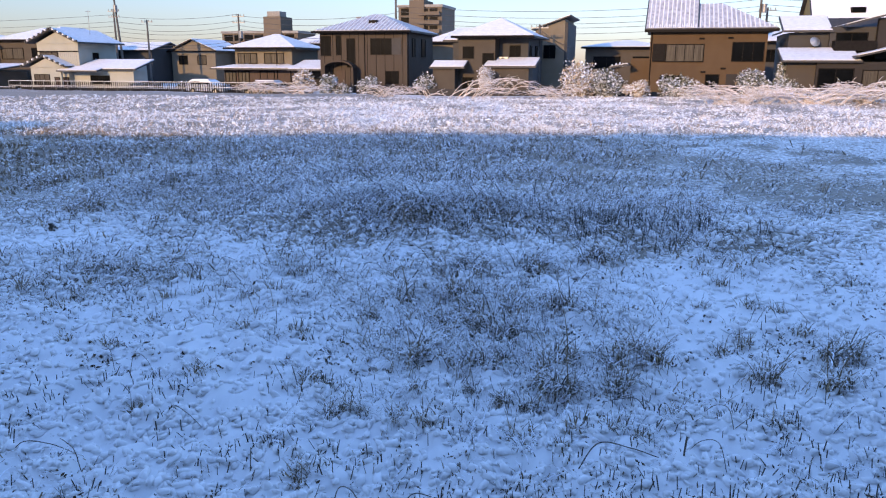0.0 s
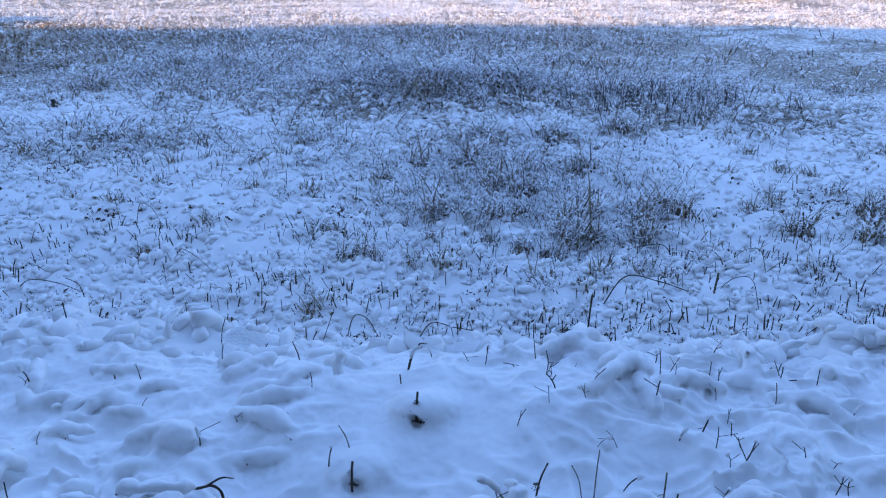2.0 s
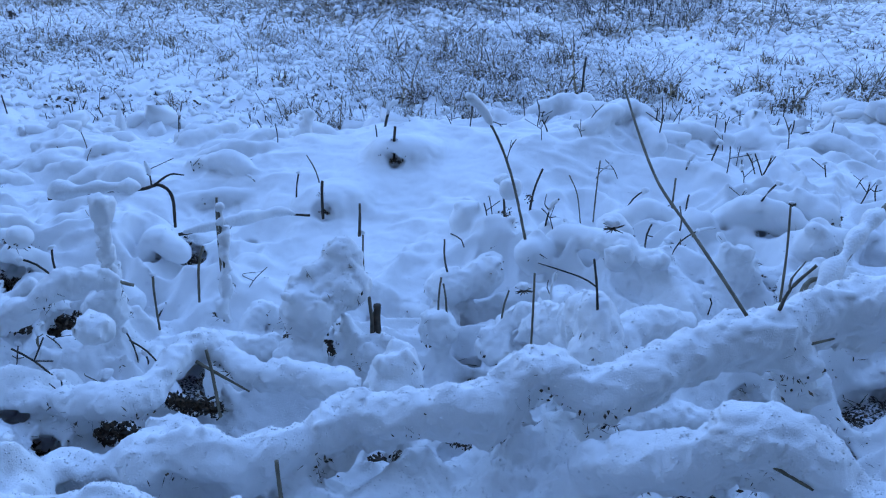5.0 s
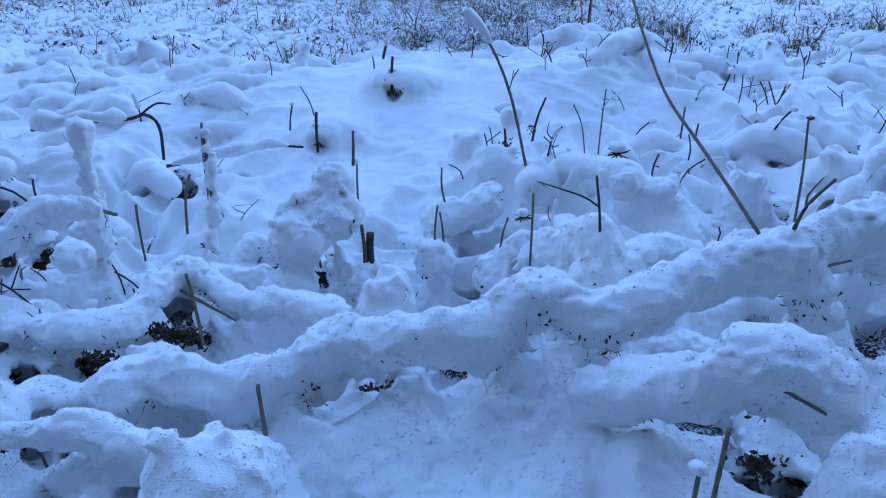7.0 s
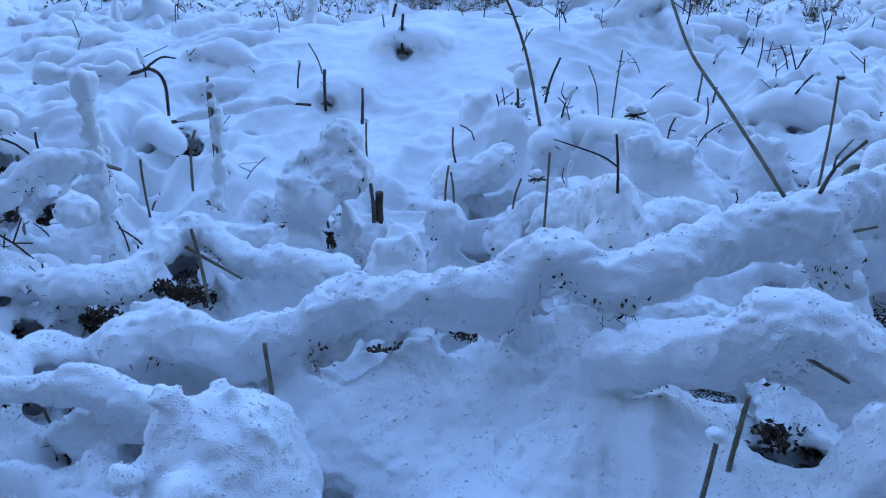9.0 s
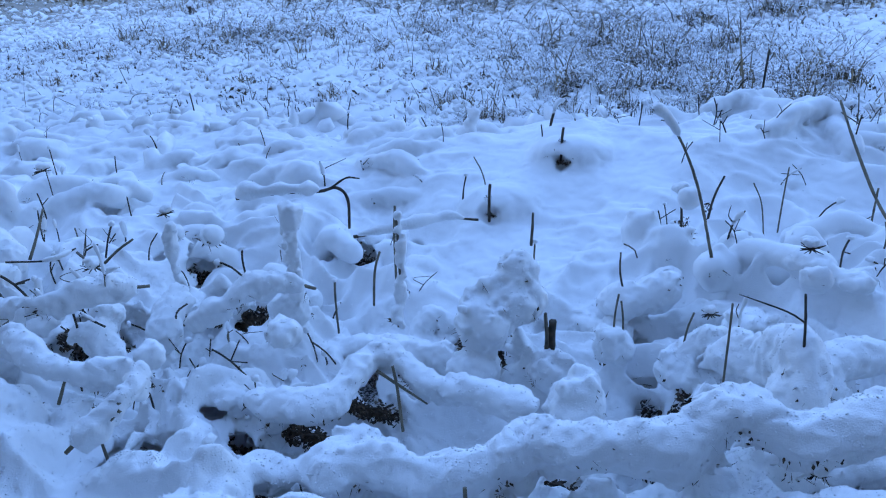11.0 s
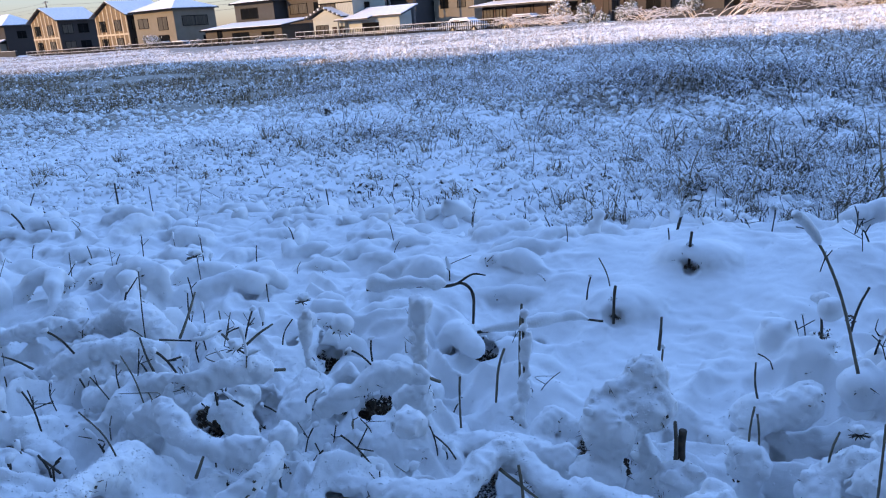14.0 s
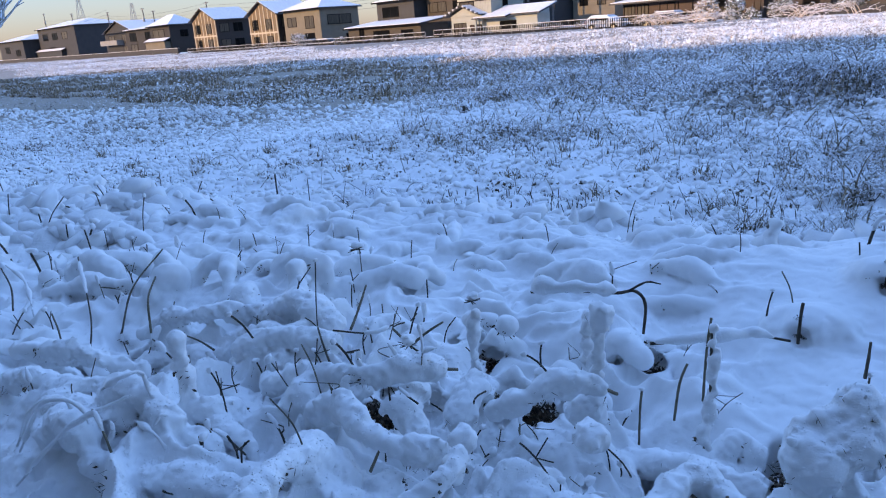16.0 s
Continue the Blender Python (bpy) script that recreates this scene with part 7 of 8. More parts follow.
ROLLS_END = (
    ([(-0.673, 0.974, 0.9), (-0.624, 0.989, 0.935), (-0.59, 1.003, 0.935), (-0.526, 0.99, 0.92), (-0.499, 0.993, 0.9)], 0.015),
    ([(-1.092, 0.983, 0.9), (-0.975, 0.971, 0.94), (-0.896, 0.976, 0.93), (-0.848, 0.995, 0.94), (-0.802, 1.013, 0.92)], 0.02),
    ([(-0.842, 1.305, 0.89), (-0.744, 1.285, 0.93), (-0.666, 1.275, 0.94), (-0.667, 1.355, 0.93), (-0.65, 1.379, 0.9)], 0.016),
    ([(-1.061, 1.255, 0.89), (-1.021, 1.298, 0.91), (-0.918, 1.298, 0.93), (-0.853, 1.341, 0.94), (-0.78, 1.372, 0.92), (-0.708, 1.382, 0.89)], 0.017),
    ([(-1.552, 1.364, 0.88), (-1.468, 1.42, 0.9), (-1.3, 1.423, 0.91), (-1.179, 1.45, 0.9)], 0.013),
    ([(-0.265, 1.229, 0.89), (-0.2, 1.231, 0.93), (-0.16, 1.251, 0.95), (-0.11, 1.262, 0.95), (-0.084, 1.297, 0.92)], 0.016),
)
ROLLS = ROLLS_EAST + tuple((p, r if p[0][0] > 0 else 0.7 * r) for p, r in ROLLS_MIDDLE + ROLLS_WEST + ROLLS_END)
for i, (p, r) in enumerate(ROLLS):
    k = i % max(1, len(p) - 2)
    bits = [[(x, y - (1.0 + 0.2 * j) * r, z - (0.75 - 0.15 * (i % 3)) * r - 0.004 * j) for j, (x, y, z) in enumerate(p[k:k + 2])]] if i % 2 else []
    snowy_stem(wobble(p, 0.002, i), 0.0034, r, "fallen stem under a thick roll of snow", 20 + i, (0.0, 1.0), STEM_PALE, 0.75, 0.55, twigs=bits, melt=True)
# pillars where the snow hangs down the plants
for i, (p, r) in enumerate((([(-0.12, 1.31, 0.86), (-0.116, 1.30, 0.94), (-0.108, 1.295, 1.05)], 0.014), ([(0.035, 1.30, 0.86), (0.035, 1.33, 0.93), (0.03, 1.355, 1.02)], 0.010), ([(0.70, 1.0, 1.0), (0.735, 1.02, 0.94), (0.755, 1.03, 0.87)], 0.026),
                           ([(-0.155, 1.40, 0.85), (-0.165, 1.40, 0.92), (-0.17, 1.41, 0.99)], 0.013), ([(-0.36, 1.38, 0.86), (-0.355, 1.37, 0.93), (-0.35, 1.37, 0.985)], 0.012), ([(-0.62, 1.0, 0.9), (-0.625, 1.0, 0.98), (-0.63, 1.0, 1.06)], 0.011),
                           ([(0.015, 2.2, 0.85), (0.017, 2.205, 0.9), (0.02, 2.21, 0.955)], 0.020), ([(0.22, 1.45, 0.93), (0.222, 1.452, 0.96), (0.223, 1.452, 0.985)], 0.0055))):
    snowy_stem(p, 0.0026, 0.0, "upright weed plastered with snow", 60 + i, (0.0, 1.0), STEM)
    r2 = random.Random(660 + i)
    for q in spline(p, 0.004):
        if r2.random() < 0.9:
            e = r * r2.uniform(0.35, 0.7)
            blanket.ball(q[0] + r2.gauss(0, 0.3 * r), q[1] + r2.gauss(0, 0.25 * r), q[2], e * r2.uniform(0.8, 1.3), e, e * r2.uniform(0.7, 1.2), 0.006)

# lumps
LUMPS_EAST = (
    (0.3, 1.045, 0.945, 0.036), (0.7, 0.79, 0.945, 0.05), (0.74, 0.83, 0.93, 0.05), (0.525, 1.05, 0.965, 0.026), (0.535, 1.035, 0.935, 0.022), (0.404, 1.63, 0.9, 0.036),
    (0.451, 1.58, 0.9, 0.038), (0.507, 1.48, 0.895, 0.034), (0.42, 1.42, 0.885, 0.036), (0.36, 1.4, 0.88, 0.03), (0.55, 1.56, 0.9, 0.032), (0.66, 1.57, 0.9, 0.034),
    (0.7, 1.43, 0.89, 0.032), (0.62, 1.36, 0.935, 0.02), (0.53, 1.3, 0.89, 0.04), (0.47, 1.24, 0.9, 0.034), (0.475, 1.6, 0.965, 0.024), (0.98, 1.47, 0.92, 0.045),
    (0.82, 1.42, 0.9, 0.04), (0.9, 1.33, 0.91, 0.045), (0.82, 1.62, 0.89, 0.04), (1.05, 1.62, 0.9, 0.04),
)
LUMPS_CREST = (
    (1.16, 1.9, 0.89, 0.04), (1.0, 1.2, 0.95, 0.05),
)
LUMPS_MIDDLE = (
    (0.185, 1.26, 0.945, 0.046), (0.215, 1.275, 0.985, 0.03), (0.165, 1.22, 0.935, 0.035), (0.225, 1.25, 0.945, 0.024), (0.185, 0.81, 0.935, 0.062), (0.165, 0.765, 0.91, 0.055),
    (0.215, 0.79, 0.9, 0.05), (-0.205, 1.05, 0.965, 0.021), (-0.07, 1.14, 0.95, 0.034), (-0.14, 1.3, 0.89, 0.04),
    (-0.22, 1.36, 0.9, 0.035), (0.06, 1.0, 0.89, 0.03), (-0.12, 0.97, 0.9, 0.036),
)
LUMPS_WEST = (
    (-0.43, 1.5, 0.92, 0.034), (-0.35, 1.49, 0.92, 0.03), (-0.58, 1.42, 0.91, 0.036), (-0.64, 1.2, 0.93, 0.042), (-0.72, 1.22, 0.92, 0.04), (-0.59, 1.03, 0.93, 0.04),
    (-0.39, 1.02, 0.9, 0.034), (-0.3, 1.01, 0.89, 0.034), (-0.46, 1.19, 0.92, 0.036), (-0.37, 1.2, 0.93, 0.032), (-1.08, 1.07, 0.93, 0.05), (-0.76, 0.97, 0.92, 0.045),
    (-0.68, 1.0, 0.93, 0.036), (-0.49, 0.88, 0.92, 0.05),
)
LUMPS_FEET = ((0.262, 1.215, 0.868, 0.035), (0.16, 1.21, 0.865, 0.03), (0.453, 1.07, 0.93, 0.03), (0.345, 1.29, 0.865, 0.03), (0.43, 1.23, 0.87, 0.03))
LUMPS = LUMPS_FEET + LUMPS_EAST + LUMPS_CREST + LUMPS_MIDDLE + LUMPS_WEST
for i, (x, y, z, r) in enumerate(LUMPS):
    r2 = random.Random(i)
    r *= 0.85 if x > 0 else 0.5
    blanket.ball(x, y, z - 0.15 * r, r * 0.72, r * 0.7, r * 0.58, 0.02)
    blanket.ball(x, y + 0.2 * r, z - 0.8 * r, r * 1.0, r * 0.9, r * 0.8, 0.03)
    for _ in range(15):
        a, q, w = r2.uniform(0, 6.28), r * r2.uniform(0.12, 0.36), r2.uniform(0.3, 1.0)
        blanket.ball(x + math.cos(a) * r * 0.9 * w, y + math.sin(a) * r * 0.7 * w, z + r2.uniform(-0.7, 0.55) * r, q * r2.uniform(0.8, 1.5), q, q * r2.uniform(0.7, 1.3), 0.008)
# soft humps on the open drift
for x, y, z, r in ((0.265, 1.985, 0.915, 0.045), (0.13, 1.80, 0.862, 0.038)):
    blanket.ball(x, y, z, 1.5 * r, 1.2 * r, 0.7 * r, 0.04)
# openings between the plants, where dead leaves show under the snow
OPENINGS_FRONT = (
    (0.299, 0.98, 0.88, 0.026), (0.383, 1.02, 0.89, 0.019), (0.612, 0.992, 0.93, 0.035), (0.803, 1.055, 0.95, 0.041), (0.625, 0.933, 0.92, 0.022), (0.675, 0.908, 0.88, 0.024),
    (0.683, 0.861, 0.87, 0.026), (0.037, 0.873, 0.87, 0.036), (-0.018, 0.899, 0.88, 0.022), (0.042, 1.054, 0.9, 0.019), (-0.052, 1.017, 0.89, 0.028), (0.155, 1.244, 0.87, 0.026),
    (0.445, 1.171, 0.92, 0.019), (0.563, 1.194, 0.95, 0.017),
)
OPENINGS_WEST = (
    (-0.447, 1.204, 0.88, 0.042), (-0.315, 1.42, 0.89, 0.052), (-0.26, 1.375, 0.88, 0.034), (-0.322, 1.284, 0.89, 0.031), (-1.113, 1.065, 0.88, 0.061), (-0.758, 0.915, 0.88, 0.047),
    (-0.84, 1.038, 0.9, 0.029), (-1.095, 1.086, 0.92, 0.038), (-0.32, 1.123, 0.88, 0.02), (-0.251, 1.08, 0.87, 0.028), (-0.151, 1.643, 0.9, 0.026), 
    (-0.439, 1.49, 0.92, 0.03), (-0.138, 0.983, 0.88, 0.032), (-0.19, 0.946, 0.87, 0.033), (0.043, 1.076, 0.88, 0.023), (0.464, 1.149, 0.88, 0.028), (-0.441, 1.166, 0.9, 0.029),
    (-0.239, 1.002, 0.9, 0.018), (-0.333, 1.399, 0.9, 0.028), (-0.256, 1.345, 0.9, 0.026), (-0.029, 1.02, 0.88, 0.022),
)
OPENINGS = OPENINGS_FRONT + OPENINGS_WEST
rr = random.Random(78)
for i in range(90):
    x, y = rr.uniform(BX0, BX1), rr.uniform(BY0, BY1)
    bare = 1.1 * math.exp(-((x - 0.3) / 0.42) ** 2 - ((y - 1.98) / 0.28) ** 2) + 0.9 * math.exp(-((x - 0.16) / 0.17) ** 2 - ((y - 1.55) / 0.2) ** 2)
    bare += 0.85 * math.exp(-((x + 0.6) / 0.6) ** 2 - ((y - 2.15) / 0.25) ** 2) + 1.1 * math.exp(-((x - 0.34) / 0.17) ** 2 - ((y - 0.84) / 0.1) ** 2)
    if rr.random() < bare or (-0.75 < x < 1.0 and y < 1.35 and i % 4):
        continue
    r = rr.uniform(0.010, 0.024)
    z = blanket.top(x, y) + r * rr.uniform(-0.4, 0.4)
    blanket.ball(x, y, z, r * rr.uniform(1.0, 2.4), r * rr.uniform(0.8, 1.4), r * rr.uniform(0.5, 0.8), 0.03)
under = []
for i in range(240):
    x, y, a = rr.uniform(BX0, BX1), rr.uniform(BY0, 2.3), rr.gauss(0, 0.6)
    if math.exp(-((x - 0.25) / 0.35) ** 2 - ((y - 1.85) / 0.4) ** 2) > 0.3 or (abs(x - 0.34) < 0.2 and y < 0.93) or (-0.3 < x < 1.0 and y < 1.3 and i % 3):
        continue
    length, z = rr.uniform(0.05, 0.2), blanket.top(x, y)
    up = rr.uniform(0.008, 0.06) * (1.0 if y < 1.7 else 0.6)
    blanket.roll([(x - math.cos(a) * length / 2, y - math.sin(a) * length / 2, z), (x, y, z + up), (x + math.cos(a) * length / 2, y + math.sin(a) * length / 2, z + up * rr.uniform(0, 0.8))], rr.uniform(0.009, 0.019), 900 + i, 0.016, hang=0.7 * up if i % 2 else 0.0)
    if i % 9 == 0 and y < 1.9:
        under.append((x, y + 0.004, z + 0.25 * up, rr.uniform(0.012, 0.022)))
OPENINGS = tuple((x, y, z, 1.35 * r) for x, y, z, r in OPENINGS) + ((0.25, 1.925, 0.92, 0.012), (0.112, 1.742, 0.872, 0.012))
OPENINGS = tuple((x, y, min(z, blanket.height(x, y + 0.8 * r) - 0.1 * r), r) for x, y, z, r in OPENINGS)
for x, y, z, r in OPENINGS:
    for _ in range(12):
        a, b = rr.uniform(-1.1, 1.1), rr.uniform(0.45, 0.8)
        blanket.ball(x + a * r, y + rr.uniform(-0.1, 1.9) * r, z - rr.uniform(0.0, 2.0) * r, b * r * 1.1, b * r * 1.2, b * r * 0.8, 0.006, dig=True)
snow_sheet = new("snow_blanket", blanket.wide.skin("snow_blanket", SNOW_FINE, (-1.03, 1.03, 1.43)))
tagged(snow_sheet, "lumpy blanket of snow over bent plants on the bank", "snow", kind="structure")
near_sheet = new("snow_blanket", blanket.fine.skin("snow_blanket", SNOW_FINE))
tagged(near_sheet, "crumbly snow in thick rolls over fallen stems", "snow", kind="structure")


def crumbs(ob, n, y1, r0, r1, seed):
    """Loose grains of snow that make the blanket's edges crumbly."""
    g = np.random.default_rng(seed)
    m = len(ob.data.vertices)
    co, no = np.empty(3 * m, np.float32), np.empty(3 * m, np.float32)
    ob.data.vertices.foreach_get("co", co)
    ob.data.vertices.foreach_get("normal", no)
    co, no = co.reshape(-1, 3), no.reshape(-1, 3)
    calm = np.exp(-(((co[:, 0] - 0.3) / 0.4) ** 2) - ((co[:, 1] - 1.95) / 0.3) ** 2)
    w = np.clip(no[:, 2] + 0.35, 0, 1) * (0.15 + step01(lattice3(co, 0.022, 5), 0.35, 0.75)) * (1 - 0.8 * calm) * (co[:, 1] < y1) / (0.35 + co[:, 1] - BY0) ** 1.3
    k = g.choice(m, n, False, w / w.sum())
    r = r0 * (r1 / r0) ** (g.random(n) ** 2.2)
    snow_balls("snow_crumbs", co[k] + no[k] * (0.1 * r)[:, None], r, g, "loose grains of snow along the ridges", 0.9, 0, 1.5)


def shreds(ob, n, y1, size, seed):
    """Tips of dead leaves and stalks that stick out of the undersides of the ridges."""
    g = np.random.default_rng(seed)
    m = len(ob.data.vertices)
    co, no = np.empty(3 * m, np.float32), np.empty(3 * m, np.float32)
    ob.data.vertices.foreach_get("co", co)
    ob.data.vertices.foreach_get("normal", no)
    co, no = co.reshape(-1, 3), no.reshape(-1, 3)
    w = (no[:, 2] < 0.3) * step01(lattice3(co, 0.045, 6), 0.62, 0.78) * (co[:, 1] < y1) * (co[:, 1] > BY0 + 0.1)
    k = g.choice(m, n, True, w / w.sum())
    c = co[k] + g.normal(0, 0.003, (n, 3))
    a = no[k] + g.normal(0, 0.8, (n, 3))
    a /= np.linalg.norm(a, axis=1)[:, None]
    b = np.cross(a, g.normal(size=(n, 3)))
    b /= np.linalg.norm(b, axis=1)[:, None]
    thin = g.random(n) < 0.4
    long = (size * np.where(thin, 2.0, 1.0) * g.uniform(0.5, 1.5, n))[:, None]
    wide = (size * np.where(thin, 0.16, 0.5) * g.uniform(0.6, 1.3, n))[:, None]
    q = np.stack([c - a * long, c + b * wide, c + a * long, c - b * wide], 1).reshape(-1, 3)
    tagged(new("leaf_shreds", fast_mesh("leaf_shreds", q, np.arange(4 * n).reshape(-1, 4), LEAF)), "dark tips of dead leaves under the ridges of snow", "dead leaves", kind="stuff")


shreds(near_sheet, 4500, 1.45, 0.0034, 821)
shreds(snow_sheet, 3500, 2.0, 0.0045, 822)
crumbs(near_sheet, 130000, 1.45, 0.0004, 0.0017, 811)
crumbs(snow_sheet, 40000, 2.4, 0.0006, 0.0022, 812)


ground_flat = ground_z


def ground_z(x, y):
    return blanket.height(x, y) if BX0 < x < BX1 and BY0 < y < BY1 else ground_flat(x, y)


# stubs and stalks that can be told apart
stub(0.158, 1.225, 0.86, 0.06, 0.005, 1, mat=BARK, label="dark broken stem", shaggy=0.022)
stub(0.262, 1.234, 0.862, 0.060, 0.012, 2, (0.002, 0), 0.0, BARK, "dark split stump of a weed", 0.008)
snowy_stem([(0.256, 1.228, 0.87), (0.257, 1.227, 0.905), (0.255, 1.226, 0.938)], 0.003, 0.0, "torn strip of bark on the stump", 2002, mat=STEM, name="bark_strip", category="bark")
stub(0.223, 1.452, 0.87, 0.065, 0.0035, 3, (0.003, 0), 0.006)
stub(0.453, 1.08, 0.958, 0.085, 0.0026, 4, (0.0, 0.002), 0.0, STEM_PALE, "dry cut stalk")
stub(0.115, 1.0, 0.945, 0.05, 0.0036, 5, (-0.006, 0.005), 0.0)
stub(-0.045, 1.26, 0.90, 0.055, 0.0034, 6, (0.004, 0), 0.005)
stub(0.205, 0.87, 0.925, 0.04, 0.0042, 7)
stub(0.555, 0.80, 0.87, 0.065, 0.0045, 8, (0.0, 0), 0.011)
stub(0.585, 0.83, 0.88, 0.07, 0.0045, 9)
stub(0.0, 0.80, 0.86, 0.085, 0.005, 10, (-0.02, 0.01))
stub(0.345, 1.30, 0.87, 0.06, 0.003, 11, (0.006, 0))
stub(0.36, 1.29, 0.87, 0.055, 0.003, 12, (-0.006, 0))
stub(0.43, 1.24, 0.88, 0.06, 0.003, 13, (0.012, 0.0))
stub(0.248, 1.955, 0.925, 0.05, 0.006, 41, (0.004, 0), 0.0, BARK, "clump of dark stems", 0.010)
stub(0.114, 1.745, 0.872, 0.05, 0.006, 42, (0.004, 0), 0.0, BARK, "clump of dark stems", 0.010)
stub(0.10, 1.86, 0.86, 0.08, 0.003, 14, (-0.03, 0.0))
stub(0.20, 2.10, 0.89, 0.05, 0.0034, 15, (-0.004, 0), mat=BARK)
stub(0.05, 1.80, 0.85, 0.07, 0.0035, 16, (0.012, 0), 0.007, BARK)
stub(-0.02, 1.36, 0.89, 0.06, 0.0042, 17, (0.015, 0.01), 0, STEM_PALE)
stub(0.02, 1.36, 0.93, 0.10, 0.004, 18, (0.008, 0.0), 0.0, STEM_PALE)
stub(-0.62, 1.28, 0.88, 0.20, 0.0022, 19, (0.02, 0.0), 0.006, BARK)
stub(-0.46, 1.10, 0.94, 0.08, 0.0022, 20, (-0.03, 0.0), 0.0)
stub(-0.82, 1.695, 0.88, 0.08, 0.0022, 21, (0.0, 0.0), 0.0, BARK)
stub(0.66, 1.75, 0.86, 0.10, 0.0032, 22, (0.004, 0), 0.0)
stub(0.63, 1.72, 0.86, 0.08, 0.0026, 23, (-0.03, 0), 0.0)
stub(0.80, 1.70, 0.87, 0.07, 0.004, 24, (0.0, 0), 0.0)
stub(0.93, 1.90, 0.86, 0.09, 0.003, 25, (0.02, 0), 0.012, BARK)
stub(0.52, 1.70, 0.87, 0.09, 0.0045, 26, (0.025, 0), 0.0, BARK, "dark forked stem", 0.012)
stub(0.47, 1.62, 0.87, 0.09, 0.0045, 27, (-0.008, 0), 0.02, BARK, "dark stem", 0.012)
stub(1.9, 4.58, -0.05, 0.30, 0.014, 28, (0.02, 0), 0.03, STEM, "thick cut stump of a tall weed")
stub(2.07, 14.9, 0.0, 0.40, 0.02, 29, (0.03, 0), 0.05, BARK, "tall dark weed stalk")
stub(-5.8, 11.5, -0.05, 0.22, 0.05, 30, (0.03, 0), 0.06, BARK, "dark weed clump standing alone in the snow", 0.11)
burr(0.60, 1.345, 0.985, 0.017, 1)
burr(-0.835, 1.70, 0.955, 0.020, 2)
burr(-0.385, 1.22, 0.985, 0.016, 3)
burr(-0.41, 1.16, 0.955, 0.014, 4)
burr(-0.36, 1.38, 1.0, 0.014, 5)
burr(0.73, 1.10, 1.115, 0.004, 6)
burr(0.46, 1.23, 0.945, 0.012, 7)
# dead leaves, packed dense so that they stand for the hollows' shade too
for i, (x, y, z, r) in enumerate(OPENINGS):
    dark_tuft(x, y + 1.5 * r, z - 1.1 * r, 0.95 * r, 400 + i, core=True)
for i, (x, y, z, r) in enumerate(under):
    dark_tuft(x, y, z, r, 1300 + i)
# dead leaves and broken stalks that lie bare in the gaps
def hollow_litter(n, seed):
    g = np.random.default_rng(seed)
    x, y = g.uniform(BX0 + 0.14, BX1 - 0.14, n), BY0 + 0.1 + 1.25 * g.random(n)
    shut = (blanket.wide.f < 0).any(axis=2)
    k = ~shut[((x - BX0) / blanket.wide.cell).astype(int), ((y - BY0) / blanket.wide.cell).astype(int)]
    x, y = x[k], y[k]
    z = bare_z(x, y) + 0.006
    x, y, z = np.repeat(x, 5), np.repeat(y, 5), np.repeat(z, 5)
    n = len(x)
    c = np.stack([x + g.normal(0, 0.008, n), y + g.normal(0, 0.006, n), z + g.uniform(-0.002, 0.03, n)], 1)
    a = g.normal(size=(n, 3)) * np.array([1, 1, 0.8])
    a /= np.linalg.norm(a, axis=1)[:, None]
    b = np.cross(a, g.normal(size=(n, 3)))
    b /= np.linalg.norm(b, axis=1)[:, None]
    thin = g.random(n) < 0.55
    long = np.where(thin, 0.014, 0.0055) * g.uniform(0.5, 1.4, n)
    wide = np.where(thin, 0.0008, 0.0032) * g.uniform(0.6, 1.4, n)
    co = np.stack([c - a * long[:, None], c + b * wide[:, None], c + a * long[:, None], c - b * wide[:, None]], 1).reshape(-1, 3)
    ob = new("leaf_litter", fast_mesh("leaf_litter", co, np.arange(4 * n).reshape(-1, 4), LEAF))
    tagged(ob, "withered dark leaves and bits of stalk in the hollows of the snow", "dead leaves", kind="stuff")


hollow_litter(16000, 195)
# thin bent twigs poking out all over the bank
rr = random.Random(9)
for i in range(150):
    x, y = (rr.gauss(-0.45, 0.22), rr.gauss(1.22, 0.14)) if i % 4 == 0 else (rr.uniform(-2.0, 1.6), 0.85 + 1.6 * rr.random())
    if math.exp(-((x - 0.3) / 0.3) ** 2 - ((y - 1.8) / 0.3) ** 2) > 0.4 or (abs(x - 0.35) < 0.3 and y < 1.0):
        continue
    z = ground_z(x, y)
    h, a, w = rr.uniform(0.015, 0.07), rr.uniform(0, 6.28), rr.uniform(0.0, 0.05)
    k = rr.uniform(-0.006, 0.006)
    p = [(x, y, z - 0.02), (x + w * 0.45 * math.cos(a) + k, y + w * 0.45 * math.sin(a), z + h * 0.45), (x + w * math.cos(a), y + w * math.sin(a), z + h)]
    tw = []
    if i % 3 == 0:
        q = Vector(p[1])
        tw = [[tuple(q), tuple(q + Vector((rr.gauss(0, 0.012), 0, 0.012))), tuple(q + Vector((rr.gauss(0, 0.02), rr.gauss(0, 0.01), rr.uniform(0.01, 0.035))))]]
    snowy_stem(p, rr.uniform(0.0008, 0.0021), rr.choice((0, 0, 0.004, 0.006)), "thin dead twig poking out of the snow", 500 + i, (rr.uniform(0.4, 0.8), 1.0), rr.choice((STEM, BARK, BARK, STEM_PALE)), 0.7, 0.5, "twig", "twig", tw)
rr = random.Random(57)
small_twigs, tips = [], []
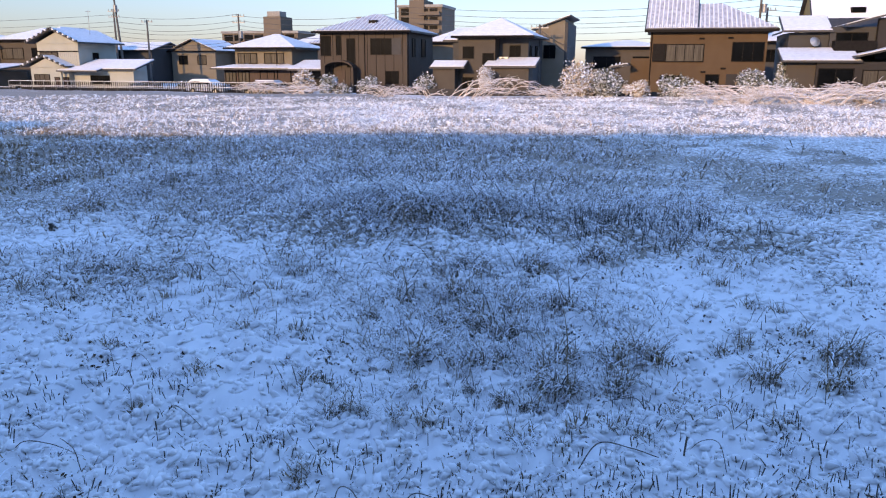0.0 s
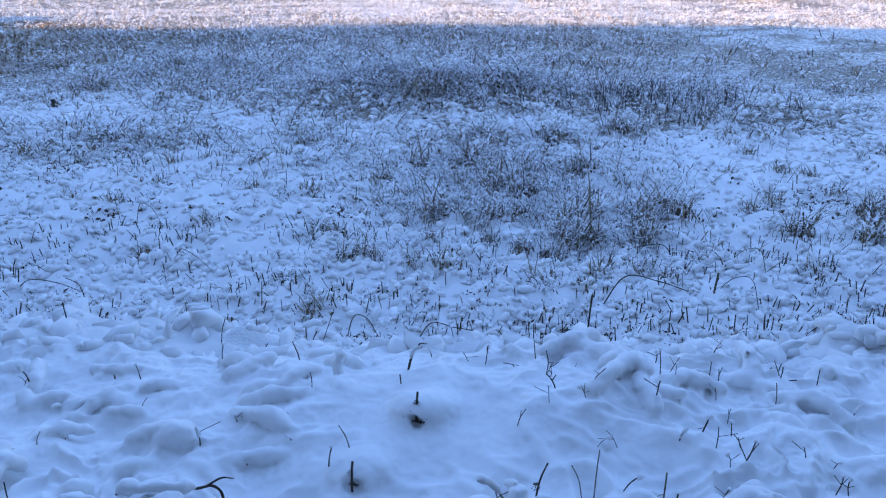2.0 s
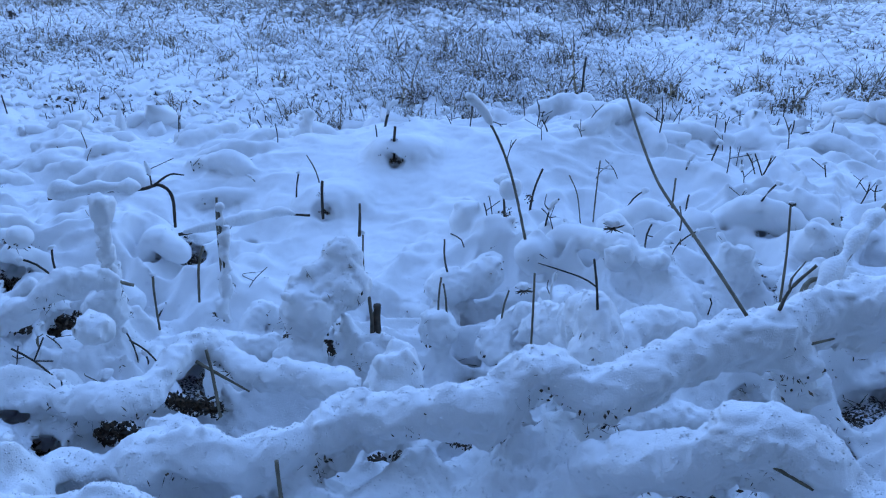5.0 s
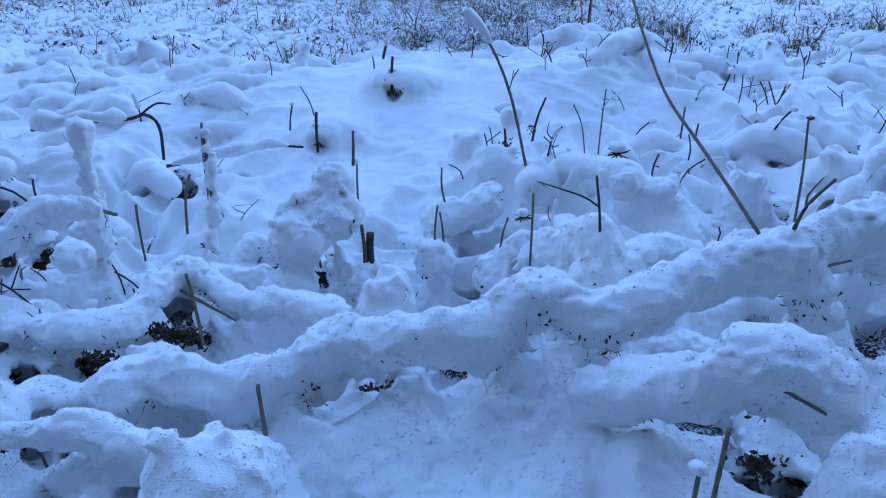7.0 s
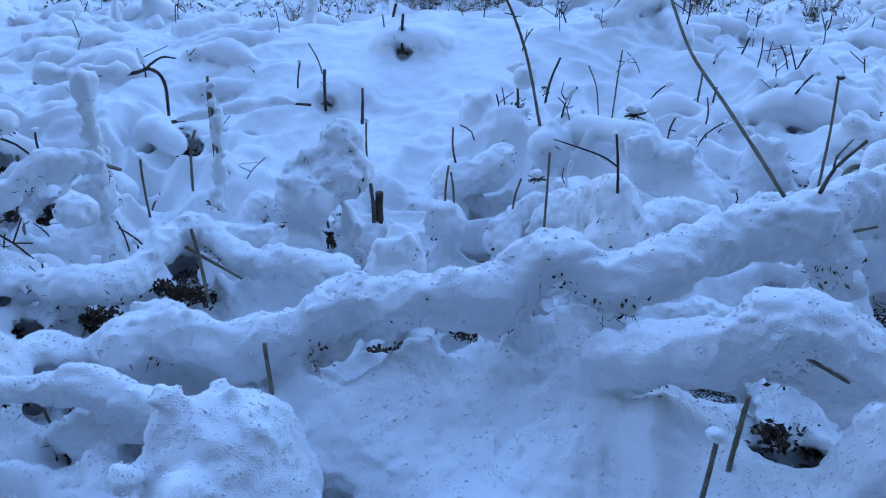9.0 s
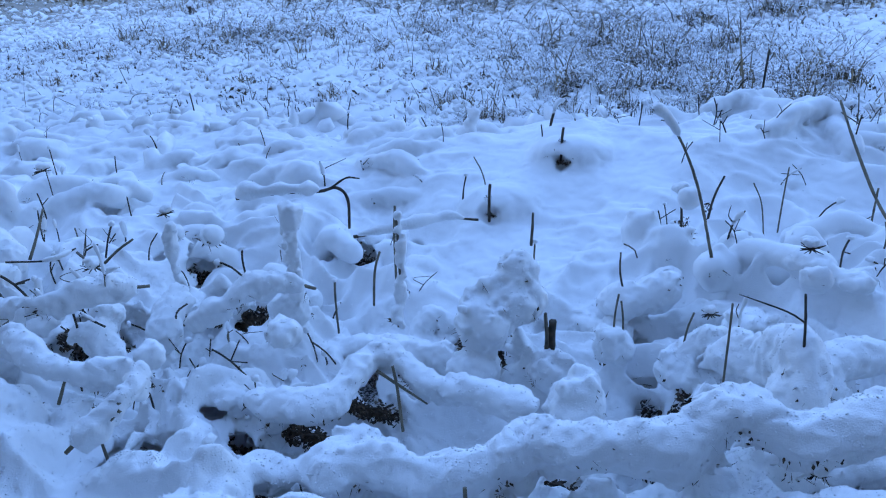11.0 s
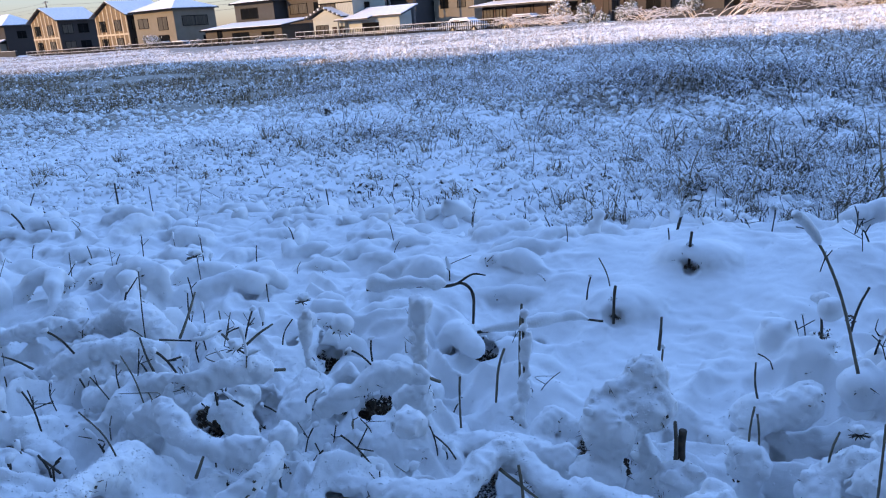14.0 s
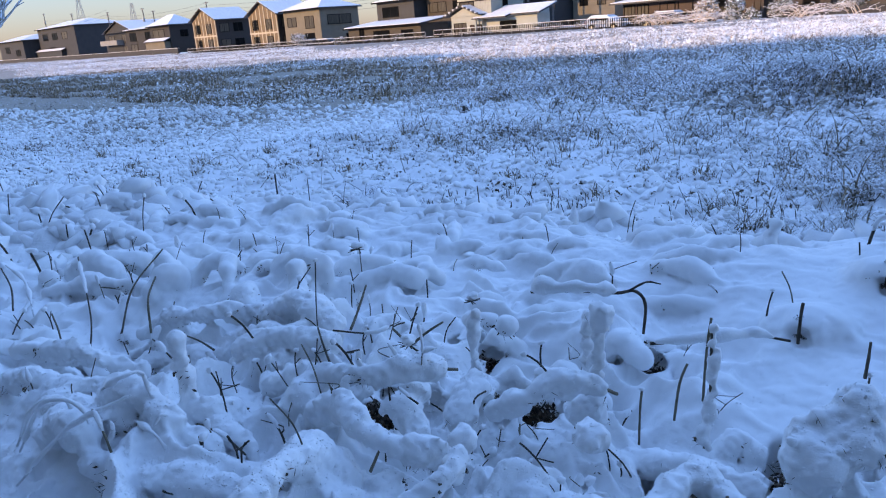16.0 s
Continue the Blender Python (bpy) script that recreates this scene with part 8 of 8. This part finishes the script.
for i in range(130):
    if i % 5 < 2:
        x, y = rr.gauss(-0.42, 0.2), rr.gauss(1.2, 0.14)
    elif i % 5 < 4:
        x, y = rr.uniform(0.38, 1.25), rr.uniform(1.25, 2.25)
    else:
        x, y = rr.uniform(-1.6, -0.5), rr.uniform(0.95, 1.9)
    z = ground_z(x, y)
    h, a, w = rr.uniform(0.02, 0.06), rr.uniform(0, 6.28), rr.uniform(0.0, 0.045)
    p = [(x, y, z - 0.015), (x + w * 0.5 * math.cos(a) + rr.gauss(0, 0.004), y + w * 0.5 * math.sin(a), z + h * 0.55), (x + w * math.cos(a), y + w * math.sin(a), z + h)]
    q = Vector(p[1])
    rad = rr.uniform(0.0009, 0.0019)
    small_twigs.append(tube(spline(p, 0.012), rad, 5))
    for _ in range(i % 3):
        small_twigs.append(tube(spline([tuple(q), tuple(q + Vector((rr.gauss(0, 0.016), rr.gauss(0, 0.008), rr.uniform(0.0, 0.03))))], 0.015), rad * 0.7, 4))
    tips.append(p[2])
tagged(new("small_twigs", tubes_mesh("small_twigs", small_twigs, BARK)), "thin dead twigs poking out of the snow", "twigs", kind="stuff")
gt = np.random.default_rng(58)
snow_balls("twig_snow", np.array(tips[::2]), gt.uniform(0.004, 0.008, len(tips[::2])), gt, "small caps of snow on the twigs", 0.9, 1)
for i, (x, y) in enumerate(((-1.4, 1.95), (-1.05, 2.0), (-0.9, 2.03), (-0.55, 2.2), (-1.25, 1.7), (-0.75, 1.55), (1.2, 2.1), (1.35, 2.2), (1.5, 1.9), (0.9, 2.15), (1.05, 2.2), (-0.35, 2.3), (-1.7, 2.1), (-1.9, 1.8))):
    z = ground_z(x, y)
    stub(x, y, z - 0.01, 0.05 + 0.05 * (i * 3 % 4) / 4, 0.003, 600 + i, (0.01 * (i % 3 - 1), 0), 0.008 if i % 2 else 0, BARK if i % 3 else STEM, "dark dead stalk")


# long dead blades bent over in the near field
rr = random.Random(31)
for i in range(90):
    y = 3.9 + 6.5 * rr.random() ** 1.5
    x = 0.3 + rr.uniform(-0.95, 0.65) * (y + 0.8)
    z = ground_z(x, y)
    a, length, up = rr.uniform(0, 6.28), rr.uniform(0.16, 0.5), rr.uniform(0.06, 0.2)
    dx, dy = math.cos(a) * length, math.sin(a) * length
    p = [(x, y, z - 0.02), (x + 0.25 * dx, y + 0.25 * dy, z + up), (x + 0.65 * dx, y + 0.65 * dy, z + up * rr.uniform(0.7, 1.1)), (x + dx, y + dy, z + up * rr.uniform(0.0, 0.6))]
    snowy_stem(p if i % 3 else p[:2], rr.uniform(0.0022, 0.0042), rr.choice((0, 0, 0.008)), "long dead blade bent over the snow", 800 + i, (0.3, 0.8), rr.choice((STEM, BARK, STEM_PALE)), 0.6, 0.6, "bent_blade", "dead grass")
for k, n, cx, cy, rx, ry in (("weed", 16, -3.5, 5.6, 1.0, 0.5), ("weed", 14, 0.6, 5.0, 1.4, 0.35), ("weed", 10, 2.6, 5.2, 0.6, 0.4), ("short", 14, -5.2, 7.0, 0.8, 0.5), ("weed", 12, -1.0, 7.0, 1.0, 0.6), ("arching", 10, 0.5, 5.3, 0.6, 0.4)):
    plant(k, n, cx, cy, rx, ry, int(cx * 17 + cy * 90), (0.4, 0.8))


# clods and dead stems on the bank's far side
g3 = np.random.default_rng(181)
xx, yy = g3.uniform(-6.5, -1.9, 3600), g3.uniform(0.9, 3.9, 3600)
snow_balls("snow_clods", np.stack([xx, yy, ground_zs(xx, yy)], 1), g3.uniform(0.012, 0.05, 3600), g3, "small clods and pillows of snow over the stubble", 0.9, 1, stretch=2.4)
xx, yy = g3.uniform(-2.1, 1.7, 1300), g3.uniform(2.42, 3.9, 1300)
snow_balls("snow_clods", np.stack([xx, yy, ground_zs(xx, yy)], 1), g3.uniform(0.012, 0.045, 1300), g3, "small clods and pillows of snow over the stubble", 0.9, 1, stretch=2.4)
xx, yy = g3.uniform(1.55, 3.2, 700), g3.uniform(1.0, 3.9, 700)
snow_balls("snow_clods", np.stack([xx, yy, ground_zs(xx, yy)], 1), g3.uniform(0.012, 0.05, 700), g3, "small clods and pillows of snow over the stubble", 0.9, 1, stretch=2.4)
rr = random.Random(33)
small_twigs, tips = [], []
for i in range(150):
    x, y = (rr.uniform(-5.0, -1.8), rr.uniform(1.1, 3.8)) if i % 5 else (rr.uniform(-2.0, 1.6), rr.uniform(2.35, 3.6))
    z = ground_z(x, y)
    h, a, w = rr.uniform(0.03, 0.13), rr.uniform(0, 6.28), rr.uniform(0.0, 0.09)
    p = [(x, y, z - 0.02), (x + w * 0.4 * math.cos(a), y + w * 0.4 * math.sin(a), z + h * 0.5), (x + w * math.cos(a), y + w * math.sin(a), z + h)]
    small_twigs.append(tube(spline(p, 0.02), rr.uniform(0.0015, 0.0035), 5))
    tips.append(p[2])
tagged(new("small_twigs", tubes_mesh("small_twigs", small_twigs, BARK)), "thin dead twigs poking out of the snow", "twigs", kind="stuff")
snow_balls("twig_snow", np.array(tips[::2]), gt.uniform(0.006, 0.013, len(tips[::2])), gt, "small caps of snow on the twigs", 0.9, 1)


# rimed grass and thin stalks at the bank's end
RIMED = material("rimed_grass", [(0.42, 0.42, 0.42), (0.70, 0.71, 0.73)], 0.7, 60.0, 5, 0.5, 200.0)
for i, p in enumerate(([(-0.750, 0.803, 0.900), (-0.673, 0.844, 0.980), (-0.599, 0.891, 1.020)],
                       [(-0.813, 0.847, 0.920), (-0.737, 0.843, 1.000), (-0.722, 0.874, 1.000), (-0.706, 0.885, 0.950)],
                       [(-0.832, 0.858, 0.900), (-0.733, 0.853, 1.000), (-0.676, 0.867, 1.000), (-0.674, 0.875, 0.950)],
                       [(-0.651, 0.887, 1.020), (-0.614, 0.894, 1.040), (-0.602, 0.915, 1.040), (-0.610, 0.927, 1.000)],
                       [(-0.640, 0.918, 0.960), (-0.565, 0.891, 0.970), (-0.554, 0.898, 0.940)],
                       [(-0.650, 0.904, 0.900), (-0.612, 0.896, 0.940), (-0.609, 0.907, 0.960)],
                       [(-0.657, 0.879, 0.930), (-0.632, 0.879, 0.970), (-0.638, 0.881, 0.980)],
                       [(-0.598, 0.912, 0.960), (-0.584, 0.919, 0.980), (-0.584, 0.930, 0.970)],
                       [(-0.451, 0.982, 0.860), (-0.405, 0.947, 0.920), (-0.395, 0.951, 0.960)],
                       [(-1.279, 1.172, 0.930), (-1.396, 1.236, 0.970), (-1.470, 1.244, 1.000)])):
    snowy_stem(p, 0.0016, 0.004, "white rimed grass stem arching over the bank", 1500 + i, (0.1, 1.0), RIMED, 0.9, 0.3, "rimed_grass", "grass stem")
STALKS_NEAR = (
    [(-0.952, 1.066, 0.930), (-0.970, 1.098, 1.000), (-1.143, 1.209, 1.060)],
    [(-1.008, 1.176, 0.930), (-1.026, 1.232, 1.000), (-1.039, 1.327, 1.050)],
    [(-0.950, 1.197, 0.930), (-0.964, 1.215, 0.990), (-0.983, 1.255, 1.020)],
    [(-0.787, 1.116, 0.930), (-0.798, 1.103, 0.960), (-0.815, 1.098, 0.980)],
    [(-0.770, 1.183, 0.930), (-0.784, 1.169, 0.950), (-0.807, 1.162, 0.960)],
    [(-0.556, 0.944, 0.900), (-0.542, 0.935, 0.930), (-0.545, 0.939, 0.940)],
    [(-0.486, 0.961, 0.920), (-0.529, 0.971, 0.930), (-0.558, 0.969, 0.940)],
    [(-0.491, 1.163, 0.950), (-0.489, 1.148, 0.990), (-0.507, 1.159, 1.020)],
)
STALKS_FAR = (
    [(-0.544, 1.283, 0.960), (-0.544, 1.313, 0.990), (-0.548, 1.345, 1.020)],
    [(-0.311, 1.120, 0.950), (-0.328, 1.119, 0.960), (-0.342, 1.120, 0.970)],
    [(-1.300, 1.145, 0.950), (-1.356, 1.182, 0.980), (-1.458, 1.226, 1.000)],
    [(-0.347, 1.044, 0.880), (-0.334, 1.050, 0.910), (-0.324, 1.061, 0.940)],
    [(-0.541, 1.234, 0.980), (-0.464, 1.237, 0.985), (-0.445, 1.268, 0.990)],
    [(-0.450, 1.274, 0.980), (-0.393, 1.241, 0.970), (-0.355, 1.235, 0.960)],
    [(-0.413, 1.281, 0.960), (-0.389, 1.288, 0.980), (-0.373, 1.306, 0.990)],
)
for i, p in enumerate(STALKS_NEAR + STALKS_FAR):
    snowy_stem(p, 0.0016 + 0.0004 * (i % 3), 0.005 if i % 3 == 0 else 0, "thin dead stalk standing out of the snow", 1600 + i, (0.55, 0.95), (BARK, STEM, STEM_PALE)[i % 3], 0.7, 0.5, "dead_stalk", "stalk")
